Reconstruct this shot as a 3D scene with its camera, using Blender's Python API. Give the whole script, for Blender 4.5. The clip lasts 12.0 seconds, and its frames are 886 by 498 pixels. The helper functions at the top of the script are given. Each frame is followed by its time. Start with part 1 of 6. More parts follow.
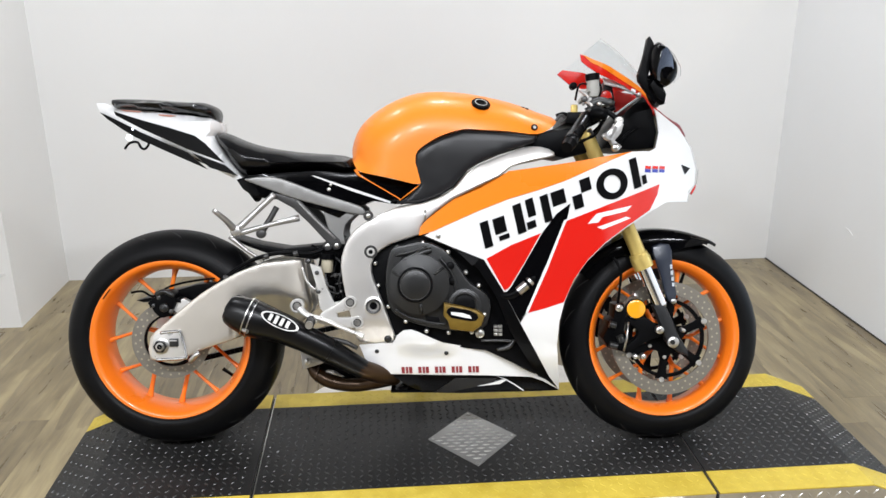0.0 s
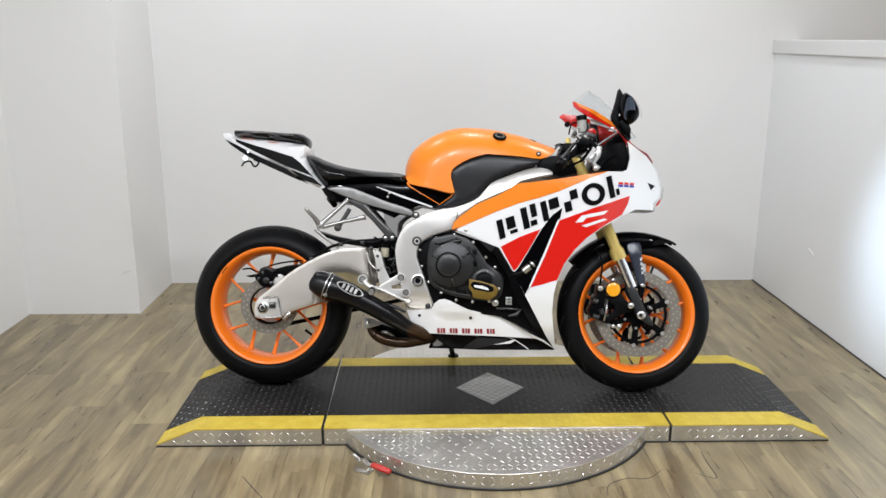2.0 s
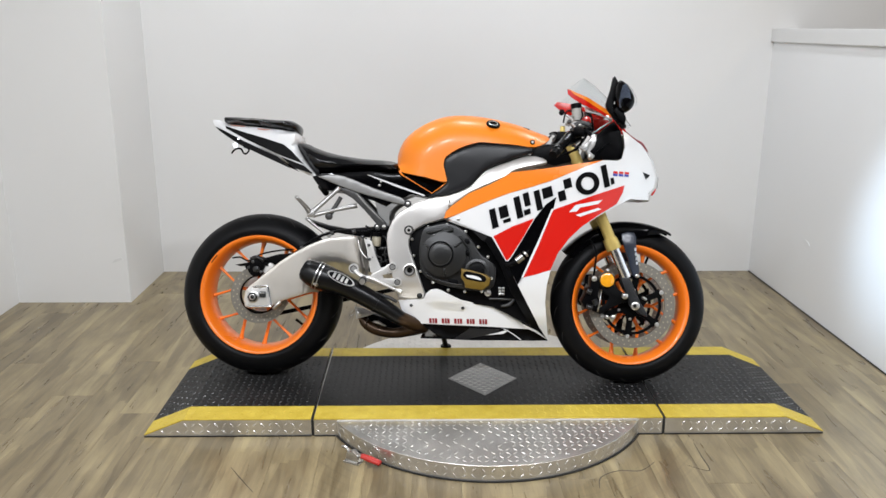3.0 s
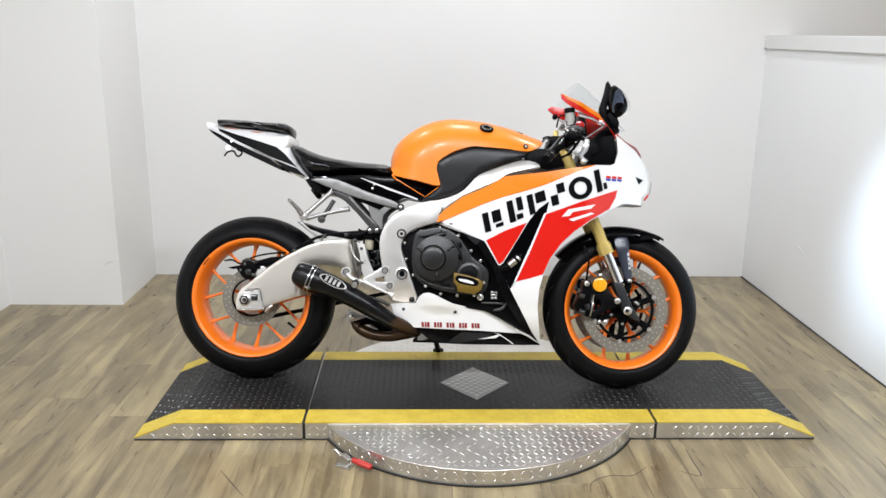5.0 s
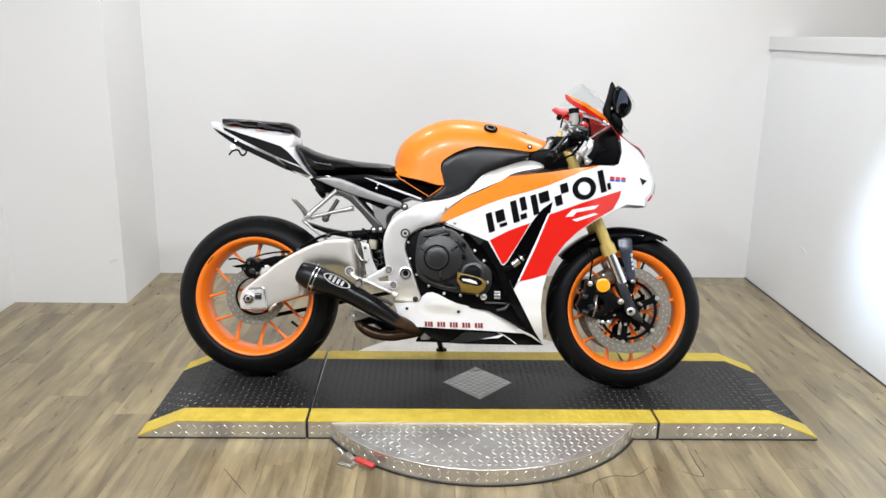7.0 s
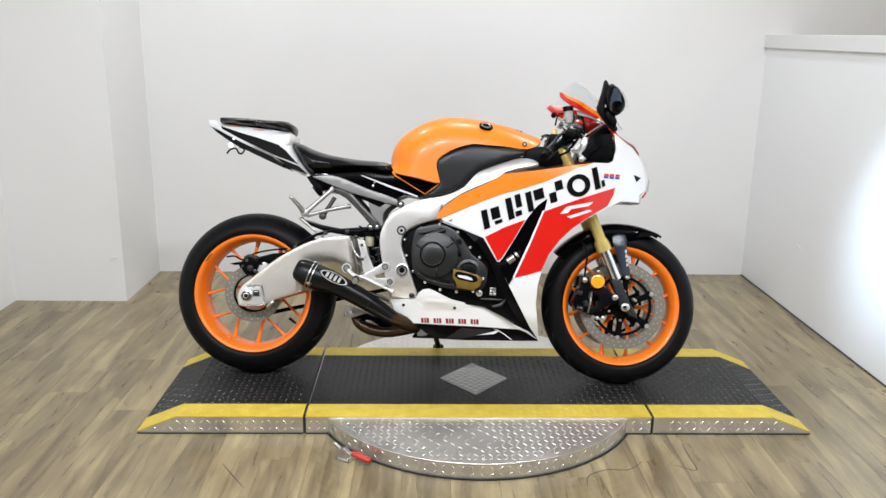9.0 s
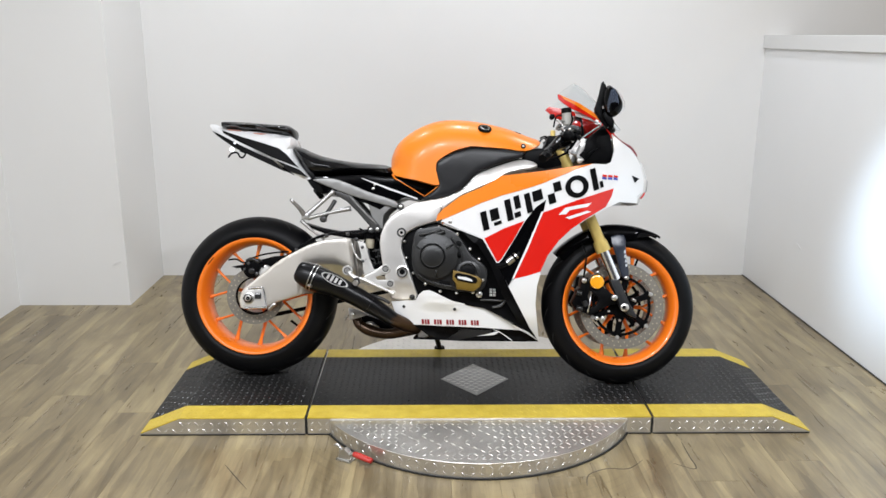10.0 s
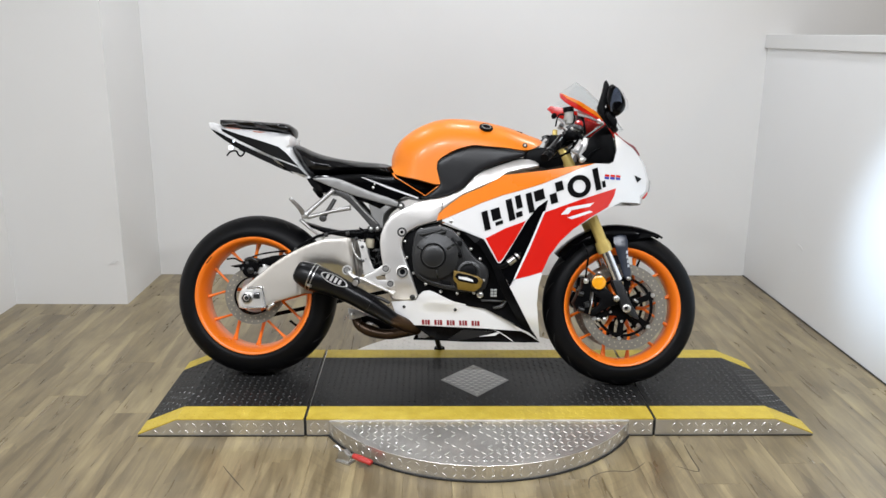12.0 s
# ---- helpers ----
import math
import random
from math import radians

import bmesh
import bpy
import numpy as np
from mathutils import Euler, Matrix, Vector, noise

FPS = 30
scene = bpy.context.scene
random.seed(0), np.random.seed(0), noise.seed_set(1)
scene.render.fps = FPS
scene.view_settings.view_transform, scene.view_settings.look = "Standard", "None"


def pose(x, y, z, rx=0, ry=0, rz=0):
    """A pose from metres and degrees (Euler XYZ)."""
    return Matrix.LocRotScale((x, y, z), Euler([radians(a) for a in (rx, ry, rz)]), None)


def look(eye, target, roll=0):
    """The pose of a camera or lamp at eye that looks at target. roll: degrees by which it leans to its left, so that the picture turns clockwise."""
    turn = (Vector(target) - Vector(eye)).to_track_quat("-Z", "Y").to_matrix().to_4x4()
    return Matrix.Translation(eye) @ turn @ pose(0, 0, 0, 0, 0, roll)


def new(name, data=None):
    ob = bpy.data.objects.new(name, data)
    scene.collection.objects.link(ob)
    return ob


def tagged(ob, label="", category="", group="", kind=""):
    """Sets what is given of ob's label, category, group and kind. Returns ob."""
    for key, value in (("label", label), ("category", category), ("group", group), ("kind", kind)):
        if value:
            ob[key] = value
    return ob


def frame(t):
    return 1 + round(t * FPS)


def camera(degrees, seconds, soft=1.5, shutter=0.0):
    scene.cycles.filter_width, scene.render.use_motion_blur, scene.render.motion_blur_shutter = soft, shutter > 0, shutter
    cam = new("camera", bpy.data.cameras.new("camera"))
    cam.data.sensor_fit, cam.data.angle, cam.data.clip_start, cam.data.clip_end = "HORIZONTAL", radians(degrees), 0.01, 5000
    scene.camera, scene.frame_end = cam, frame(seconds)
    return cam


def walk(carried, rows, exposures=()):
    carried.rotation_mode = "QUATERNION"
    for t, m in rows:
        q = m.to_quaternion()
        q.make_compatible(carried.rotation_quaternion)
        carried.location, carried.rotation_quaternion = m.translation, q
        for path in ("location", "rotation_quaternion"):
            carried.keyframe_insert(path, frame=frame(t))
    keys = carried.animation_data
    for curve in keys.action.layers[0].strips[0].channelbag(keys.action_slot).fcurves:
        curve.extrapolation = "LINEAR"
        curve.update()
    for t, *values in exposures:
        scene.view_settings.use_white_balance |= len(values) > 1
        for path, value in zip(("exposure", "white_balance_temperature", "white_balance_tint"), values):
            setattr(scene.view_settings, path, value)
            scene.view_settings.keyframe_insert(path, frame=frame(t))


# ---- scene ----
cam = camera(57.3, 12.0)
# seconds, x, y, z, yaw, pitch, lean
ROWS = [
    (0, -0.0942, -2.1574, 1.339, -4.532, -18.628, 0.3),
    (0.1, -0.0828, -2.2423, 1.342, -5.0376, -16.5063, 0.3149),
    (0.2, -0.0746, -2.3149, 1.3447, -3.44, -15.6611, 1.7151),
    (0.3, -0.069, -2.3916, 1.3467, -2.8698, -15.2298, 1.575),
    (0.4, -0.0626, -2.4595, 1.3536, -1.779, -15.6479, 0.2508),
    (0.5, -0.0562, -2.5268, 1.358, -1.257, -16.205, -0.95),
    (0.6, -0.0515, -2.5806, 1.3545, -0.3849, -16.9169, -0.706),
    (0.7, -0.0491, -2.6379, 1.3562, -0.2529, -16.265, -0.581),
    (0.8, -0.0467, -2.6898, 1.3578, 0.0032, -15.9723, -0.4971),
    (0.9, -0.0447, -2.7406, 1.3602, -0.821, -15.3557, -0.5207),
    (1, -0.0455, -2.7966, 1.3662, -1.224, -15.126, 0.077),
    (1.1, -0.054, -2.8396, 1.3636, -1.7245, -14.7853, -0.0357),
    (1.2, -0.0656, -2.8919, 1.3665, -1.4061, -15.0059, 0.1777),
    (1.3, -0.0751, -2.9209, 1.3669, -1.3769, -14.4673, 0.1615),
    (1.4, -0.0867, -2.954, 1.3662, -1.9125, -14.2134, -0.0725),
    (1.5, -0.0993, -2.9755, 1.3678, -2.409, -13.992, 0.241),
    (1.6, -0.0934, -2.988, 1.3655, -2.4376, -13.7007, -0.0437),
    (1.7, -0.091, -2.9917, 1.3654, -2.2118, -13.6989, 0.2072),
    (1.8, -0.088, -2.9972, 1.3656, -1.9775, -13.6578, 0.1654),
    (1.9, -0.086, -2.9924, 1.3616, -1.318, -14.1752, -0.0712),
    (2, -0.0863, -2.9807, 1.364, -1.137, -14.598, -0.008),
    (2.5, -0.0774, -2.9468, 1.3636, -1.308, -15.223, -0.741),
    (3, -0.0651, -2.9474, 1.3528, -1.294, -15.309, -0.288),
    (5, -0.0577, -2.9451, 1.3486, -1.678, -14.971, -0.705),
    (5.5, -0.0592, -2.943, 1.3493, -1.747, -15.269, -0.648),
    (6, -0.0616, -2.9447, 1.35, -1.712, -15.126, -0.63),
    (6.5, -0.0579, -2.9474, 1.3502, -1.501, -15.002, -0.894),
    (7, -0.0587, -2.9495, 1.3487, -1.432, -14.973, -0.899),
    (8.8, -0.0416, -2.9775, 1.347, -1.0352, -14.9936, -0.701),
    (9, -0.0411, -2.979, 1.3472, -1.363, -15.012, -0.743),
    (9.5, -0.0333, -2.9913, 1.3525, -1.266, -14.728, -0.362),
    (10, -0.0242, -3.0005, 1.3466, -1.025, -14.778, -0.254),
    (10.5, -0.0179, -3.0024, 1.3447, -1.063, -14.738, -0.232),
    (11, -0.0213, -2.9985, 1.3383, -1.067, -14.613, -0.263),
    (11.5, -0.0306, -2.9839, 1.3441, -1.244, -14.719, -0.289),
    (12, -0.0359, -2.9738, 1.3423, -1.219, -14.838, -0.482),
]
walk(cam, [(t, pose(x, y, z, 90 + pitch, 0, yaw) @ pose(0, 0, 0, 0, 0, -lean)) for t, x, y, z, yaw, pitch, lean in ROWS],
     [(t, e) for t, e in ((0.0, 0.13), (1.0, 0.10), (1.5, 0.0), (2.0, -0.09), (3.0, -0.12), (5.0, 0.10), (7.0, 0.16), (9.0, 0.04), (9.5, 0.03), (10.5, -0.09), (12.0, -0.13))])

# ---- light ----
world = bpy.data.worlds.new("room_air")
scene.world = world
world.use_nodes = True
world.node_tree.nodes["Background"].inputs[0].default_value = (0.9, 0.95, 1.0, 1)
world.node_tree.nodes["Background"].inputs[1].default_value = 0.05


CEIL = 2.75
# two rows of round downlights: over the aisle before the turntable and over it
DOWNLIGHTS = [(-1.45, -2.35), (-0.5, -2.35), (0.5, -2.35), (1.45, -2.35), (-1.0, 0.55), (0.15, 0.55), (1.3, 0.55)]
for lx, ly in DOWNLIGHTS:
    data = bpy.data.lights.new("downlight_lamp", "AREA")
    data.shape, data.size, data.energy, data.color = "DISK", 0.20, 46 if ly < 0 else 14, (0.91, 0.942, 1.0)
    new("downlight_lamp", data).matrix_world = look((lx, ly, CEIL - 0.045), (lx, ly + 0.0001, 0))
bay = bpy.data.lights.new("bay_lamp", "AREA")
bay.shape, bay.size, bay.energy, bay.color = "DISK", 0.20, 10, (1.0, 0.88, 0.73)
new("bay_lamp", bay).matrix_world = look((3.0, 0.1, CEIL - 0.045), (3.0, 0.1001, 0))
# added spot, out of view, that makes the half wall's bluish glow
spot = bpy.data.lights.new("track_spot_lamp", "SPOT")
spot.energy, spot.color, spot.spot_size, spot.spot_blend, spot.shadow_soft_size = 1050, (0.60, 0.79, 1.0), radians(18), 1.0, 0.09
new("track_spot_lamp", spot).matrix_world = look((-0.40, -1.75, 2.45), (1.81, -0.12, 0.70))

# ---- materials ----


def nodes_of(name):
    m = bpy.data.materials.new(name)
    m.use_nodes = True
    n = m.node_tree.nodes
    return m, n, m.node_tree.links, n["Principled BSDF"]


def rgba(c):
    return (c[0], c[1], c[2], 1)


def surface(name, colour, rough=0.5, metal=0.0, vary=0.12, scale=18.0, bump=0.0, bump_scale=220.0, coat=0.0, rough_vary=0.12, dirt=None, stretch=(1, 1, 1), coat_rough=0.05, spec=0.5):
    """A plain surface with tone changes at two scales, fine relief and uneven gloss."""
    m, n, l, b = nodes_of(name)
    tc = n.new("ShaderNodeTexCoord")
    mp = n.new("ShaderNodeMapping")
    mp.inputs["Scale"].default_value = stretch
    l.new(tc.outputs["Object"], mp.inputs[0])
    big = n.new("ShaderNodeTexNoise")
    big.inputs["Scale"].default_value, big.inputs["Detail"].default_value = scale, 4
    fine = n.new("ShaderNodeTexNoise")
    fine.inputs["Scale"].default_value, fine.inputs["Detail"].default_value = bump_scale, 3
    l.new(mp.outputs[0], big.inputs["Vector"])
    l.new(mp.outputs[0], fine.inputs["Vector"])
    mix = n.new("ShaderNodeMix")
    mix.data_type = "RGBA"
    mix.inputs[6].default_value = rgba([max(0, c * (1 - vary)) for c in colour])
    mix.inputs[7].default_value = rgba(dirt or [min(1, c * (1 + vary)) for c in colour])
    l.new(big.outputs[0], mix.inputs[0])
    l.new(mix.outputs[2], b.inputs["Base Color"])
    mr = n.new("ShaderNodeMapRange")
    mr.inputs[3].default_value, mr.inputs[4].default_value = max(0.02, rough - rough_vary * rough * 2), min(1, rough + rough_vary * rough * 2)
    l.new(fine.outputs[0] if stretch != (1, 1, 1) else big.outputs[0], mr.inputs[0])
    l.new(mr.outputs[0], b.inputs["Roughness"])
    b.inputs["Metallic"].default_value = metal
    b.inputs["Specular IOR Level"].default_value = spec
    b.inputs["Coat Weight"].default_value = coat
    b.inputs["Coat Roughness"].default_value = coat_rough
    if bump:
        bp = n.new("ShaderNodeBump")
        bp.inputs["Strength"].default_value, bp.inputs["Distance"].default_value = bump, 0.002
        l.new(fine.outputs[0], bp.inputs["Height"])
        l.new(bp.outputs[0], b.inputs["Normal"])
    return m


def glass(name, colour, rough=0.02, alpha=1.0):
    m, n, l, b = nodes_of(name)
    b.inputs["Base Color"].default_value = rgba(colour)
    b.inputs["Roughness"].default_value = rough
    b.inputs["Transmission Weight"].default_value = alpha
    b.inputs["IOR"].default_value = 1.12
    return m


def plank_material():
    """Rustic oak-look planks: blotches along the grain, fine streaks, worn gloss; each plank has its own tone."""
    m, n, l, b = nodes_of("rustic_plank")
    tc, oi = n.new("ShaderNodeTexCoord"), n.new("ShaderNodeObjectInfo")
    add = n.new("ShaderNodeVectorMath")
    add.operation = "MULTIPLY_ADD"
    rnd = n.new("ShaderNodeCombineXYZ")
    for i in range(3):
        l.new(oi.outputs["Random"], rnd.inputs[i])
    l.new(rnd.outputs[0], add.inputs[0])
    add.inputs[1].default_value = (37, 91, 13)
    l.new(tc.outputs["Object"], add.inputs[2])
    wob = n.new("ShaderNodeTexNoise")
    wob.inputs["Scale"].default_value, wob.inputs["Detail"].default_value = 9.0, 3
    l.new(add.outputs[0], wob.inputs["Vector"])
    outs = []
    for sc, st, det in ((7.0, (1.0, 0.26, 1), 4), (24, (1.6, 0.20, 1), 5), (110, (3.0, 0.12, 1), 3)):
        mp, tx = n.new("ShaderNodeMapping"), n.new("ShaderNodeTexNoise")
        mp.inputs["Scale"].default_value = st
        tx.inputs["Scale"].default_value, tx.inputs["Detail"].default_value = sc, det
        tx.inputs["Distortion"].default_value = 0.6
        l.new(add.outputs[0], mp.inputs[0])
        l.new(mp.outputs[0], tx.inputs["Vector"])
        outs.append(tx.outputs[0])
    # strips of differing tone printed along each plank, with straight sides and staggered ends
    strips = []
    for sx, sy, off in ((21.0, 2.3, 0.0), (38.0, 3.4, 5.3)):
        mp, vo = n.new("ShaderNodeMapping"), n.new("ShaderNodeTexVoronoi")
        mp.inputs["Scale"].default_value, mp.inputs["Location"].default_value = (sx, sy, 0), (off, off, 0)
        vo.voronoi_dimensions, vo.distance = "2D", "CHEBYCHEV"
        vo.inputs["Scale"].default_value, vo.inputs["Randomness"].default_value = 1.0, 0.75
        warp = n.new("ShaderNodeVectorMath")
        warp.operation = "MULTIPLY_ADD"
        l.new(wob.outputs["Color"], warp.inputs[0])
        warp.inputs[1].default_value = (0.010, 0.10, 0)
        l.new(add.outputs[0], warp.inputs[2])
        l.new(warp.outputs[0], mp.inputs[0])
        l.new(mp.outputs[0], vo.inputs["Vector"])
        sep = n.new("ShaderNodeSeparateColor")
        l.new(vo.outputs["Color"], sep.inputs[0])
        strips.append(sep.outputs[0])

    def blend(terms, base_):
        out = None
        for v, k in terms:
            q = n.new("ShaderNodeMath")
            q.operation = "MULTIPLY_ADD"
            l.new(v, q.inputs[0])
            q.inputs[1].default_value = k
            if out is None:
                q.inputs[2].default_value = base_
            else:
                l.new(out, q.inputs[2])
            out = q.outputs[0]
        return out

    tone = blend(((strips[0], 0.19), (strips[1], 0.11), (outs[0], 0.62), (outs[1], 0.46), (outs[2], 0.15), (oi.outputs["Random"], 0.10)), -0.325)
    ramp = n.new("ShaderNodeValToRGB")
    e = ramp.color_ramp.elements
    e[0].position, e[0].color = 0.16, (0.098, 0.073, 0.039, 1)
    e[1].position, e[1].color = 0.86, (0.415, 0.332, 0.175, 1)
    for p, c in ((0.34, (0.146, 0.111, 0.059, 1)), (0.50, (0.216, 0.168, 0.091, 1)), (0.66, (0.305, 0.242, 0.130, 1))):
        e.new(p).color = c
    l.new(tone, ramp.inputs[0])
    # dark rubbed arcs where the turntable's foot has swept round its middle
    geo, away, dist = n.new("ShaderNodeNewGeometry"), n.new("ShaderNodeVectorMath"), n.new("ShaderNodeVectorMath")
    away.operation, dist.operation = "SUBTRACT", "LENGTH"
    l.new(geo.outputs["Position"], away.inputs[0])
    away.inputs[1].default_value = (0.150, -0.135, 0)
    l.new(away.outputs[0], dist.inputs[0])
    blot = n.new("ShaderNodeTexNoise")
    blot.inputs["Scale"].default_value, blot.inputs["Detail"].default_value = 3.4, 5
    l.new(geo.outputs["Position"], blot.inputs["Vector"])

    def calc(op, a, b_, c=None):
        q = n.new("ShaderNodeMath")
        q.operation = op
        for i, v in enumerate((a, b_, c)):
            if v is None:
                continue
            if isinstance(v, (int, float)):
                q.inputs[i].default_value = v
            else:
                l.new(v, q.inputs[i])
        return q.outputs[0]

    def ease(v, lo, hi):
        q = n.new("ShaderNodeMapRange")
        q.interpolation_type = "SMOOTHSTEP"
        q.inputs[1].default_value, q.inputs[2].default_value = lo, hi
        l.new(v, q.inputs[0])
        return q.outputs[0]

    far = dist.outputs["Value"]
    band = calc("MULTIPLY", ease(far, 0.62, 0.68), ease(far, 0.95, 0.80))
    waves = calc("SINE", calc("MULTIPLY_ADD", far, 190.0, calc("MULTIPLY", blot.outputs[0], 4.0)), 0.0)
    arcs = calc("MULTIPLY", calc("MULTIPLY", band, ease(waves, 0.55, 1.0)), ease(blot.outputs[0], 0.46, 0.60))
    grime = ease(blot.outputs[0], 0.52, 0.70)
    stain = calc("MAXIMUM", calc("MULTIPLY", arcs, 0.20), calc("MULTIPLY", grime, 0.22))
    worn = n.new("ShaderNodeMix")
    worn.data_type = "RGBA"
    l.new(stain, worn.inputs[0])
    l.new(ramp.outputs[0], worn.inputs[6])
    worn.inputs[7].default_value = (0.055, 0.045, 0.034, 1)
    l.new(worn.outputs[2], b.inputs["Base Color"])
    mr = n.new("ShaderNodeMapRange")
    mr.inputs[3].default_value, mr.inputs[4].default_value = 0.20, 0.42
    b.inputs["Specular IOR Level"].default_value = 0.62
    l.new(outs[1], mr.inputs[0])
    l.new(mr.outputs[0], b.inputs["Roughness"])
    bp = n.new("ShaderNodeBump")
    bp.inputs["Strength"].default_value, bp.inputs["Distance"].default_value = 0.12, 0.002
    l.new(outs[2], bp.inputs["Height"])
    l.new(bp.outputs[0], b.inputs["Normal"])
    return m


M_WALL = surface("wall_paint", (0.78, 0.775, 0.76), 0.55, vary=0.03, scale=2.2, bump=0.10, bump_scale=160, rough_vary=0.1)
M_WALL_R = surface("gloss_wall_paint", (0.76, 0.765, 0.765), 0.42, vary=0.03, scale=2.0, bump=0.08, bump_scale=160)
M_TAN = surface("tan_wall_paint", (0.58, 0.51, 0.42), 0.6, vary=0.05, scale=2.0, bump=0.08)
# the ceiling is out of view; its grey holds back bounced light
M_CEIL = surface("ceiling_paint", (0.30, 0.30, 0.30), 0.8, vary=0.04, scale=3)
M_CAP = surface("cap_board_paint", (0.66, 0.66, 0.65), 0.4, vary=0.03, scale=4)
M_PLANK = plank_material()
M_SUB = surface("subfloor", (0.06, 0.045, 0.03), 0.9)
M_BLACKTREAD = surface("black_tread_rubber", (0.004, 0.004, 0.0045), 0.44, vary=0.5, scale=5, bump=0.35, bump_scale=240, dirt=(0.030, 0.029, 0.028), spec=0.26)
M_TREADBAR = surface("shiny_tread_bar", (0.010, 0.010, 0.0105), 0.30, vary=0.5, scale=6, dirt=(0.035, 0.034, 0.033), spec=0.5)
M_YELLOW = surface("worn_yellow_paint", (0.50, 0.33, 0.015), 0.5, vary=0.2, scale=25, bump=0.15, dirt=(0.68, 0.53, 0.08))
M_ALU = surface("tread_plate_aluminium", (0.70, 0.68, 0.645), 0.36, 0.92, vary=0.28, scale=9, bump=0.12, bump_scale=260)
M_ALU_DULL = surface("dull_tread_plate", (0.60, 0.59, 0.565), 0.5, 0.7, vary=0.3, scale=14, bump=0.15, bump_scale=260, dirt=(0.30, 0.29, 0.275))
M_TAPE = surface("edge_black", (0.012, 0.012, 0.012), 0.6)
M_LAMPBOX = surface("lamp_housing_white", (0.8, 0.8, 0.8), 0.4, vary=0.02)
M_RED_PLASTIC = surface("red_vinyl_grip", (0.42, 0.025, 0.018), 0.4, vary=0.15)
M_STEEL = surface("zinc_steel", (0.55, 0.54, 0.52), 0.32, 1.0, vary=0.15, scale=40)


def plain_glow(name, colour, strength):
    m, n, l, b = nodes_of(name)
    b.inputs["Base Color"].default_value = rgba(colour)
    b.inputs["Emission Color"].default_value = rgba(colour)
    b.inputs["Emission Strength"].default_value = strength
    return m


M_DIFFUSER = plain_glow("lamp_diffuser", (1.0, 0.97, 0.92), 3.0)
M_DARKWALL = surface("charcoal_wall_paint", (0.05, 0.05, 0.055), 0.7, vary=0.1, scale=2)

# ---- mesh helpers ----


def link(name, bm, material, smooth=False):
    me = bpy.data.meshes.new(name)
    bm.normal_update()
    bm.to_mesh(me)
    bm.free()
    me.materials.append(material)
    if smooth:
        me.shade_smooth()
    return new(name, me)


def part(name, bm, material, parent, label="", smooth=False, angle=None):
    """One mesh object under a thing or under a part."""
    ob = link(name, bm, material, smooth)
    if angle is not None:
        ob.data.set_sharp_from_angle(angle=radians(angle))
    ob.parent = parent
    if label:
        ob["label"] = label
    return ob


def box(bm, lo, hi, bevel=0.0, m=None):
    made = bmesh.ops.create_cube(bm, size=1.0)["verts"]
    size, mid = [b - a for a, b in zip(lo, hi)], [(a + b) / 2 for a, b in zip(lo, hi)]
    bmesh.ops.scale(bm, vec=size, verts=made)
    bmesh.ops.translate(bm, vec=mid, verts=made)
    if bevel:
        edges = list({e for v in made for e in v.link_edges})
        made = bmesh.ops.bevel(bm, geom=edges, offset=bevel, segments=2, profile=0.6, affect="EDGES")["verts"]
    if m is not None:
        bmesh.ops.transform(bm, matrix=m, verts=list({v for v in made if v.is_valid}))
    return bm


def one_box(lo, hi, bevel=0.0):
    return box(bmesh.new(), lo, hi, bevel)


def ring_mesh(bm, stations, closed=True, caps=False):
    """Joins rings of points, each with the same count, into a skin."""
    rings = [[bm.verts.new(p) for p in ring] for ring in stations]
    pairs = list(zip(rings, rings[1:])) + ([(rings[-1], rings[0])] if closed else [])
    for a, b in pairs:
        k = len(a)
        for i in range(k):
            bm.faces.new((a[i], a[(i + 1) % k], b[(i + 1) % k], b[i]))
    if caps and not closed:
        bm.faces.new(list(reversed(rings[0])))
        bm.faces.new(rings[-1])
    return bm


def lathe(profile, segments=64, axis="y", at=(0, 0, 0), closed_profile=True, bm=None, arc=360.0, start=0.0):
    """Turns a profile of (offset along the axis, radius) round the axis."""
    bm = bm or bmesh.new()
    full = arc >= 359.9
    steps = segments if full else segments + 1
    rings = []
    for i in range(steps):
        a = radians(start) + radians(arc) * i / segments
        c, s = math.cos(a), math.sin(a)
        ring = []
        for o, r in profile:
            p = (r * c, o, r * s) if axis == "y" else (o, r * c, r * s) if axis == "x" else (r * c, r * s, o)
            ring.append((p[0] + at[0], p[1] + at[1], p[2] + at[2]))
        rings.append([bm.verts.new(p) for p in ring])
    pairs = list(zip(rings, rings[1:])) + ([(rings[-1], rings[0])] if full else [])
    k = len(profile)
    for a, b in pairs:
        for i in range(k if closed_profile else k - 1):
            j = (i + 1) % k
            bm.faces.new((a[i], b[i], b[j], a[j]))
    bmesh.ops.remove_doubles(bm, verts=bm.verts, dist=1e-6)
    bmesh.ops.recalc_face_normals(bm, faces=bm.faces)
    return bm


def disc_solid(r, y0, y1, at=(0, 0, 0), segments=40, bevel=0.002, bm=None):
    """A round boss with softened rims, its axis along y."""
    return lathe([(y0, 0), (y0, r - bevel), (y0 + bevel, r), (y1 - bevel, r), (y1, r - bevel), (y1, 0)], segments, "y", at, False, bm)


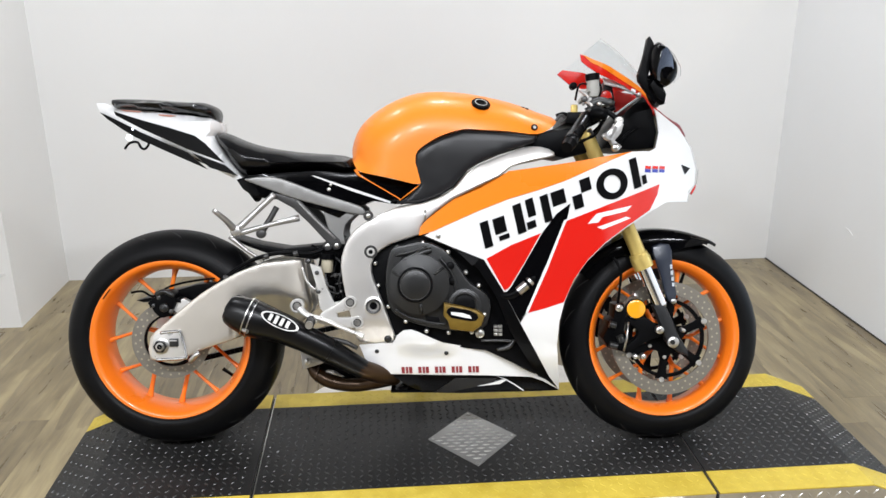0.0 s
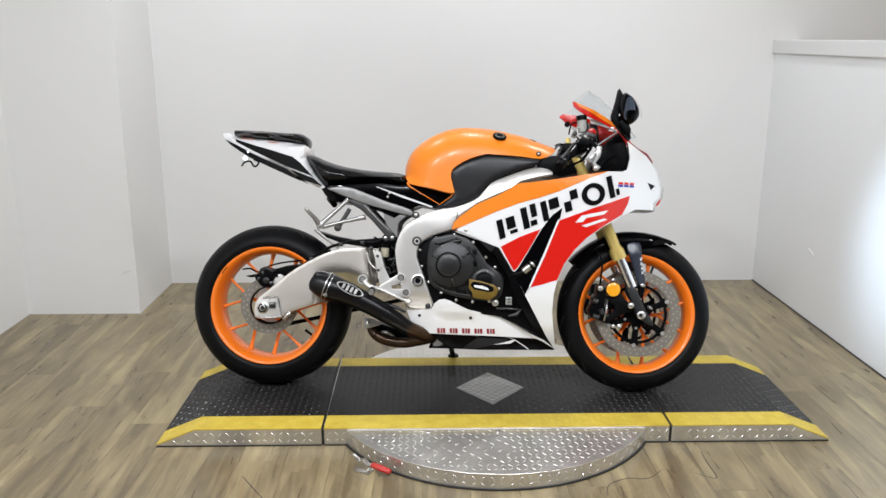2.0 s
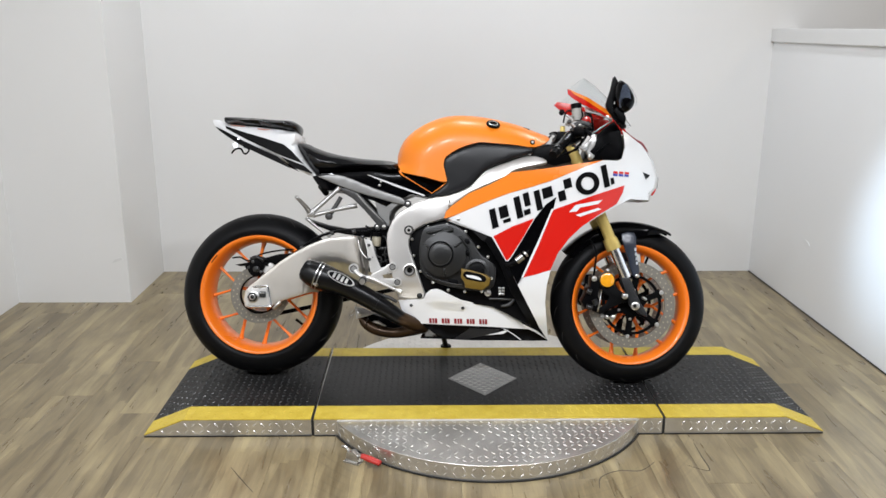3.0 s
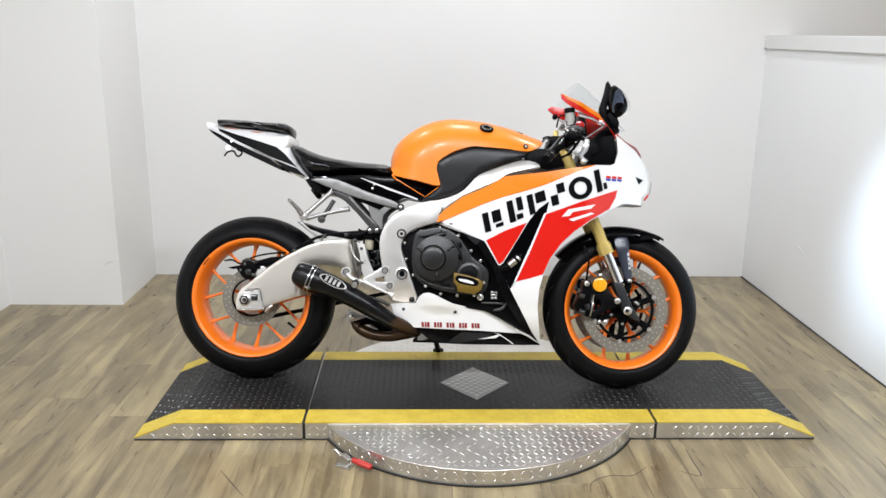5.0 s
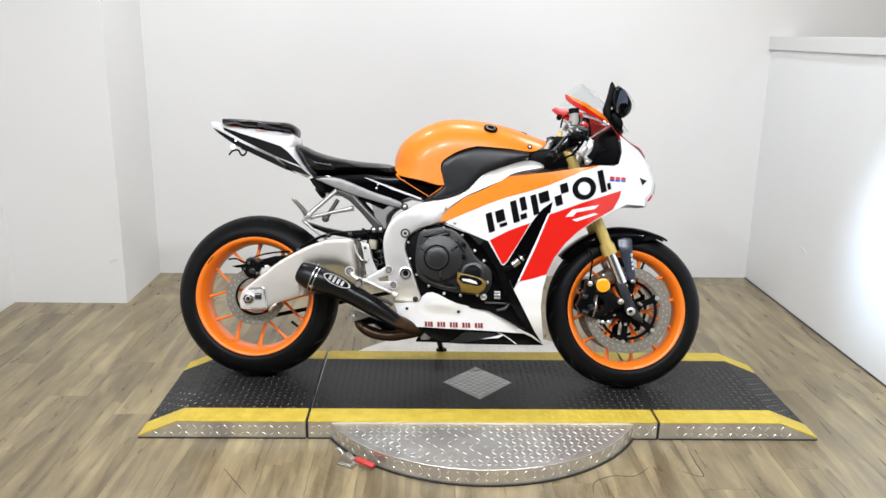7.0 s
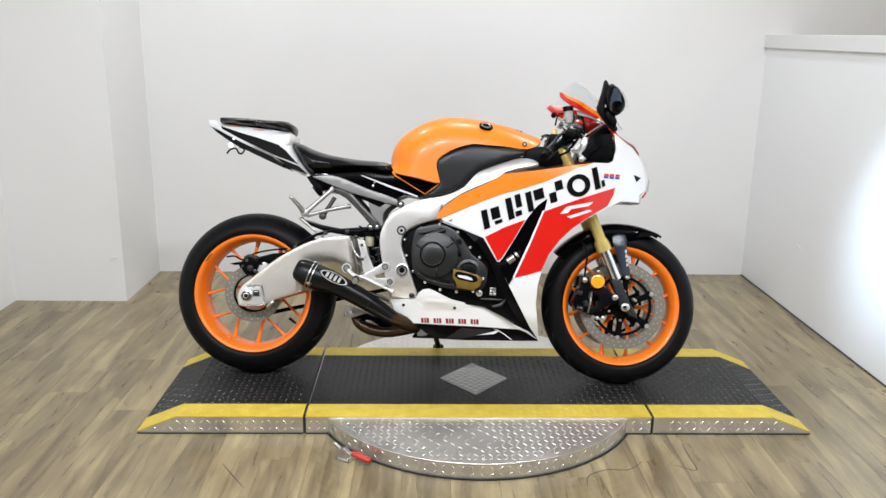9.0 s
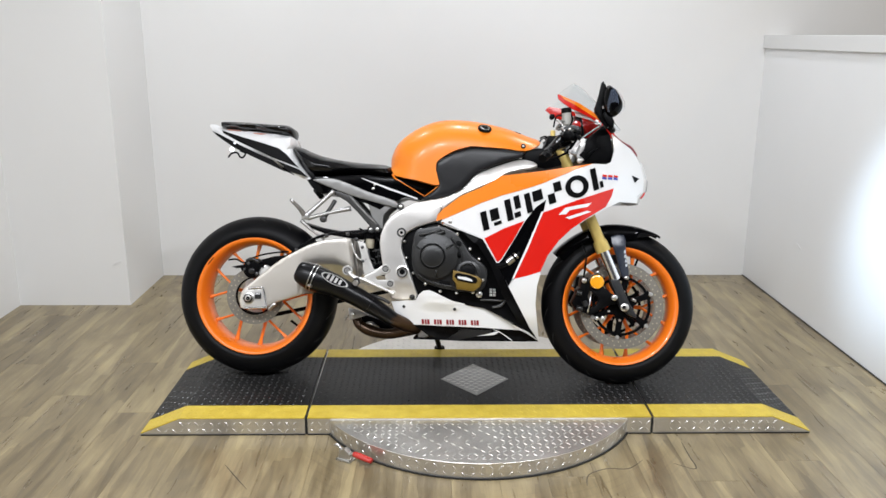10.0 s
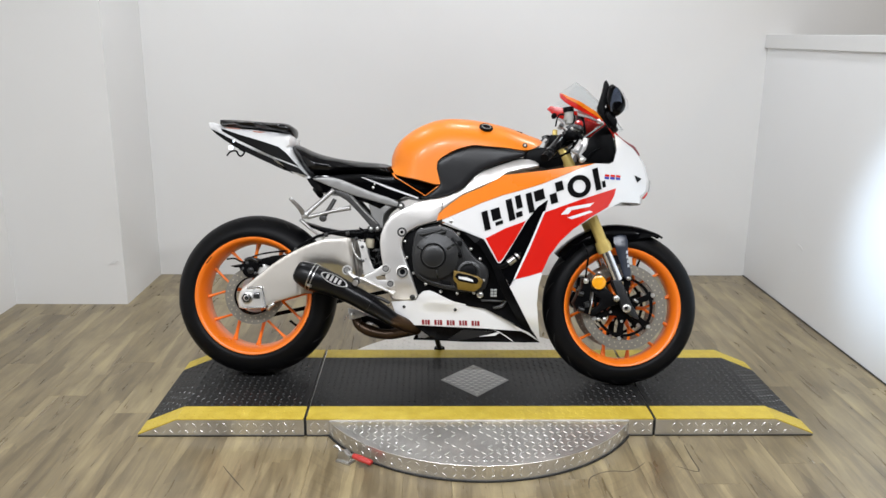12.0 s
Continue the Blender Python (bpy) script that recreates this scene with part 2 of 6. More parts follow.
def smooth_line(points, per=6, closed=False):
    """A smooth line through the points (Catmull-Rom)."""
    pts, out, k = [Vector(p) for p in points], [], len(points)
    last = k if closed else k - 1
    for i in range(last):
        p0, p1, p2, p3 = [pts[j % k] if closed else pts[min(max(j, 0), k - 1)] for j in (i - 1, i, i + 1, i + 2)]
        for s in range(per):
            t = s / per
            out.append(0.5 * ((2 * p1) + (p2 - p0) * t + (2 * p0 - 5 * p1 + 4 * p2 - p3) * t * t + (3 * p1 - p0 - 3 * p2 + p3) * t ** 3))
    if not closed:
        out.append(pts[-1])
    return out


def tube(points, radius, sides=10, per=6, bm=None, squash=1.0, caps=True, smooth=True):
    """A round bar along a smooth line; radius is a number or a list, one per point."""
    bm = bm or bmesh.new()
    line = smooth_line(points, per) if smooth else [Vector(p) for p in points]
    k = len(line)
    frames, up = [], Vector((0, 0, 1))
    for i, p in enumerate(line):
        d = (line[min(i + 1, k - 1)] - line[max(i - 1, 0)]).normalized()
        if abs(d.dot(up)) > 0.97:
            up = Vector((0, 1, 0)) if abs(d.y) < 0.9 else Vector((1, 0, 0))
        a = d.cross(up).normalized()
        b = a.cross(d).normalized()
        if frames and frames[-1][0].dot(a) < 0:
            a, b = -a, -b
        frames.append((a, b))
        up = b
    rings = []
    for i, p in enumerate(line):
        if isinstance(radius, (int, float)):
            r = radius
        else:
            u = i / max(1, k - 1) * (len(radius) - 1)
            j = min(int(u), len(radius) - 2)
            r = radius[j] + (radius[j + 1] - radius[j]) * (u - j)
        a, b = frames[i]
        rings.append([p + a * (r * math.cos(t)) + b * (r * squash * math.sin(t)) for t in [2 * math.pi * q / sides for q in range(sides)]])
    ring_mesh(bm, rings, closed=False, caps=caps)
    bmesh.ops.recalc_face_normals(bm, faces=bm.faces)
    return bm


def fill_2d(outline, step):
    """Triangles inside an outline, with a grid of inner points so that the sheet can be curved."""
    from mathutils.geometry import delaunay_2d_cdt
    out = [Vector((p[0], p[1])) for p in outline]
    dense = []
    for i, p in enumerate(out):
        q = out[(i + 1) % len(out)]
        cuts = max(1, int((q - p).length / step + 0.5))
        dense += [p + (q - p) * (s / cuts) for s in range(cuts)]
    k = len(dense)

    def inside(x, y):
        c = False
        for i in range(k):
            a, b = dense[i], dense[i - 1]
            if (a.y > y) != (b.y > y) and x < (b.x - a.x) * (y - a.y) / (b.y - a.y) + a.x:
                c = not c
        return c

    xs, ys = [p.x for p in dense], [p.y for p in dense]
    inner = []
    gy = min(ys) + step / 2
    while gy < max(ys):
        gx = min(xs) + step / 2
        while gx < max(xs):
            if inside(gx, gy) and min((p.x - gx) ** 2 + (p.y - gy) ** 2 for p in dense) > (0.55 * step) ** 2:
                inner.append(Vector((gx, gy)))
            gx += step
        gy += step
    verts, edges, faces, *_ = delaunay_2d_cdt(dense + inner, [], [list(range(k))], 1, 1e-7)
    rim = []
    count = {}
    for f in faces:
        for i in range(3):
            e = (f[i], f[(i + 1) % 3])
            count[frozenset(e)] = count.get(frozenset(e), 0) + 1
    for f in faces:
        for i in range(3):
            e = (f[i], f[(i + 1) % 3])
            if count[frozenset(e)] == 1:
                rim.append(e)
    return verts, faces, rim


def sheet(outline, depth, thick=0.004, step=0.018, both=False, bm=None, edge=0.0, curve=0, yplane=None):
    """A curved panel in the x-z outline: its outer face lies at y = -depth(x, z), and on the other side too if both.
    edge: how far its rim is drawn in, which rounds it."""
    bm = bm or bmesh.new()
    line = smooth_line([(p[0], p[1], 0) for p in outline], curve, True) if curve else outline
    verts, faces, rim = fill_2d([(p[0], p[1]) for p in line], step)
    on_rim = {i for e in rim for i in e}
    for side in ((-1, 1) if both else (-1,)):
        top, low = [], []
        for i, v in enumerate(verts):
            d = depth(v.x, v.y)
            top.append(bm.verts.new((v.x, side * (d - (edge if i in on_rim else 0)), v.y)))
            low.append(bm.verts.new((v.x, side * (d - thick - edge), v.y)))
        for f in faces:
            a, b = [top[i] for i in f], [low[i] for i in reversed(f)]
            bm.faces.new(a)
            bm.faces.new(b)
        for i, j in rim:
            bm.faces.new((top[j], top[i], low[i], low[j]))
    bmesh.ops.recalc_face_normals(bm, faces=bm.faces)
    return bm


def slab(outline, y0, y1, bevel=0.0, bm=None, curve=0):
    """A solid plate between two y planes in an x-z outline, with softened edges."""
    bm = bm or bmesh.new()
    line = [(p.x, p.y) for p in smooth_line([(p[0], p[1], 0) for p in outline], curve, True)] if curve else outline
    a = [bm.verts.new((x, y0, z)) for x, z in line]
    b = [bm.verts.new((x, y1, z)) for x, z in line]
    k = len(line)
    fa, fb = bm.faces.new(a), bm.faces.new(list(reversed(b)))
    sides = [bm.faces.new((a[i], a[(i + 1) % k], b[(i + 1) % k], b[i])) for i in range(k)]
    bmesh.ops.recalc_face_normals(bm, faces=bm.faces)
    if bevel:
        edges = list(fa.edges) + list(fb.edges)
        bmesh.ops.bevel(bm, geom=edges, offset=bevel, segments=2, profile=0.6, affect="EDGES", clamp_overlap=True)
    bmesh.ops.triangulate(bm, faces=[f for f in bm.faces if len(f.verts) > 4])
    return bm


def casting(outline, depth, thick, edge=0.004, step=0.012, curve=0):
    """A solid plate whose outer face lies at y = -depth(x, z), with an evenly rounded rim."""
    line = [(p.x, p.y) for p in smooth_line([(p[0], p[1], 0) for p in outline], curve, True)] if curve else outline
    pts = [Vector((p[0], p[1])) for p in line]
    dense = []
    for i, p in enumerate(pts):
        q = pts[(i + 1) % len(pts)]
        cuts = max(1, int((q - p).length / (step * 0.8)))
        dense += [p + (q - p) * (k / cuts) for k in range(cuts)]
    n = len(dense)
    if sum(dense[i - 1].cross(dense[i]) for i in range(n)) < 0:
        dense.reverse()

    def drawn_in(d):
        out = []
        for i, p in enumerate(dense):
            a, b = (p - dense[i - 1]), (dense[(i + 1) % n] - p)
            t = (a.normalized() + b.normalized())
            t = t.normalized() if t.length > 1e-6 else a.normalized()
            out.append(p + Vector((-t.y, t.x)) * d)
        return out

    verts, faces, rim = fill_2d(drawn_in(edge), step)
    bm = bmesh.new()
    top = [bm.verts.new((v.x, -depth(v.x, v.y), v.y)) for v in verts]
    for f in faces:
        bm.faces.new([top[i] for i in f])
    rings = [top[:n]]
    for k, drop in ((0.62, 0.10), (0.29, 0.33), (0.08, 0.62), (0.0, 1.0)):
        rings.append([bm.verts.new((p.x, -(depth(p.x, p.y) - edge * drop), p.y)) for p in drawn_in(edge * k)])
    rings.append([bm.verts.new((p.x, -(depth(p.x, p.y) - thick), p.y)) for p in dense])
    for r0, r1 in zip(rings, rings[1:]):
        for i in range(n):
            bm.faces.new((r0[i], r1[i], r1[(i + 1) % n], r0[(i + 1) % n]))
    low = [bm.verts.new((v.x, -(depth(v.x, v.y) - thick), v.y)) for v in verts]
    for f in faces:
        bm.faces.new([low[i] for i in reversed(f)])
    for i in range(n):
        bm.faces.new((rings[-1][i], low[i], low[(i + 1) % n], rings[-1][(i + 1) % n]))
    bmesh.ops.recalc_face_normals(bm, faces=bm.faces)
    return bm

# ---- the room ----
XL, XR, YB, BOX_X, BOX_Y, YC = -1.554, 1.806, 1.51, -2.115, 0.977, -4.55
HALF = 1.284


def wall(name, lo, hi, material, label):
    return tagged(link(name, one_box(lo, hi), material), label, "wall", kind="structure")


wall("wall_north", (XL - 0.02, YB, -0.05), (4.3, YB + 0.12, CEIL), M_WALL, "plain white painted wall behind the motorcycle")
wall("wall_pier", (BOX_X - 0.12, BOX_Y, -0.05), (XL, YB, CEIL), M_WALL, "white boxed-out pier with a grey scuff")
wall("wall_west", (BOX_X - 0.12, YC, -0.05), (BOX_X, BOX_Y, CEIL), M_WALL, "white painted side wall")
wall("wall_east", (XR, YC, -0.05), (XR + 0.11, YB, HALF), M_WALL_R, "white half-height partition wall")
wall("wall_south", (BOX_X - 0.12, YC - 0.12, -0.05), (4.3, YC, CEIL), M_DARKWALL, "charcoal wall behind the walk")
# out of view; its tan warms the light beyond the half wall
wall("wall_far_east", (4.3, YC - 0.12, -0.05), (4.42, YB + 0.12, CEIL), M_TAN, "unseen tan wall closing off the neighbouring bay")
tagged(link("cap_board", one_box((XR - 0.016, YC, HALF), (XR + 0.126, YB - 0.003, HALF + 0.07), 0.004), M_CAP),
       "white painted board capping the half wall", "trim", kind="structure")
tagged(link("ceiling", one_box((BOX_X - 0.12, YC - 0.12, CEIL), (4.42, 2.42, CEIL + 0.1)), M_CEIL), "unseen flat ceiling, mid grey to limit fill light", "ceiling", kind="structure")


def downlight(x, y):
    ob = tagged(new("downlight"), "round white ceiling downlight, lit", "downlight", "ceiling downlights")
    ob.location = (x, y, CEIL)
    part("trim_ring", lathe([(0.0, 0.135), (-0.010, 0.135), (-0.030, 0.118), (-0.030, 0.106), (0.0, 0.106)], 40, "z"), M_LAMPBOX, ob, smooth=True, angle=40)
    part("diffuser", lathe([(-0.004, 0), (-0.004, 0.105), (-0.010, 0.105), (-0.010, 0)], 40, "z", closed_profile=False), M_DIFFUSER, ob)
    return ob


for lx, ly in [*DOWNLIGHTS, (3.0, 0.1)]:
    downlight(lx, ly)

# assumed fitting round the added glow spot, never in view
glow_fitting = tagged(new("track_spot"), "unseen spotlight added for the bluish glow on the half wall", "spotlight")
glow_fitting.matrix_world = look((-0.40, -1.75, 2.45), (1.81, -0.12, 0.70))
part("housing", lathe([(-0.02, 0.062), (0.12, 0.062), (0.14, 0.03), (0.14, 0.024), (0.115, 0.056), (-0.02, 0.057)], 24, "z"), M_LAMPBOX, glow_fitting)
part("stem", tube([(0, 0, 0.13), (0, 0.12, 0.20), (0, 0.22, 0.24)], 0.01, 8), M_LAMPBOX, glow_fitting)

tagged(link("floor_gap", one_box((XR - 0.006, YC, 0.0003), (XR - 0.0002, YB - 0.004, 0.004)), M_TAPE), "thin dark strip between planks and half wall", "trim", kind="structure")
# planks run away from the camera
floor = tagged(link("floor", one_box((BOX_X - 0.12, YC - 0.12, -0.06), (4.42, 2.42, -0.012)), M_SUB), "rustic brown wood-look plank floor", "floor", kind="structure")
# ---- the turntable ramp ----
H, YF, YK = 0.061, -0.43, 0.195
SEAM_L, SEAM_R, TIP_L, TIP_R = -0.448, 0.753, -1.022, 1.312
DISC = (0.150, -0.135, 0.600)


def lozenges(spots, length=0.0185, width=0.0065, height=0.0022, turn=None):
    """Raised tread bars: low four-sided lozenges at (x, y, z), turned one way and the other."""
    verts, faces = [], []
    for i, (x, y, z, a) in enumerate(spots):
        c, s = math.cos(a), math.sin(a)
        k = len(verts)
        for u, v, w in ((length / 2, 0, 0), (0, width / 2, 0), (-length / 2, 0, 0), (0, -width / 2, 0), (length * 0.22, 0, height), (-length * 0.22, 0, height)):
            p = (x + u * c - v * s, y + u * s + v * c, z + w)
            verts.append(turn(p) if turn else p)
        faces += [(k, k + 1, k + 4), (k + 1, k + 5, k + 4), (k + 1, k + 2, k + 5), (k + 2, k + 3, k + 5), (k + 3, k + 4, k + 5), (k + 3, k, k + 4)]
    return verts, faces


def tread(name, spots, material, parent, turn=None, **size):
    me = bpy.data.meshes.new(name)
    v, f = lozenges(spots, turn=turn, **size)
    me.from_pydata(v, [], f)
    me.materials.append(material)
    ob = new(name, me)
    ob.parent = parent
    ob["kind"] = "stuff"
    return ob


def tread_spots(x0, x1, y0, y1, pitch, z, keep=lambda x, y: True):
    out, j = [], 0
    y = y0 + pitch / 2
    while y < y1 - pitch * 0.3:
        x, i = x0 + pitch * 0.5, 0
        while x < x1 - pitch * 0.3:
            if keep(x, y):
                zz = z(x, y) if callable(z) else z
                out.append((x, y, zz, radians(45 if (i + j) % 2 else -45)))
            x += pitch
            i += 1
        y += pitch
        j += 1
    return out


def diamond(x, y, cx=0.151, cy=-0.113, hx=0.129, hy=0.146):
    return abs(x - cx) / hx + abs(y - cy) / hy < 1


def ramp_section(x0, x1, tip, label):
    """A ramp section of the platform: flat beside the middle, sloping to the floor at its tip."""
    ob = tagged(new("ramp_section"), label, "ramp", "ramp sections")
    bev = tip + (0.135 if tip < x0 + 0.01 else -0.135)
    out = sorted([tip, bev, x1 if tip < x0 + 0.01 else x0])

    def top(x):
        u = (x - tip) / (bev - tip)
        return H if u >= 1 else 0.006 + (H - 0.006) * max(0, u)

    bm = bmesh.new()
    prof = [(out[0], 0), (out[2], 0), (out[2], top(out[2])), (out[1], top(out[1])), (out[0], top(out[0]))]
    slab(prof, YF, YK, bm=bm)
    part("deck", bm, M_ALU, ob, "silver tread-plate side skirt")
    inner_f, inner_b = YF + 0.095, YK - 0.083
    for nm, ya, yb, mat, lab in (("tread_mat", inner_f, inner_b, M_BLACKTREAD, "black studded rubber tread"), ("front_stripe", YF - 0.002, inner_f, M_YELLOW, "worn yellow edge stripe"), ("rear_stripe", inner_b, YK + 0.002, M_YELLOW, "worn yellow edge stripe")):
        prof = [(x, top(x) + 0.001) for x in out] + [(x, top(x) + 0.005) for x in reversed(out)]
        part(nm, slab(prof, ya, yb), mat, ob, lab)
    tread("mat_tread", tread_spots(out[0] + 0.01, out[2] - 0.004, inner_f, inner_b, 0.0235, lambda x, y: top(x) + 0.0048), M_TREADBAR, ob)
    for y0, y1 in ((YF, inner_f), (inner_b, YK)):
        tread("stripe_tread", tread_spots(out[0] + 0.01, out[2] - 0.004, y0, y1, 0.0235, lambda x, y: top(x) + 0.0048), M_YELLOW, ob, height=0.0012)
    xs = tread_spots(out[0] + 0.05, out[2] - 0.01, 0.004, H - 0.002, 0.026, 0, lambda x, y: y < top(x) - 0.012)
    tread("skirt_tread", xs, M_ALU, ob, turn=lambda p: (p[0], YF - p[2], p[1]), length=0.0195, width=0.0052, height=0.0016)
    part("floor_edge", one_box((out[0], YF - 0.003, 0.0), (out[2], YF + 0.01, 0.004)), M_TAPE, ob, "thin black strip along the lower edge")
    return ob


ramp_section(TIP_L, SEAM_L - 0.007, TIP_L, "black studded ramp with yellow edges under the rear wheel")
ramp_section(SEAM_R + 0.007, TIP_R, TIP_R, "black studded ramp with yellow edges before the front wheel")

deck = tagged(new("turntable_deck"), "black studded turntable deck with yellow edge stripes and a silver diamond", "platform")
part("frame", one_box((SEAM_L + 0.003, YF, 0.0), (SEAM_R - 0.003, YK, H)), M_ALU, deck, "silver tread-plate side skirt")
a, b = YF + 0.095, YK - 0.083
part("tread_mat", one_box((SEAM_L + 0.003, a, H + 0.001), (SEAM_R - 0.003, b, H + 0.005)), M_BLACKTREAD, deck, "black studded rubber tread")
part("front_stripe", one_box((SEAM_L + 0.003, YF - 0.002, H + 0.001), (SEAM_R - 0.003, a, H + 0.005)), M_YELLOW, deck, "worn yellow edge stripe")
part("rear_stripe", one_box((SEAM_L + 0.003, b, H + 0.001), (SEAM_R - 0.003, YK + 0.002, H + 0.005)), M_YELLOW, deck, "worn yellow edge stripe")
tread("mat_tread", tread_spots(SEAM_L + 0.01, SEAM_R - 0.01, a, b, 0.0235, H + 0.0048, lambda x, y: not diamond(x, y, hx=0.14, hy=0.16)), M_TREADBAR, deck)
for y0, y1 in ((YF, a), (b, YK)):
    tread("stripe_tread", tread_spots(SEAM_L + 0.01, SEAM_R - 0.01, y0, y1, 0.0235, H + 0.0048), M_YELLOW, deck, height=0.0012)
bm = bmesh.new()
quad = [(0.022, -0.112), (0.151, -0.259), (0.280, -0.114), (0.153, 0.033)]
lo, hi = [bm.verts.new((x, y, H + 0.0045)) for x, y in quad], [bm.verts.new((x, y, H + 0.0075)) for x, y in quad]
bm.faces.new(hi)
for i in range(4):
    bm.faces.new((lo[i], lo[(i + 1) % 4], hi[(i + 1) % 4], hi[i]))
plate = part("diamond_plate", bm, M_ALU_DULL, deck, "bare silver tread-plate diamond inlay")
tread("plate_tread", [(0.020 + 0.033 * i + 0.0165 * (j % 2), -0.255 + 0.0165 * j, H + 0.0074, 0.0) for i in range(9) for j in range(18) if diamond(0.020 + 0.033 * i + 0.0165 * (j % 2), -0.255 + 0.0165 * j, hx=0.110, hy=0.130)], M_ALU, plate, length=0.027, width=0.009, height=0.0018)
for x, y in ((0.036, -0.113), (0.266, -0.113), (0.151, -0.243), (0.152, 0.018)):
    part("plate_screw", lathe([(H + 0.0070, 0.0), (H + 0.0070, 0.0045), (H + 0.009, 0.004), (H + 0.0095, 0.0)], 12, "z", (x, y, 0), False), M_STEEL, plate, smooth=True, angle=40)
for x0, x1 in ((SEAM_L, DISC[0] - 0.52), (DISC[0] + 0.52, SEAM_R)):
    part("floor_edge", one_box((x0 + 0.003, YF - 0.003, 0.0), (x1, YF + 0.01, 0.004)), M_TAPE, deck, "thin black strip along the lower edge")
    tread("skirt_tread", tread_spots(x0 + 0.005, x1, 0.004, H - 0.002, 0.026, 0), M_ALU, deck, turn=lambda p: (p[0], YF - p[2], p[1]), length=0.0195, width=0.0052, height=0.0016)
for x in (SEAM_L, SEAM_R):
    part("seam_gap", one_box((x - 0.007, YF + 0.004, 0.0), (x + 0.007, YK - 0.004, H - 0.006)), M_TAPE, deck)

part("seam_strip", one_box((SEAM_L + 0.0005, YF + 0.02, H - 0.004), (SEAM_L + 0.0032, YK - 0.02, H + 0.0075), 0.0008), M_STEEL, deck, "thin bare metal edge at the joint")
base = tagged(new("turntable"), "round silver tread-plate turntable base on the floor", "turntable")
base.location = (DISC[0], DISC[1], 0)
r = DISC[2]
part("drum", lathe([(0.004, 0), (0.004, r - 0.004), (H - 0.0056, r - 0.004), (H - 0.005, r - 0.0046), (H - 0.005, 0)], 128, "z", closed_profile=False), M_ALU, base, smooth=True, angle=30)
part("floor_edge", lathe([(0.0, r - 0.006), (0.0, r + 0.001), (0.005, r + 0.001), (0.005, r - 0.006)], 128, "z"), M_TAPE, base, "thin black strip along the lower edge")
tread("top_tread", tread_spots(-r, r, -r, r, 0.0235, H - 0.0052, lambda x, y: math.hypot(x, y) < r - 0.022 and (y < YF - DISC[1] - 0.008 or y > YK - DISC[1] + 0.01) and not (math.hypot((x + 0.10) / 0.17, (y + 0.44) / 0.10) < 1 and math.sin(x * 917.0 + y * 613.0) < 0.45)), M_ALU, base, length=0.022, width=0.0055, height=0.0016)
rim_spots = [(i * 0.030, 0.006 + 0.0235 * (j + 0.5), 0, radians(45 if (i + j) % 2 else -45)) for i in range(int(2 * math.pi * r / 0.030)) for j in range(2)]


def round_rim(p):
    a = p[0] / r
    return ((r - 0.004 + p[2]) * math.cos(a), (r - 0.004 + p[2]) * math.sin(a), p[1])


tread("rim_tread", rim_spots, M_ALU, base, turn=round_rim, length=0.0195, width=0.0050, height=0.0014)

for x, y in [(-0.237, -0.315), (0.003, -0.315), (0.240, -0.315), (-0.237, -0.512), (0.0, -0.563), (0.233, -0.524)]:
    part("deck_screw", lathe([(H - 0.006, 0.0), (H - 0.006, 0.007), (H - 0.0035, 0.007), (H - 0.002, 0.004), (H - 0.002, 0.0)], 14, "z", (x, y, 0), False), M_STEEL, base, smooth=True, angle=40)

# toggle clamp that locks the turntable
clamp = tagged(new("toggle_clamp"), "steel toggle clamp with a red grip beside the turntable", "clamp")
clamp.matrix_world = pose(-0.276, -0.614, 0.0, 0, 0, -28) @ pose(-0.022, 0, 0) @ Matrix.Scale(0.86, 4)
part("foot", one_box((-0.035, -0.02, 0.0), (0.03, 0.02, 0.006), 0.001), M_STEEL, clamp)
part("lever", tube([(-0.01, 0, 0.02), (0.03, 0, 0.035), (0.06, 0, 0.03)], 0.006, 8, 4), M_STEEL, clamp, smooth=True)
part("cheek", slab([(-0.03, 0.004), (0.02, 0.004), (0.025, 0.03), (0.0, 0.05), (-0.025, 0.04)], -0.012, 0.012, 0.003), M_STEEL, clamp, smooth=True, angle=40)
part("jaw", tube([(-0.02, 0, 0.04), (-0.04, 0.0, 0.055), (-0.05, 0, 0.05)], 0.006, 8, 4), M_STEEL, clamp, smooth=True)
part("grip", tube([(0.035, 0, 0.034), (0.065, 0, 0.031), (0.115, 0, 0.024)], [0.011, 0.014, 0.012], 14, 4, squash=0.8), M_RED_PLASTIC, clamp, "red vinyl grip", smooth=True)

# smudge on the pier and a short scratch on the half wall
M_SMUDGE = surface("grey_smudge", (0.71, 0.705, 0.69), 0.7, vary=0.15, scale=60)


def smudge(name, pts, place, label):
    bm = slab(pts, -0.003, 0.001)
    ob = tagged(link(name, bm, M_SMUDGE), label, "scuff mark", kind="structure")
    ob.matrix_world = place
    return ob


smudge("scuff_mark", [(-0.028, -0.010), (-0.006, -0.006), (0.026, 0.010), (0.020, 0.017), (0.0, 0.012), (-0.014, 0.004)], pose(-1.603, 0.977, 0.218), "faint grey scuff on white paint")
smudge("scuff_mark", [(-0.03, 0.006), (-0.005, -0.001), (0.03, -0.012), (0.0, 0.003)], pose(1.806, 0.851, 0.345, 0, 0, -90), "thin grey scratch on white paint")
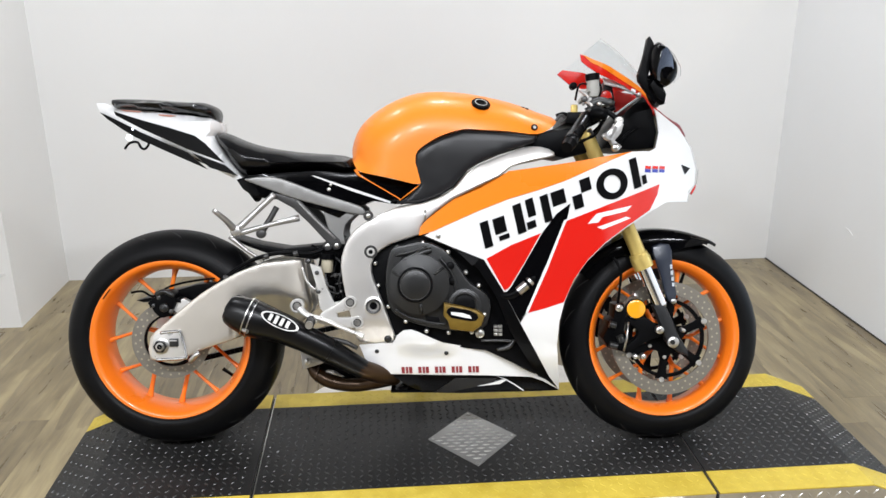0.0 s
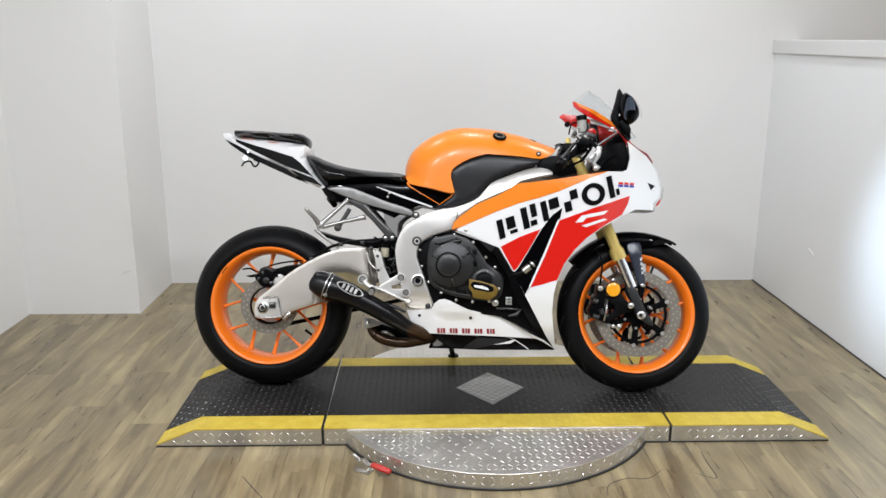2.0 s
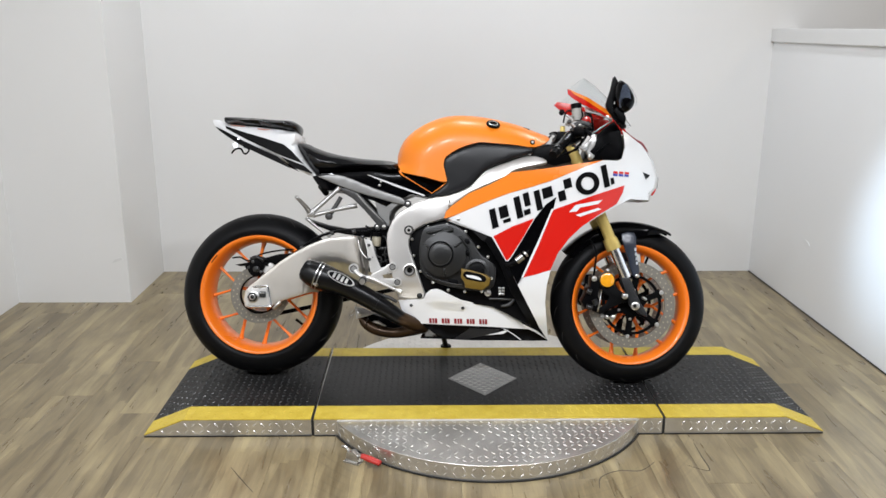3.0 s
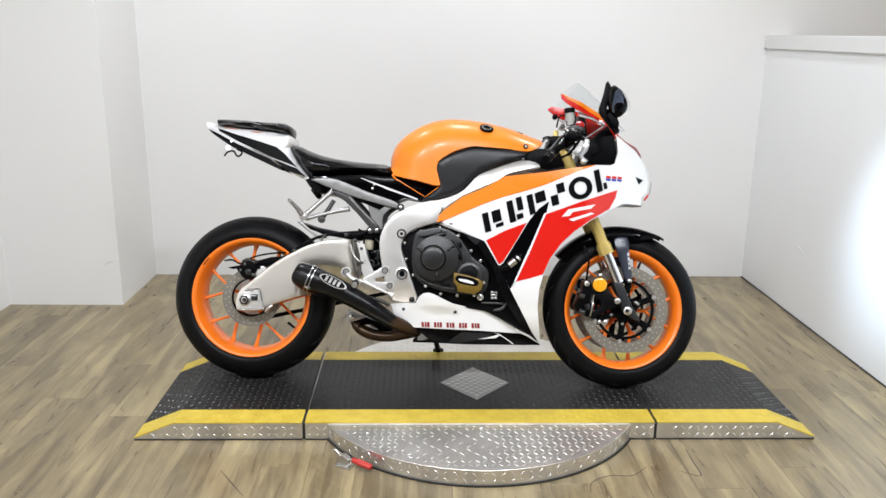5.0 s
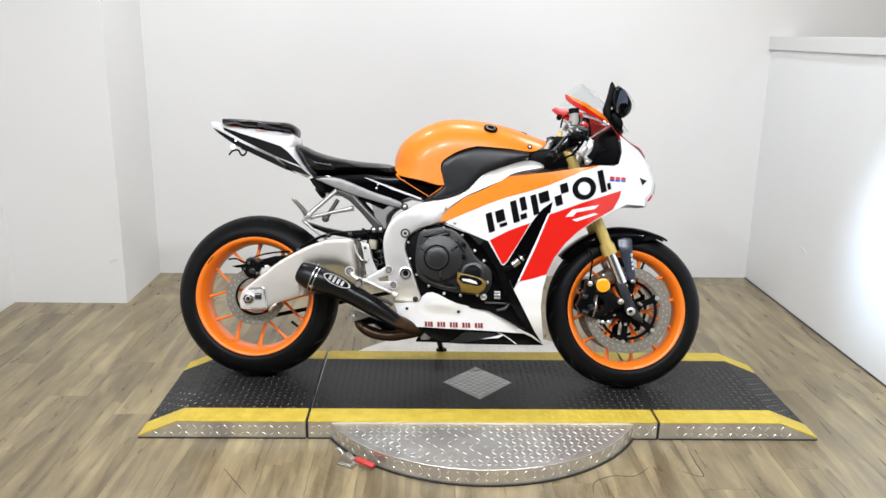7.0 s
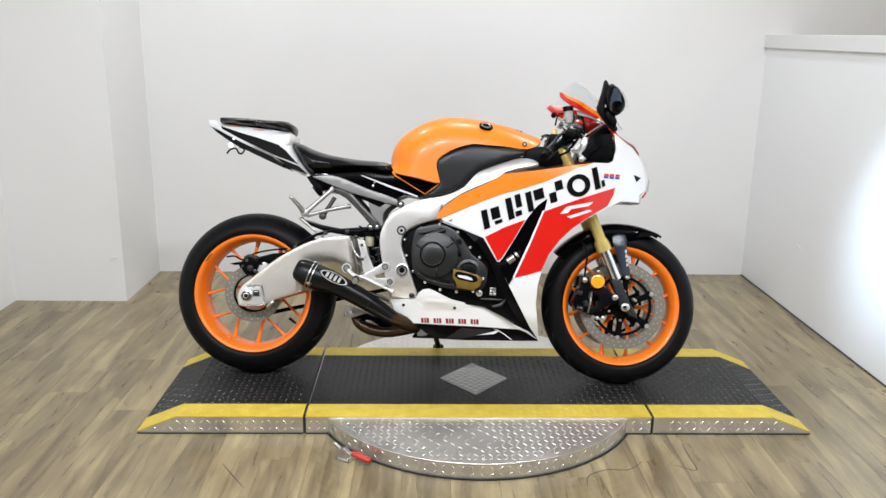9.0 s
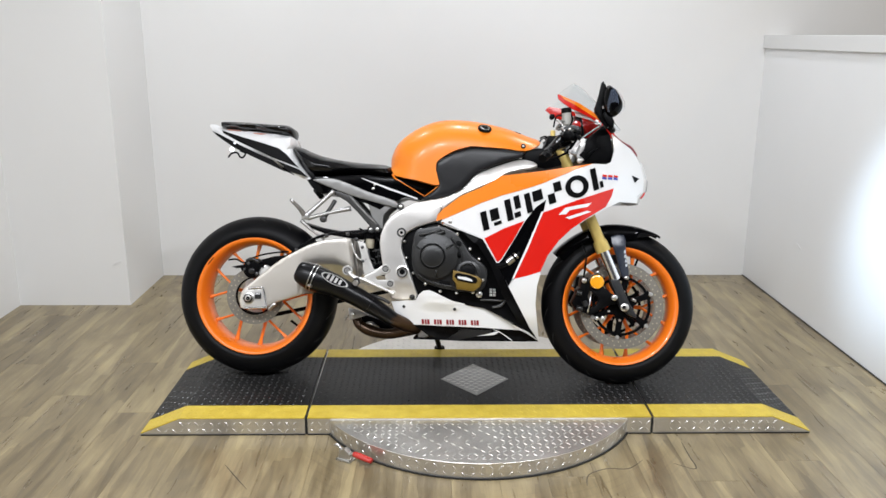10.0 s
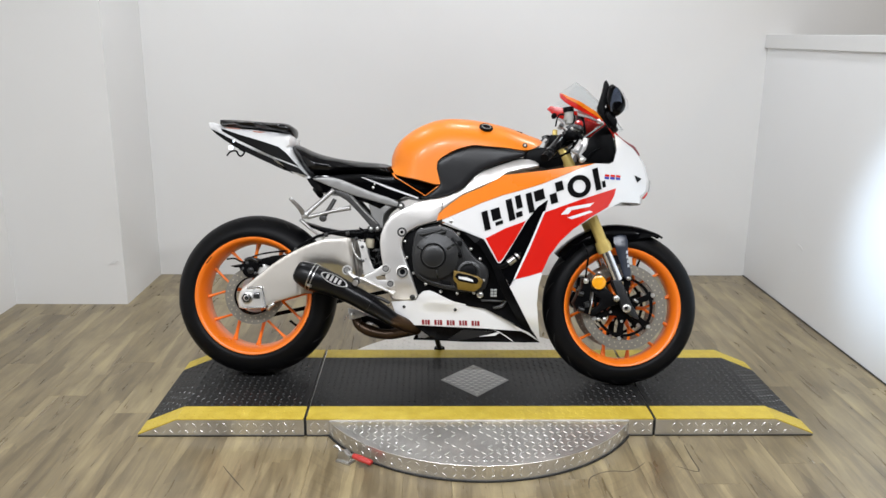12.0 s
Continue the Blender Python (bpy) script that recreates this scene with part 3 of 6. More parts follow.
# hairline scratches
M_SCRATCH = surface("floor_scratch", (0.060, 0.048, 0.036), 0.7, vary=0.2)
for pts in (((0.465, -0.769), (0.483, -0.705), (0.548, -0.668), (0.618, -0.668), (0.678, -0.613)), ((0.842, -0.494), (0.839, -0.587), (0.835, -0.671), (0.774, -0.637)), ((-0.683, -0.632), (-0.634, -0.705), (-0.584, -0.777))):
    tagged(link("floor_scratch", tube([(x, y, 0.0003) for x, y in pts], [0.0008] + [0.0019] * (len(pts) - 2) + [0.0007], 6, 5, squash=0.4), M_SCRATCH), "dark hairline scratch in the planks", "scratch", kind="structure")

# ---- the motorcycle: x forward, z up, its near side at negative y ----
M_TYRE = surface("tyre_rubber", (0.0035, 0.0035, 0.004), 0.44, vary=0.35, scale=14, bump=0.08, bump_scale=180, spec=0.12)
M_RIM = surface("orange_rim_paint", (0.90, 0.20, 0.012), 0.3, vary=0.06, scale=12, coat=0.3)
M_TANK = surface("orange_tank_lacquer", (0.88, 0.225, 0.006), 0.40, vary=0.04, scale=5, coat=0.18, coat_rough=0.16)
M_ORANGE = surface("orange_panel_paint", (0.88, 0.22, 0.006), 0.28, vary=0.04, scale=5, coat=0.5)
M_WHITE = surface("white_body_paint", (0.78, 0.78, 0.78), 0.22, vary=0.02, scale=5, coat=0.8)
M_RED = surface("red_body_paint", (0.62, 0.010, 0.004), 0.22, vary=0.06, scale=5, coat=0.6, spec=0.4)
M_GLOSSBLACK = surface("gloss_black_paint", (0.0012, 0.0012, 0.0016), 0.13, vary=0.2, scale=8, spec=0.12)
M_SATIN = surface("satin_black_plastic", (0.0020, 0.0020, 0.0024), 0.36, vary=0.2, scale=30, bump=0.12, bump_scale=500, spec=0.06)
M_COVER = surface("dark_grey_plastic", (0.010, 0.010, 0.011), 0.34, vary=0.15, scale=20, bump=0.10, bump_scale=600, spec=0.30)
M_SEAT = surface("black_seat_vinyl", (0.0022, 0.0022, 0.0028), 0.21, vary=0.3, scale=40, bump=0.04, bump_scale=700, spec=0.34)
M_FRAME = surface("silver_frame_paint", (0.68, 0.66, 0.635), 0.34, 0.72, vary=0.05, scale=14, bump=0.05, bump_scale=500)
M_BRUSHED = surface("brushed_aluminium", (0.66, 0.645, 0.62), 0.30, 0.5, vary=0.08, scale=26, bump=0.03, bump_scale=400)
M_SWING = surface("swingarm_aluminium", (0.72, 0.68, 0.62), 0.34, 0.85, vary=0.05, scale=9, bump=0.02, bump_scale=500)
M_ENGINE = surface("dark_engine_paint", (0.0025, 0.0025, 0.003), 0.45, vary=0.25, scale=25, bump=0.15, bump_scale=420, spec=0.08)
M_ENGINE2 = surface("grey_engine_cover", (0.013, 0.013, 0.013), 0.34, vary=0.3, scale=20, bump=0.18, bump_scale=420, spec=0.42)
M_FITTING = surface("grey_fitting", (0.07, 0.07, 0.07), 0.35, 0.6, vary=0.2, scale=40)
M_GOLD = surface("gold_anodised", (0.66, 0.50, 0.16), 0.32, 0.45, vary=0.12, scale=30)
M_CHROME = surface("hard_chrome", (0.75, 0.75, 0.76), 0.14, 1.0, vary=0.05)
M_DISC = surface("brake_disc_steel", (0.24, 0.22, 0.19), 0.4, 0.8, vary=0.12, scale=60, bump=0.1)
M_CARBON = surface("black_canister", (0.003, 0.003, 0.0035), 0.30, vary=0.2, scale=30, bump=0.03, bump_scale=500, spec=0.28)
M_HEAT = surface("heat_blued_steel", (0.012, 0.008, 0.007), 0.32, 0.6, vary=0.5, scale=13, dirt=(0.085, 0.044, 0.018))
M_RAIL = surface("grey_subframe_paint", (0.26, 0.257, 0.25), 0.35, 0.4, vary=0.08, scale=20)
M_STRUT = surface("dark_cast_metal", (0.045, 0.044, 0.043), 0.4, 0.4, vary=0.15, scale=30, bump=0.06, bump_scale=400)
M_CAST = surface("cast_aluminium", (0.44, 0.43, 0.42), 0.36, 0.85, vary=0.15, scale=40, bump=0.06, bump_scale=400)
M_FOOT = surface("dark_grey_anodised", (0.022, 0.023, 0.025), 0.38, 0.2, vary=0.2, scale=30, bump=0.08, bump_scale=400, spec=0.4)
M_AMBER = surface("amber_reflector", (0.85, 0.36, 0.01), 0.2, vary=0.1, scale=90, coat=0.5)
M_INK = surface("black_decal", (0.0025, 0.0025, 0.003), 0.3, vary=0.1, spec=0.10)
M_REDINK = surface("dark_red_decal", (0.24, 0.008, 0.015), 0.3, vary=0.1, coat=0.5)
M_PINK = surface("faded_red_decal", (0.50, 0.22, 0.17), 0.3, vary=0.1)
M_BLUEINK = surface("blue_decal", (0.03, 0.05, 0.38), 0.3, vary=0.1, coat=0.5)
M_SCREEN = glass("clear_screen", (0.93, 0.95, 0.96))
# the blue tint paints a bluish window reflection into the glass
M_MIRROR = surface("mirror_glass", (0.34, 0.41, 0.56), 0.24, 1.0, vary=0.02)
M_BRASSY = surface("worn_gold_guard", (0.12, 0.066, 0.004), 0.42, 0.25, vary=0.3, scale=30, bump=0.1, dirt=(0.24, 0.15, 0.018))
M_LENS = surface("headlight_lens", (0.12, 0.13, 0.14), 0.08, 0.3, vary=0.1, coat=1.0)
M_SILVERMARK = surface("pale_decal", (0.50, 0.53, 0.58), 0.4, vary=0.1, scale=60)
# black flap; its bluish sheen is put into the base colour
M_FLAP = surface("black_gloss_blue_sheen", (0.014, 0.020, 0.036), 0.30, vary=0.3, scale=30, spec=0.6)
M_RESERVOIR = surface("pale_grey_plastic", (0.36, 0.35, 0.32), 0.35, vary=0.12, scale=40)
M_PLATE_LAMP = plain_glow("number_plate_lamp", (0.80, 0.88, 1.0), 5.0)
M_BEIGE = surface("beige_plastic", (0.42, 0.38, 0.28), 0.5, vary=0.1)

bike = tagged(new("motorcycle"), "orange, white and red sport motorcycle leaning on its side stand", "motorcycle")
bike.matrix_world = pose(0.001, -0.096, H + 0.004, -14.5, 0, -3.78)


def half_width(x, z):
    """Half the fairing's width at a place along and up the machine."""
    w = 0.228
    if x > 0.45:
        w -= 1.6 * (x - 0.45) ** 2
    if z < 0.42:
        w -= 1.9 * (z - 0.42) ** 2
    if z > 0.75:
        w -= 1.5 * (z - 0.75) ** 2
    if x < 0.2:
        w -= 0.6 * (x - 0.2) ** 2
    return max(w, 0.02)


def belly_width(x, z):
    up, near = max(0, min(1, (z - 0.255) / 0.07)), max(0, 1 - ((x - 0.03) / 0.17) ** 2)
    flare = 0.030 * up * up * (3 - 2 * up) * near * near
    return 0.115 + 0.225 * max(0, z - 0.17) ** 0.9 + flare


def tail_width(x, z):
    return 0.03 + 0.15 * (x + 0.88)


def over(width, mm):
    return lambda x, z: width(x, z) + mm / 1000


def mirrored(bm):
    """The same skin on the other side of the machine."""
    twin = bm.copy()
    bmesh.ops.scale(twin, vec=(1, -1, 1), verts=twin.verts)
    bmesh.ops.reverse_faces(twin, faces=twin.faces)
    return twin


def pair(name, bm, material, parent=None, label="", smooth=True, angle=40):
    """A part on the near side and its twin on the far side, each a mesh of its own; returns the near one."""
    twin = mirrored(bm)
    near = part(name, bm, material, parent or bike, label, smooth, angle)
    part(name, twin, material, parent or bike, label, smooth, angle)
    return near


def body(outline, width, rounding, least=0.12, step=0.015, curve=3, bm=None, soft=None):
    """A solid that swells from its outline to its full width, rounded towards the rim."""
    bm = bm or bmesh.new()
    line = [(p.x, p.y) for p in smooth_line([(p[0], p[1], 0) for p in outline], curve, True)] if curve else outline
    verts, faces, rim = fill_2d(line, step)
    on_rim = {i for e in rim for i in e}
    many = max(curve, 1)
    segs = [(Vector(line[i - 1]), Vector(line[i])) for i in range(len(line)) if soft is None or soft[0] * many < i <= soft[1] * many]

    def from_rim(p):
        best = 9.0
        for a, b in segs:
            d = b - a
            t = max(0, min(1, (p - a).dot(d) / max(d.length_squared, 1e-12)))
            best = min(best, (p - a - d * t).length)
        return best

    sides = []
    for side in (-1, 1):
        row = []
        for i, v in enumerate(verts):
            u = min(1, from_rim(Vector((v.x, v.y))) / rounding)
            k = least + (1 - least) * math.sqrt(max(0, 1 - (1 - u) ** 2))
            row.append(bm.verts.new((v.x, side * width(v.x, v.y) * k, v.y)))
        for f in faces:
            q = [row[i] for i in f]
            bm.faces.new(q if side < 0 else list(reversed(q)))
        sides.append(row)
    for i, j in rim:
        bm.faces.new((sides[0][j], sides[0][i], sides[1][i], sides[1][j]))
    bmesh.ops.recalc_face_normals(bm, faces=bm.faces)
    return bm


def shifted(bm, y):
    bmesh.ops.translate(bm, vec=(0, y, 0), verts=bm.verts)
    return bm


# ---- wheels ----
def wheel(name, x, radius, tyre_r, width, shift, rim_r, rim_w, turn, valve, label):
    ob = new(name)
    ob.parent = bike
    ob["label"] = label
    ob.location = (x, 0, radius)
    n, side = 24, tyre_r - rim_r
    prof = []
    for i in range(n + 1):
        a = math.pi * i / n
        prof.append((-width / 2 * math.cos(a) + shift, rim_r + 0.010 + (side - 0.010) * math.sin(a) ** 0.88))
    prof += [(width / 2 * 0.80, rim_r - 0.004), (-width / 2 * 0.80, rim_r - 0.004)]
    tyre = part("tyre", lathe(prof, 112), M_TYRE, ob, "black road tyre", smooth=True)
    # slanting tread grooves round the shoulder
    bm = bmesh.new()
    for i in range(18):
        for s_ in (-1, 1):
            pts = []
            for q in range(5):
                u = q / 4
                a = radians(20 * i + 16 * u + (10 if s_ > 0 else 0))
                yy = s_ * width / 2 * (0.80 - 0.62 * u)
                c = min(1.0, abs(yy) / (width / 2))
                rr = rim_r + 0.010 + (side - 0.010) * math.sin(math.acos(c)) ** 0.88 - 0.0019
                pts.append((rr * math.cos(a), yy + shift, rr * math.sin(a)))
            tube(pts, [0.0006, 0.0026, 0.0026, 0.0022, 0.0006], 6, 2, bm)
    part("tread_groove", bm, M_TAPE, tyre)["kind"] = "stuff"
    w = rim_w / 2
    rp = [(-w, rim_r + 0.008), (-w - 0.003, rim_r + 0.001), (-w + 0.001, rim_r - 0.008), (-w * 0.86, rim_r - 0.014), (-w * 0.45, rim_r - 0.026), (w * 0.45, rim_r - 0.026), (w * 0.86, rim_r - 0.014),
          (w - 0.001, rim_r - 0.008), (w + 0.003, rim_r + 0.001), (w, rim_r + 0.008), (w * 0.8, rim_r + 0.002), (-w * 0.8, rim_r + 0.002)]
    part("rim", lathe(rp, 112), M_RIM, ob, "bright orange rim", smooth=True, angle=50)
    part("hub", lathe([(-0.052, 0.014), (-0.052, 0.033), (-0.03, 0.043), (0.03, 0.043), (0.052, 0.033), (0.052, 0.014)], 40), M_RIM, ob, smooth=True, angle=40)
    for k in range(6):
        a0 = radians(60 * k + turn)
        ux, uz = math.cos(a0), math.sin(a0)
        part("spoke", tube([(0.040 * ux, 0, 0.040 * uz), (0.066 * ux, 0, 0.066 * uz), (0.098 * ux, 0, 0.098 * uz)], [0.016, 0.011, 0.0095], 8, 3, squash=0.7), M_RIM, ob, smooth=True)
        for sgn in (-1, 1):
            a1 = radians(60 * k + turn + sgn * 16.5)
            p0, p1 = Vector((0.094 * ux, 0, 0.094 * uz)), Vector(((rim_r - 0.022) * math.cos(a1), 0, (rim_r - 0.022) * math.sin(a1)))
            part("spoke", tube([p0, p0.lerp(p1, 0.3), p0.lerp(p1, 0.75), p1], [0.0085, 0.0062, 0.0066, 0.0115], 8, 3, squash=0.75), M_RIM, ob, smooth=True)
    a = radians(valve)
    part("valve", tube([((rim_r - 0.024) * math.cos(a), 0, (rim_r - 0.024) * math.sin(a)), ((rim_r - 0.062) * math.cos(a), -0.004, (rim_r - 0.062) * math.sin(a))], [0.004, 0.0055], 8, 2), M_SATIN, ob, "black valve stem", smooth=True)
    b0, b1 = radians(138), radians(147)
    if rim_w > 0.12:
        part("rim_decal", lathe([(-w - 0.0032, rim_r - 0.006), (-w - 0.0032, rim_r - 0.003), (-w - 0.002, rim_r - 0.003), (-w - 0.002, rim_r - 0.006)], 8, arc=math.degrees(b1 - b0), start=math.degrees(b0)), M_INK, ob, "plain dark bar")
    return ob


def brake_disc(parent, y, r_out, r_in, thick, rows, label, holes):
    """A drilled steel ring with a wavy inner edge."""
    ob = part("brake_disc", lathe([(y - thick / 2, r_in), (y - thick / 2, r_out), (y + thick / 2, r_out), (y + thick / 2, r_in)], 96), M_DISC, parent, label, smooth=True, angle=30)
    bm = bmesh.new()
    for j in range(rows):
        rr = r_in + (r_out - r_in) * (j + 0.75) / (rows + 0.5)
        for i in range(holes):
            t = 2 * math.pi * (i + 0.37 * j) / holes
            disc_solid(0.0029, y - thick / 2 - 0.0005, y + thick / 2 + 0.0005, (rr * math.cos(t), 0, rr * math.sin(t)), 8, 0.0001, bm)
    part("drilling", bm, M_BEIGE, ob)["kind"] = "stuff"
    return ob


RX, FX, RR, FR = -0.6915, 0.6905, 0.308, 0.2934
rear = wheel("rear_wheel", RX, RR, 0.305, 0.176, 0.0, 0.2202, 0.152, -13, -38, "wide rear wheel with an orange spoked rim")
front = wheel("front_wheel", FX, FR, 0.2928, 0.120, 0.0, 0.2214, 0.098, -4, 66, "front wheel with an orange spoked rim and twin discs")
# the bars are turned a little to the machine's left
front.matrix_local = Matrix.Translation((FX, 0, FR)) @ Matrix.Rotation(radians(6.9), 4, Vector((-0.39, 0, 0.92)))
brake_disc(rear, -0.070, 0.108, 0.074, 0.005, 2, "drilled steel rear brake disc", 26)
part("disc_carrier", lathe([(-0.072, 0.067), (-0.072, 0.073), (-0.066, 0.073), (-0.066, 0.067)], 48), M_SATIN, rear, "dark disc carrier", smooth=True, angle=30)
for y in (-0.060, 0.060):
    brake_disc(front, y, 0.160, 0.124, 0.005, 2, "drilled steel front brake disc", 38)
    star = []
    for k in range(6):
        t = 60 * k + 22
        for rr, da in ((0.046, -24), (0.062, -10), (0.094, -7), (0.117, -9), (0.117, 9), (0.094, 7), (0.062, 10), (0.046, 24)):
            star.append((rr * math.cos(radians(t + da)), rr * math.sin(radians(t + da))))
    carrier = part("disc_carrier", slab(star, y - 0.004, y + 0.004, 0.001), M_SATIN, front, "black six-armed disc carrier", smooth=True, angle=30)
    part("carrier_ring", lathe([(y - 0.0035, 0.101), (y - 0.0035, 0.111), (y + 0.0035, 0.111), (y + 0.0035, 0.101)], 60), M_SATIN, carrier, smooth=True, angle=30)
    for k in range(6):
        t = radians(60 * k + 22)
        c, s_ = math.cos(t), math.sin(t)
        part("float_button", disc_solid(0.0085, y - 0.006, y + 0.006, (0.119 * c, 0, 0.119 * s_), 16), M_STEEL, carrier, smooth=True, angle=40)
        part("carrier_bolt", disc_solid(0.0055, y - 0.008, y + 0.002, (0.054 * c, 0, 0.054 * s_), 12), M_STEEL, carrier, smooth=True, angle=40)

# chain drive on the far side
sprocket = part("rear_sprocket", lathe([(0.066, 0.045), (0.066, 0.088), (0.074, 0.088), (0.074, 0.045)], 60, at=(RX, 0, RR)), M_STEEL, bike, "steel rear sprocket", smooth=True, angle=30)
for k in range(5):
    t = 2 * math.pi * k / 5
    part("sprocket_arm", tube([(RX + 0.03 * math.cos(t), 0.07, RR + 0.03 * math.sin(t)), (RX + 0.05 * math.cos(t), 0.07, RR + 0.05 * math.sin(t))], 0.009, 8, 1), M_SATIN, sprocket)
links, cx, cz = [], -0.20, 0.365
for p0, p1 in (((RX + 0.01, RR + 0.09), (cx, cz + 0.038)), ((RX + 0.01, RR - 0.09), (cx, cz - 0.038))):
    links += [(p0[0] + (p1[0] - p0[0]) * i / 34, p0[1] + (p1[1] - p0[1]) * i / 34, math.atan2(p1[1] - p0[1], p1[0] - p0[0])) for i in range(35)]
bm = bmesh.new()
for x, z, a in links:
    box(bm, (-0.0085, 0.062, -0.0075), (0.0055, 0.078, 0.0075), 0.0, Matrix.Translation((x, 0, z)) @ Matrix.Rotation(-a, 4, "Y"))
part("chain", bm, M_SATIN, bike, "dark drive chain", smooth=False)["kind"] = "stuff"

# ---- bodywork ----
pair("side_fairing", sheet([(0.02, 0.6), (0.04, 0.611), (0.091, 0.634), (0.164, 0.666), (0.237, 0.694), (0.31, 0.715), (0.382, 0.739), (0.441, 0.765), (0.508, 0.794), (0.56, 0.814), (0.614, 0.815), (0.632, 0.824), (0.646, 0.866), (0.644, 0.912), (0.64, 0.933), (0.674, 0.909), (0.718, 0.88), (0.755, 0.828), (0.773, 0.769), (0.769, 0.73), (0.745, 0.707), (0.743, 0.681), (0.667, 0.681), (0.613, 0.655), (0.547, 0.618), (0.486, 0.575), (0.442, 0.532), (0.405, 0.481), (0.382, 0.425), (0.369, 0.372), (0.366, 0.309), (0.375, 0.24), (0.388, 0.162), (0.351, 0.214), (0.267, 0.37), (0.283, 0.396), (0.226, 0.45), (0.173, 0.537), (0.091, 0.57)], half_width, 0.006, 0.022, edge=0.0015), M_WHITE, label="gloss white side fairing")
pair("orange_panel", sheet([(0.004, 0.6), (0.009, 0.623), (0.028, 0.643), (0.091, 0.69), (0.164, 0.722), (0.215, 0.749), (0.237, 0.765), (0.302, 0.773), (0.383, 0.784), (0.47, 0.798), (0.56, 0.814), (0.508, 0.794), (0.441, 0.765), (0.382, 0.739), (0.31, 0.715), (0.237, 0.694), (0.164, 0.666), (0.091, 0.634), (0.04, 0.611)], over(half_width, 1.4), 0.004, 0.02), M_ORANGE, label="orange upper fairing panel")
pair("red_rear_panel", sheet([(0.179, 0.54), (0.244, 0.575), (0.32, 0.605), (0.28, 0.533), (0.239, 0.466), (0.226, 0.456)], over(half_width, 1.4), 0.004, 0.02), M_RED, label="red fairing panel")
pair("red_front_panel", sheet([(0.387, 0.636), (0.5, 0.679), (0.643, 0.729), (0.636, 0.701), (0.613, 0.661), (0.547, 0.621), (0.486, 0.578), (0.442, 0.535), (0.405, 0.483), (0.38, 0.425), (0.332, 0.409), (0.285, 0.397), (0.324, 0.492)], over(half_width, 1.4), 0.004, 0.02), M_RED, label="red fairing panel")
pair("air_slot", sheet([(0.396, 0.681), (0.387, 0.638), (0.324, 0.503), (0.28, 0.397), (0.267, 0.372), (0.227, 0.448), (0.243, 0.466), (0.277, 0.524), (0.324, 0.606), (0.361, 0.655)], over(half_width, 2.6), 0.004, 0.02), M_GLOSSBLACK, label="black air outlet slot")
pair("pinline", sheet([(0.39, 0.641), (0.384, 0.632), (0.336, 0.509), (0.286, 0.397), (0.28, 0.399), (0.33, 0.514), (0.38, 0.638)], over(half_width, 3.4), 0.003, 0.02), M_WHITE)
pair("lower_duct", sheet([(0.09, 0.567), (0.173, 0.537), (0.226, 0.448), (0.267, 0.37), (0.351, 0.214), (0.386, 0.162), (0.328, 0.203), (0.244, 0.342), (0.204, 0.441), (0.156, 0.515)], over(half_width, 2.0), 0.016, 0.02, edge=0.003), M_SATIN, label="black inner edge of the fairing")
pair("duct_lip", sheet([(0.105, 0.559), (0.16, 0.54), (0.149, 0.526), (0.141, 0.523)], over(half_width, 3.2), 0.004, 0.02), M_COVER)
pair("belly_pan", sheet([(-0.16, 0.303), (-0.111, 0.307), (-0.069, 0.310), (-0.056, 0.333), (-0.040, 0.346), (-0.019, 0.349), (0.002, 0.342), (0.032, 0.327), (0.066, 0.311), (0.150, 0.291), (0.182, 0.283), (0.236, 0.258), (0.291, 0.225), (0.334, 0.203), (0.183, 0.21), (0.028, 0.214), (-0.077, 0.217), (-0.118, 0.235), (-0.147, 0.265)], belly_width, 0.006, 0.02, edge=0.003), M_WHITE, label="white belly pan")
pair("belly_tip", sheet([(0.285, 0.229), (0.345, 0.200), (0.388, 0.163), (0.336, 0.196), (0.300, 0.212)], over(half_width, 3.5), 0.004, 0.02), M_WHITE)
pair("belly_base", sheet([(-0.08, 0.217), (0.028, 0.212), (0.111, 0.207), (0.215, 0.205), (0.325, 0.204), (0.386, 0.162), (0.300, 0.160), (0.216, 0.159), (0.111, 0.157), (0.007, 0.160), (-0.030, 0.180)], over(belly_width, -4), 0.006, 0.02, edge=0.003), M_GLOSSBLACK, label="black lower belly pan")
pair("belly_panel", sheet([(0.100, 0.203), (0.213, 0.201), (0.203, 0.189), (0.163, 0.178), (0.082, 0.160), (0.042, 0.160)], over(belly_width, -2.2), 0.004, 0.02), M_COVER, label="dark grey belly panel")
pair("belly_streak", sheet([(0.158, 0.178), (0.200, 0.188), (0.228, 0.197), (0.240, 0.196), (0.222, 0.184)], over(belly_width, -1.0), 0.003, 0.02), M_WHITE)
pair("belly_streak", sheet([(0.213, 0.207), (0.238, 0.199), (0.264, 0.183), (0.290, 0.164), (0.286, 0.163), (0.260, 0.182), (0.236, 0.197)], over(belly_width, -1.0), 0.003, 0.02), M_WHITE)
# floor of the belly pan, joining both sides
bm = bmesh.new()
box(bm, (-0.08, -0.110, 0.160), (0.34, 0.110, 0.168), 0.003)
part("belly_floor", bm, M_GLOSSBLACK, bike)


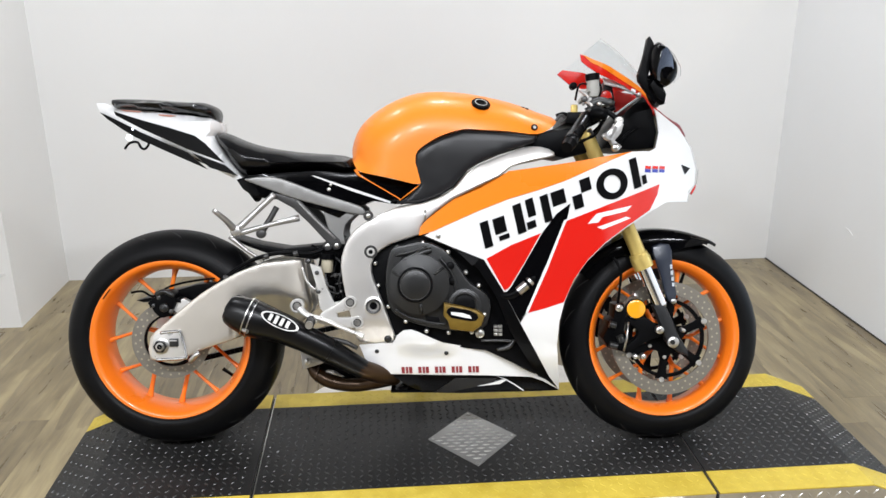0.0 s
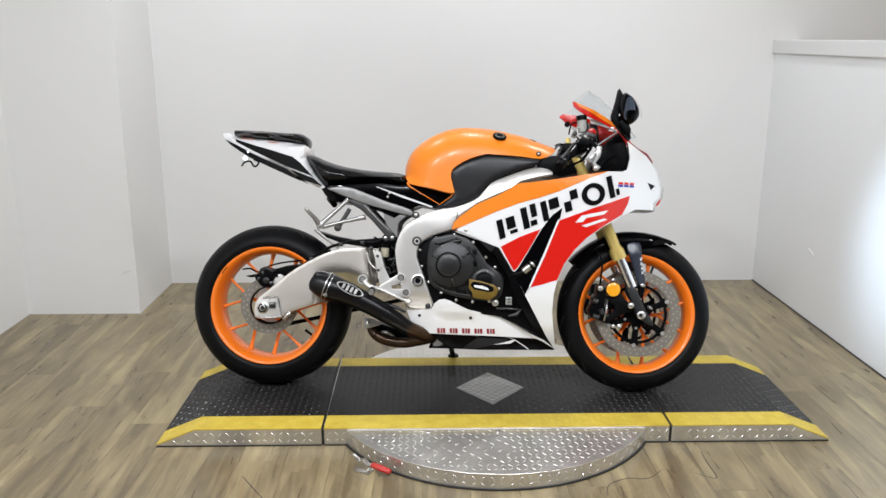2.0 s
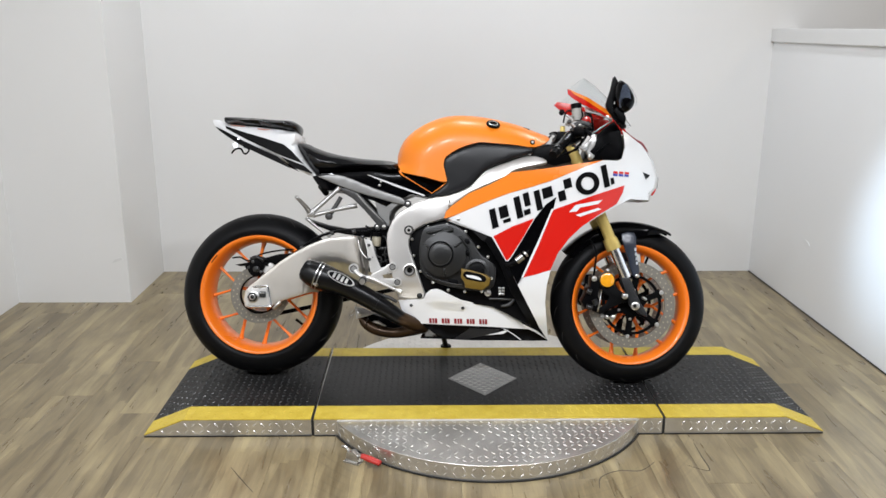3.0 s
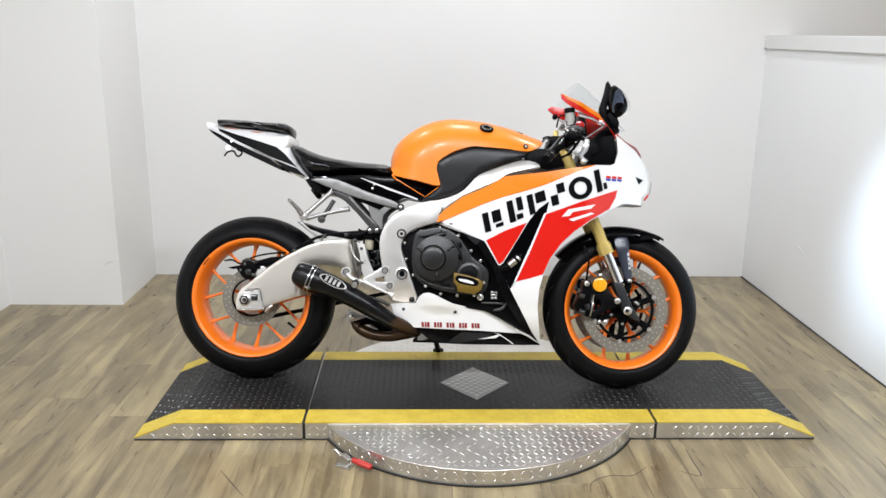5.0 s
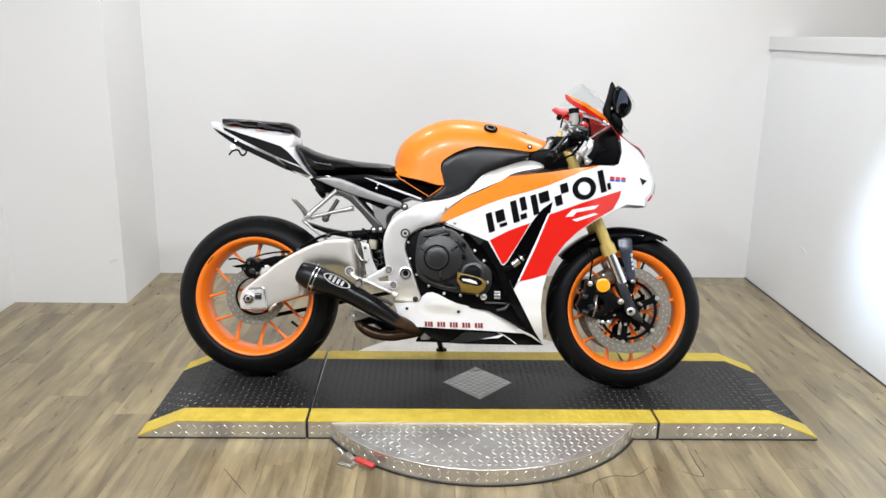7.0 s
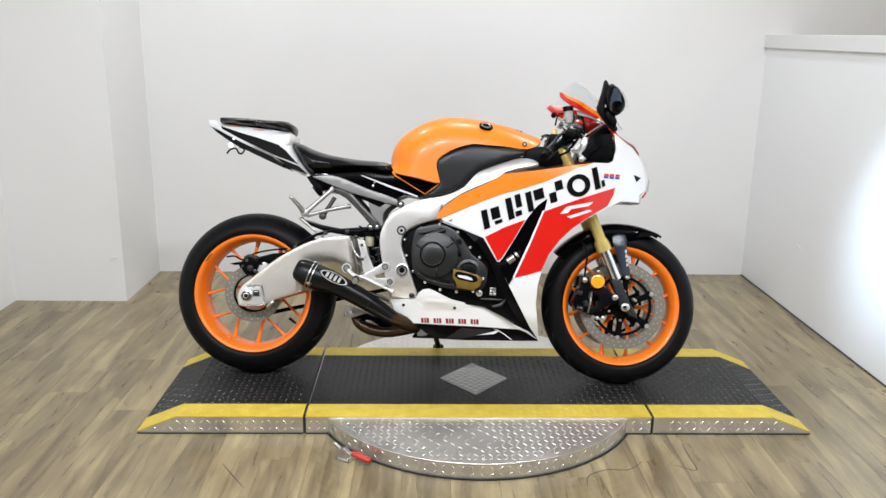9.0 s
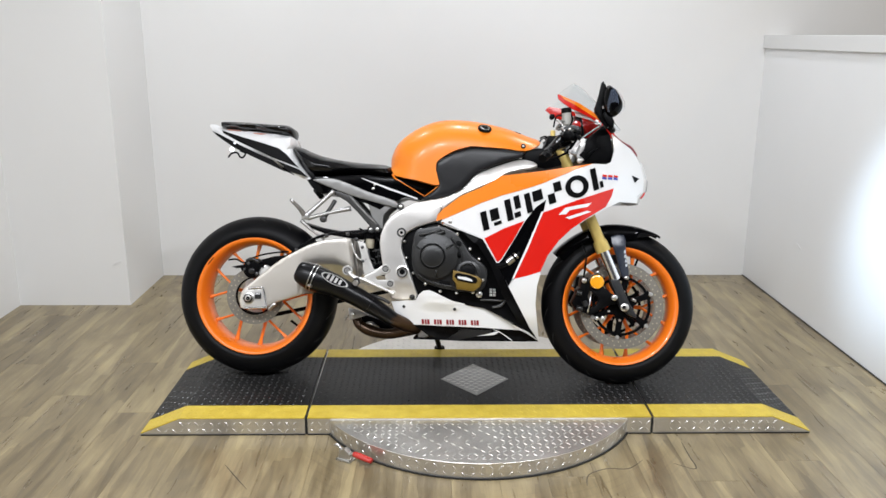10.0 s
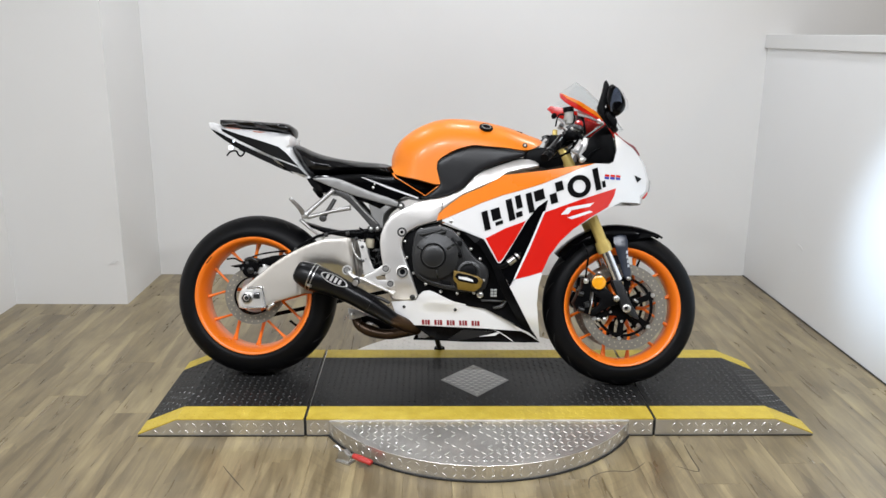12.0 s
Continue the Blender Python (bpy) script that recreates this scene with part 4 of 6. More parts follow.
# nose: a skin across the front between the two fairing sides
def across(profile, width, bulge, n=14, thick=0.004, drop=0.0):
    rows, inner = [], []
    for k, (x, z) in enumerate(profile):
        w = width(x, z)
        rows.append([(x + bulge * (1 - (2 * i / n - 1) ** 2), w * (2 * i / n - 1), z + drop * (1 - (2 * i / n - 1) ** 2)) for i in range(n + 1)])
    bm = bmesh.new()
    top = [[bm.verts.new(p) for p in r_] for r_ in rows]
    low = [[bm.verts.new((p[0] - thick, p[1], p[2] - thick * 0.5)) for p in r_] for r_ in rows]
    m = len(rows)
    for k in range(m - 1):
        for i in range(n):
            bm.faces.new((top[k][i], top[k][i + 1], top[k + 1][i + 1], top[k + 1][i]))
            bm.faces.new((low[k][i], low[k + 1][i], low[k + 1][i + 1], low[k][i + 1]))
    for k in range(m - 1):
        for i in (0, n):
            bm.faces.new((top[k][i], top[k + 1][i], low[k + 1][i], low[k][i]))
    for i in range(n):
        bm.faces.new((top[0][i], low[0][i], low[0][i + 1], top[0][i + 1]))
        bm.faces.new((top[-1][i], top[-1][i + 1], low[-1][i + 1], low[-1][i]))
    bmesh.ops.recalc_face_normals(bm, faces=bm.faces)
    return bm


NOSE = [(0.643, 0.928), (0.714, 0.883), (0.755, 0.828), (0.773, 0.769), (0.769, 0.729), (0.745, 0.699), (0.741, 0.681)]
part("nose_cowl", across(NOSE, half_width, 0.022), M_WHITE, bike, "white nose cowl", smooth=True, angle=50)
part("headlight", across([(x + 0.006, z) for x, z in NOSE[3:5]], lambda x, z: half_width(x, z) * 0.8, 0.02), M_LENS, bike, "dark headlight lens", smooth=True)
part("cowl_trim", sheet([(0.439, 1.077), (0.467, 1.065), (0.52, 1.044), (0.581, 1.01), (0.626, 0.98), (0.654, 0.946), (0.688, 0.903), (0.67, 0.905), (0.639, 0.928), (0.611, 0.962), (0.562, 0.996), (0.492, 1.023), (0.459, 1.044), (0.442, 1.059)], lambda x, z: 0.125 - 0.35 * max(0, x - 0.5), 0.006, 0.015, edge=0.001), M_RED, bike, "red upper cowl edge", smooth=True, angle=40)
part("trim_band", sheet([(0.444, 1.077), (0.466, 1.066), (0.519, 1.045), (0.58, 1.012), (0.626, 0.982), (0.654, 0.947), (0.641, 0.953), (0.611, 0.98), (0.562, 1.006), (0.507, 1.036), (0.466, 1.056)], lambda x, z: 0.1265 - 0.35 * max(0, x - 0.5), 0.003, 0.015), M_ORANGE, bike, "orange band on the cowl edge", smooth=True, angle=40)
part("cowl_trim", shifted(sheet([(0.412, 1.055), (0.427, 1.068), (0.485, 1.06), (0.539, 1.045), (0.619, 1.008), (0.586, 0.998), (0.536, 1.015), (0.486, 1.012), (0.449, 1.024)], lambda x, z: 0.0, 0.006, 0.015, edge=0.001), 0.10), M_RED, bike, "red upper cowl edge", smooth=True, angle=40)
# clear screen: from the near edge over the crest to the far edge
CREST = [(0.515, 1.135), (0.555, 1.106), (0.595, 1.067), (0.632, 1.025), (0.663, 0.995), (0.692, 0.96)]
EDGE = [(0.44, 1.074), (0.482, 1.059), (0.528, 1.04), (0.574, 1.014), (0.615, 0.987), (0.652, 0.947)]
bm = bmesh.new()
n, rows = 16, []
for (cx_, cz_), (ex, ez) in zip(CREST, EDGE):
    w = 0.122 - 0.35 * max(0, ex - 0.5)
    rows.append([(ex + (cx_ - ex) * math.sin(math.pi * i / n) ** 0.8, -w * math.cos(math.pi * i / n), ez + (cz_ - ez) * math.sin(math.pi * i / n) ** 0.8) for i in range(n + 1)])
grid = [[bm.verts.new(p) for p in r_] for r_ in rows]
for k in range(len(grid) - 1):
    for i in range(n):
        bm.faces.new((grid[k][i], grid[k][i + 1], grid[k + 1][i + 1], grid[k + 1][i]))
bmesh.ops.recalc_face_normals(bm, faces=bm.faces)
bmesh.ops.solidify(bm, geom=bm.faces[:], thickness=0.002)
part("windscreen", bm, M_SCREEN, bike, "clear bubble windscreen", smooth=True, angle=50)
part("inner_cowl", slab([(0.505, 0.827), (0.527, 0.883), (0.565, 0.928), (0.61, 0.965), (0.635, 0.927), (0.646, 0.867), (0.639, 0.826), (0.578, 0.821)], -0.125, 0.125, 0.006), M_SATIN, bike, "black inner cowl", smooth=True, angle=35)
part("inner_panel", slab([(0.526, 0.989), (0.55, 1.002), (0.649, 0.982), (0.6, 0.937), (0.559, 0.937)], 0.03, 0.07, 0.004), M_RED, bike, "dark red far inner panel", smooth=True, angle=35)
part("crest_stripe", tube([(0.654, -0.100, 0.924), (0.675, -0.095, 0.909), (0.697, -0.085, 0.899), (0.723, -0.060, 0.888), (0.749, -0.035, 0.862)], [0.007, 0.006, 0.0045, 0.006, 0.003], 8, 5), M_REDINK, bike, "dark red stripe along the nose crest", smooth=True)
part("lamp_edge", tube([(0.766, -0.040, 0.742), (0.776, -0.040, 0.723), (0.764, -0.050, 0.701)], [0.003, 0.006, 0.003], 8, 4), M_RED, bike, "red lamp edge", smooth=True)
part("cowl_strip", slab([(0.507, 1.019), (0.543, 1.009), (0.597, 0.985), (0.596, 0.974), (0.551, 0.991), (0.511, 1.0)], -0.095, -0.085, 0.002), M_BRUSHED, bike, "silver inner cowl strip", smooth=True, angle=35)
pair("nose_vent", sheet([(0.718, 0.781), (0.75, 0.772), (0.731, 0.755)], over(half_width, 2), 0.004, 0.01), M_INK)

# tank, seat and tail
part("tank", body([(-0.181, 0.812), (-0.179, 0.846), (-0.159, 0.893), (-0.119, 0.932), (-0.063, 0.965), (0.004, 0.987), (0.083, 0.99), (0.162, 0.981), (0.257, 0.96), (0.336, 0.932), (0.384, 0.913), (0.37, 0.888), (0.324, 0.866), (0.246, 0.873), (0.17, 0.877), (0.125, 0.879), (0.065, 0.862), (0.022, 0.838), (0.001, 0.819), (-0.003, 0.789), (0.009, 0.735), (-0.073, 0.752), (-0.149, 0.768), (-0.167, 0.783)], lambda x, z: 0.148 - 0.35 * max(0, x - 0.12) ** 2 - 0.3 * max(0, -0.02 - x) ** 1.5, 0.12, 0.24, soft=(0, 10)), M_TANK, bike, "gloss orange fuel tank", smooth=True, angle=60)
pair("tank_side_cover", casting([(-0.002, 0.817), (0.022, 0.836), (0.065, 0.858), (0.125, 0.877), (0.185, 0.875), (0.253, 0.869), (0.323, 0.861), (0.317, 0.844), (0.245, 0.823), (0.177, 0.795), (0.136, 0.77), (0.098, 0.725), (0.06, 0.701), (0.01, 0.683), (-0.058, 0.681), (-0.024, 0.702), (0.009, 0.733), (-0.004, 0.786)], lambda x, z: 0.152 - 0.35 * max(0, x - 0.12) ** 2 - 1.1 * max(0, z - 0.80) ** 2, 0.03, 0.010, 0.016), M_COVER, label="dark grey plastic tank side cover")
part("seat", body([(-0.568, 0.871), (-0.559, 0.882), (-0.533, 0.882), (-0.482, 0.86), (-0.418, 0.841), (-0.322, 0.826), (-0.204, 0.816), (-0.166, 0.797), (-0.156, 0.778), (-0.196, 0.767), (-0.269, 0.772), (-0.36, 0.768), (-0.453, 0.761), (-0.491, 0.765), (-0.527, 0.813)], lambda x, z: 0.125 + 0.06 * min(0, x + 0.2), 0.055, 0.22), M_SEAT, bike, "black rider seat", smooth=True, angle=60)
part("pillion_pad", body([(-0.845, 0.969), (-0.831, 0.977), (-0.735, 0.974), (-0.639, 0.967), (-0.591, 0.965), (-0.566, 0.955), (-0.556, 0.938), (-0.560, 0.916), (-0.574, 0.920), (-0.626, 0.930), (-0.725, 0.942), (-0.829, 0.95)], lambda x, z: 0.085 + 0.03 * (x + 0.88), 0.022, 0.35, 0.010), M_SEAT, bike, "black pillion pad", smooth=True, angle=60)
tail = part("tail_cowl", body([(-0.894, 0.968), (-0.866, 0.966), (-0.833, 0.952), (-0.727, 0.941), (-0.63, 0.929), (-0.566, 0.92), (-0.554, 0.912), (-0.551, 0.893), (-0.561, 0.872), (-0.529, 0.812), (-0.481, 0.754), (-0.494, 0.75), (-0.546, 0.775), (-0.618, 0.816), (-0.682, 0.846), (-0.779, 0.871), (-0.819, 0.895), (-0.859, 0.924), (-0.882, 0.94)], tail_width, 0.022, 0.75, 0.014, 0), M_WHITE, bike, "white tail cowl with black inlays", smooth=True, angle=40)
for o in ([(-0.839, 0.943), (-0.761, 0.918), (-0.680, 0.895), (-0.608, 0.872), (-0.578, 0.850), (-0.528, 0.798), (-0.633, 0.837), (-0.762, 0.895), (-0.834, 0.932)], [(-0.880, 0.941), (-0.843, 0.925), (-0.762, 0.884), (-0.681, 0.848), (-0.630, 0.827), (-0.577, 0.781), (-0.618, 0.799), (-0.698, 0.834), (-0.779, 0.871), (-0.819, 0.895), (-0.859, 0.922)], [(-0.616, 0.825), (-0.526, 0.792), (-0.490, 0.761), (-0.567, 0.784)]):
    pair("tail_inlay", sheet(o, over(tail_width, 1.6), 0.010, 0.015), M_GLOSSBLACK, tail, "gloss black inlay")
for o in ([(-0.822, 0.948), (-0.76, 0.942), (-0.763, 0.939), (-0.809, 0.943)], [(-0.711, 0.933), (-0.659, 0.928), (-0.679, 0.925), (-0.708, 0.929)]):
    pair("tail_mark", sheet(o, over(tail_width, 0.8), 0.004, 0.02), M_PINK, tail, "small faded red mark")
part("plate_lamp", lathe([(-0.010, 0), (-0.008, 0.005), (-0.003, 0.0075), (0.004, 0.0075), (0.004, 0)], 20, "y", (-0.802, -0.030, 0.871), False), M_PLATE_LAMP, bike, "lit white number plate lamp", smooth=True)
part("plate_lamp", lathe([(-0.008, 0), (-0.006, 0.003), (-0.002, 0.0045), (0.004, 0.0045), (0.004, 0)], 16, "y", (-0.786, -0.040, 0.893), False), M_PLATE_LAMP, bike, "lit white number plate lamp", smooth=True)
part("plate_bracket", tube([(-0.819, -0.020, 0.840), (-0.806, -0.020, 0.856), (-0.784, -0.020, 0.859), (-0.773, -0.020, 0.843), (-0.761, -0.020, 0.841), (-0.752, -0.020, 0.857), (-0.772, -0.020, 0.867)], 0.0035, 8, 5), M_SATIN, bike, "black number plate bracket", smooth=True)
pair("side_panel", sheet([(-0.493, 0.751), (-0.459, 0.762), (-0.367, 0.769), (-0.275, 0.773), (-0.198, 0.767), (-0.152, 0.769), (-0.075, 0.751), (0.007, 0.732), (-0.026, 0.7), (-0.06, 0.68), (-0.122, 0.69), (-0.184, 0.666), (-0.215, 0.644), (-0.277, 0.67), (-0.369, 0.695), (-0.445, 0.702), (-0.476, 0.725)], lambda x, z: 0.094, 0.03, 0.02, edge=0.004), M_GLOSSBLACK, label="black under-seat side panel")
pair("subframe_rail", casting([(-0.47, 0.753), (-0.399, 0.759), (-0.342, 0.743), (-0.262, 0.711), (-0.178, 0.684), (-0.148, 0.67), (-0.152, 0.651), (-0.24, 0.672), (-0.324, 0.695), (-0.392, 0.719), (-0.447, 0.741)], lambda x, z: 0.101, 0.018, 0.004, 0.015, 2), M_RAIL, label="silver-grey subframe rail")
pair("subframe_strut", casting([(-0.41, 0.719), (-0.368, 0.71), (-0.321, 0.694), (-0.283, 0.653), (-0.214, 0.583), (-0.23, 0.556), (-0.254, 0.582), (-0.299, 0.632), (-0.342, 0.673), (-0.388, 0.699)], lambda x, z: 0.094, 0.020, 0.003, 0.015), M_STRUT, label="dark grey subframe strut")
part("strut_edge", tube([(-0.329, -0.095, 0.692), (-0.282, -0.095, 0.642), (-0.225, -0.095, 0.587)], 0.0032, 8, 3), M_RAIL, bike, smooth=True)
pair("subframe_gusset", casting([(-0.262, 0.676), (-0.165, 0.654), (-0.186, 0.640), (-0.200, 0.622), (-0.204, 0.600), (-0.200, 0.572), (-0.224, 0.570), (-0.244, 0.604)], lambda x, z: 0.088, 0.012, 0.003, 0.015), M_RAIL, label="grey subframe gusset")
pair("side_line", sheet([(-0.288, 0.76), (-0.28, 0.76), (-0.175, 0.724), (-0.072, 0.688), (-0.075, 0.683), (-0.182, 0.718)], lambda x, z: 0.0965, 0.004, 0.02), M_WHITE)
part("linkage_mount", slab([(-0.258, 0.578), (-0.207, 0.584), (-0.194, 0.559), (-0.206, 0.527), (-0.232, 0.529), (-0.257, 0.553)], -0.085, 0.085, 0.004), M_SATIN, bike, "black linkage mount", smooth=True, angle=35)
part("orange_flange", tube([(-0.166, -0.112, 0.776), (-0.159, -0.112, 0.762), (-0.143, -0.112, 0.752), (-0.094, -0.118, 0.723), (-0.050, -0.124, 0.697), (-0.043, -0.125, 0.695), (0.004, -0.135, 0.730)], [0.005, 0.004, 0.0018, 0.0015, 0.0015, 0.0015, 0.002], 8, 2), M_ORANGE, bike, "thin orange tank flange", smooth=True)
part("inner_guard", slab([(-0.518, 0.593), (-0.456, 0.575), (-0.37, 0.56), (-0.26, 0.57), (-0.243, 0.549), (-0.285, 0.528), (-0.37, 0.539), (-0.423, 0.548), (-0.481, 0.57)], -0.07, 0.07, 0.006), M_SATIN, bike, "black inner mudguard", smooth=True, angle=35)
part("hugger", slab([(-0.789, 0.418), (-0.741, 0.427), (-0.715, 0.438), (-0.667, 0.448), (-0.624, 0.46), (-0.581, 0.465), (-0.52, 0.476), (-0.519, 0.438), (-0.584, 0.432), (-0.627, 0.406), (-0.658, 0.414), (-0.715, 0.417), (-0.767, 0.412)], -0.06, 0.05, 0.003), M_SATIN, bike, "black rear hugger", smooth=True, angle=35)
part("subframe_core", slab([(-0.493, 0.751), (-0.459, 0.762), (-0.367, 0.769), (-0.275, 0.773), (-0.198, 0.767), (-0.152, 0.769), (-0.075, 0.751), (0.007, 0.732), (-0.026, 0.7), (-0.06, 0.68), (-0.122, 0.69), (-0.184, 0.666), (-0.215, 0.644), (-0.277, 0.67), (-0.369, 0.695), (-0.445, 0.702), (-0.476, 0.725)], -0.06, 0.06), M_SATIN, bike)

# ---- frame, engine and running gear ----
pair("frame_spar", casting([(0.354, 0.826), (0.302, 0.833), (0.243, 0.815), (0.168, 0.786), (0.135, 0.763), (0.097, 0.719), (0.048, 0.694), (0.003, 0.681), (-0.057, 0.671), (-0.117, 0.646), (-0.167, 0.614), (-0.194, 0.566), (-0.203, 0.518), (-0.192, 0.442), (-0.174, 0.366), (-0.158, 0.311), (-0.066, 0.313), (-0.073, 0.36), (-0.087, 0.402), (-0.109, 0.463), (-0.122, 0.502), (-0.115, 0.543), (-0.07, 0.577), (0.005, 0.601), (0.014, 0.63), (0.093, 0.693), (0.22, 0.753), (0.25, 0.777), (0.31, 0.794), (0.369, 0.806)], lambda x, z: 0.182 - 0.9 * max(0, z - 0.60) ** 2 - 0.42 * max(0, 0.372 - z), 0.044, 0.006, 0.016, 2), M_FRAME, label="silver aluminium frame spar", angle=35)
part("engine_block", slab([(-0.128, 0.518), (-0.108, 0.554), (-0.059, 0.581), (0.005, 0.597), (0.092, 0.566), (0.168, 0.528), (0.216, 0.431), (0.261, 0.323), (0.32, 0.218), (0.228, 0.263), (0.182, 0.285), (0.075, 0.299), (0.006, 0.319), (-0.07, 0.331), (-0.084, 0.396), (-0.109, 0.457)], -0.16, 0.16, 0.006), M_ENGINE, bike, "dark engine", smooth=True, angle=35)
case = part("clutch_case", slab([(-0.072, 0.559), (-0.035, 0.575), (0.02, 0.583), (0.073, 0.559), (0.106, 0.52), (0.138, 0.474), (0.183, 0.441), (0.192, 0.402), (0.167, 0.348), (0.063, 0.35), (-0.022, 0.371), (-0.071, 0.404), (-0.085, 0.477)], -0.196, -0.155, 0.008, curve=3), M_ENGINE2, bike, "dark grey engine side case", smooth=True, angle=35)


def boss(name, at, r, depth, material, parent=None, label="", dome=0.0, seg=28):
    """A round boss or bolt head standing out of the near side."""
    x, y, z = at
    prof = [(0.010, 0), (0.010, r), (-depth + 0.0015, r), (-depth, r * 0.90)] + ([(-depth - dome * 0.7, r * 0.55), (-depth - dome, r * 0.2)] if dome else []) + [(-depth - dome, 0)]
    return part(name, lathe(prof, seg, "y", (x, y, z), False), material, parent or bike, label, True, 35)


boss("clutch_cover", (0.004, -0.196, 0.473), 0.079, 0.022, M_ENGINE2, case, "round clutch cover", 0.012, 48)
part("cover_ring", lathe([(-0.006, 0.038), (-0.006, 0.044), (-0.002, 0.046), (0.006, 0.046), (0.006, 0.038)], 40, "y", (-0.006, -0.226, 0.474)), M_ENGINE, case, smooth=True, angle=35)
boss("cover_cap", (-0.006, -0.226, 0.474), 0.0375, 0.008, M_ENGINE2, case, "", 0.003, 40)
part("cap_rim", lathe([(-0.0075, 0.0375), (-0.0085, 0.0385), (-0.0075, 0.040), (-0.005, 0.040), (-0.005, 0.0375)], 48, "y", (-0.006, -0.226, 0.474)), M_STRUT, case, "worn bright rim", smooth=True)
part("case_web", tube([(0.060, -0.198, 0.540), (0.090, -0.199, 0.500), (0.100, -0.199, 0.462), (0.096, -0.198, 0.432)], 0.0045, 8, 5), M_ENGINE2, case, smooth=True)
part("case_web", tube([(-0.060, -0.197, 0.405), (-0.020, -0.197, 0.382), (0.040, -0.197, 0.368), (0.074, -0.197, 0.366)], 0.004, 8, 5), M_ENGINE2, case, smooth=True)
part("case_panel", slab([(0.018, 0.388), (0.056, 0.383), (0.060, 0.364), (0.022, 0.370)], -0.1985, -0.19, 0.002), M_ENGINE, case, smooth=True, angle=35)
part("starter_rim", lathe([(-0.014, 0.030), (-0.016, 0.032), (-0.014, 0.0345), (-0.008, 0.0345), (-0.008, 0.030)], 40, "y", (0.122, -0.202, 0.417)), M_ENGINE2, case, smooth=True)
boss("starter_cover", (0.123, -0.196, 0.415), 0.044, 0.012, M_ENGINE2, case, "", 0.006, 40)
boss("starter_cap", (0.122, -0.210, 0.417), 0.027, 0.005, M_ENGINE, case, "", 0.002, 32)
for k in range(3):
    t = 2 * math.pi * k / 3 + 0.6
    c_ = Vector((0.004, -0.196, 0.473))
    part("cover_rib", tube([c_ + Vector((0.050 * math.cos(t), -0.032, 0.050 * math.sin(t))), c_ + Vector((0.076 * math.cos(t), -0.020, 0.076 * math.sin(t)))], 0.004, 8, 1), M_ENGINE2, case, smooth=True)
for p in ((0.086, -0.196, 0.520), (0.090, -0.196, 0.480), (-0.031, -0.196, 0.539), (-0.025, -0.200, 0.520)):
    boss("large_bolt", p, 0.0105, 0.006, M_ENGINE, case, "", 0.002, 16)
for p in ((-0.112, -0.160, 0.525), (-0.105, -0.160, 0.466), (-0.079, -0.165, 0.410), (-0.033, -0.180, 0.372), (0.022, -0.180, 0.346), (0.081, -0.180, 0.341), (0.141, -0.200, 0.345), (0.175, -0.190, 0.390),
          (0.081, -0.185, 0.555), (0.127, -0.185, 0.501), (0.161, -0.185, 0.466), (0.014, -0.180, 0.580), (-0.053, -0.175, 0.568)):
    boss("case_bolt", p, 0.0058, 0.012, M_STEEL, case, "bright steel bolt", 0.002, 14)
guard = part("case_guard", slab([(0.068, 0.425), (0.112, 0.417), (0.155, 0.405), (0.174, 0.392), (0.166, 0.366), (0.142, 0.349), (0.083, 0.357), (0.078, 0.378), (0.067, 0.392)], -0.236, -0.200, 0.006), M_BRASSY, bike, "worn gold crash guard", smooth=True, angle=35)
part("guard_slot", slab([(0.074, 0.402), (0.078, 0.412), (0.087, 0.416), (0.135, 0.407), (0.153, 0.398), (0.157, 0.388), (0.151, 0.380), (0.135, 0.379), (0.087, 0.388)], -0.2385, -0.232, 0.0005), M_INK, guard, "black recess")
part("guard_bar", slab([(0.085, 0.4035), (0.115, 0.401), (0.135, 0.394), (0.140, 0.385), (0.123, 0.388), (0.088, 0.396)], -0.2395, -0.237), M_WHITE, guard, "plain white bar")
boss("hose_union", (0.163, -0.185, 0.338), 0.012, 0.010, M_STEEL, None, "", 0.002, 20)
for dx in (0, 1):
    for dz in (0, 1, 2):
        q = Vector((0.201, -0.180, 0.358)) + Vector((0.012 * dx, 0, -0.010 * dz))
        part("cooler_fin", one_box((q.x, -0.188, q.z - 0.007), (q.x + 0.010, -0.165, q.z), 0.001), M_STEEL, bike)
part("fairing_clip", tube([(0.211, -0.170, 0.290), (0.241, -0.170, 0.297), (0.257, -0.170, 0.316)], [0.004, 0.007, 0.004], 8, 4), M_FITTING, bike, smooth=True)
part("hose", tube([(0.168, -0.180, 0.317), (0.210, -0.180, 0.317), (0.248, -0.180, 0.315)], 0.0032, 8, 3), M_FITTING, bike, smooth=True)
part("cover_arm", tube([(-0.040, -0.200, 0.532), (-0.016, -0.206, 0.541), (0.012, -0.206, 0.555), (0.036, -0.200, 0.562)], [0.009, 0.011, 0.008, 0.007], 10, 4), M_ENGINE2, case, smooth=True)
for p in ((-0.029, -0.212, 0.538), (-0.013, -0.205, 0.525)):
    boss("arm_bolt", p, 0.007, 0.005, M_FITTING, case, "", 0.001, 14)
part("oil_line", tube([(-0.057, -0.198, 0.549), (-0.024, -0.204, 0.555), (0.024, -0.200, 0.569)], 0.0045, 8, 4), M_ENGINE2, bike, smooth=True)
boss("pivot_boss", (-0.118, -0.180, 0.413), 0.0255, 0.005, M_FRAME, None, "silver swingarm pivot", 0, 36)
part("pivot_ring", lathe([(-0.010, 0.016), (-0.011, 0.018), (-0.008, 0.020), (0.0, 0.020), (0.0, 0.015)], 36, "y", (-0.118, -0.186, 0.413)), M_FITTING, bike, smooth=True, angle=35)
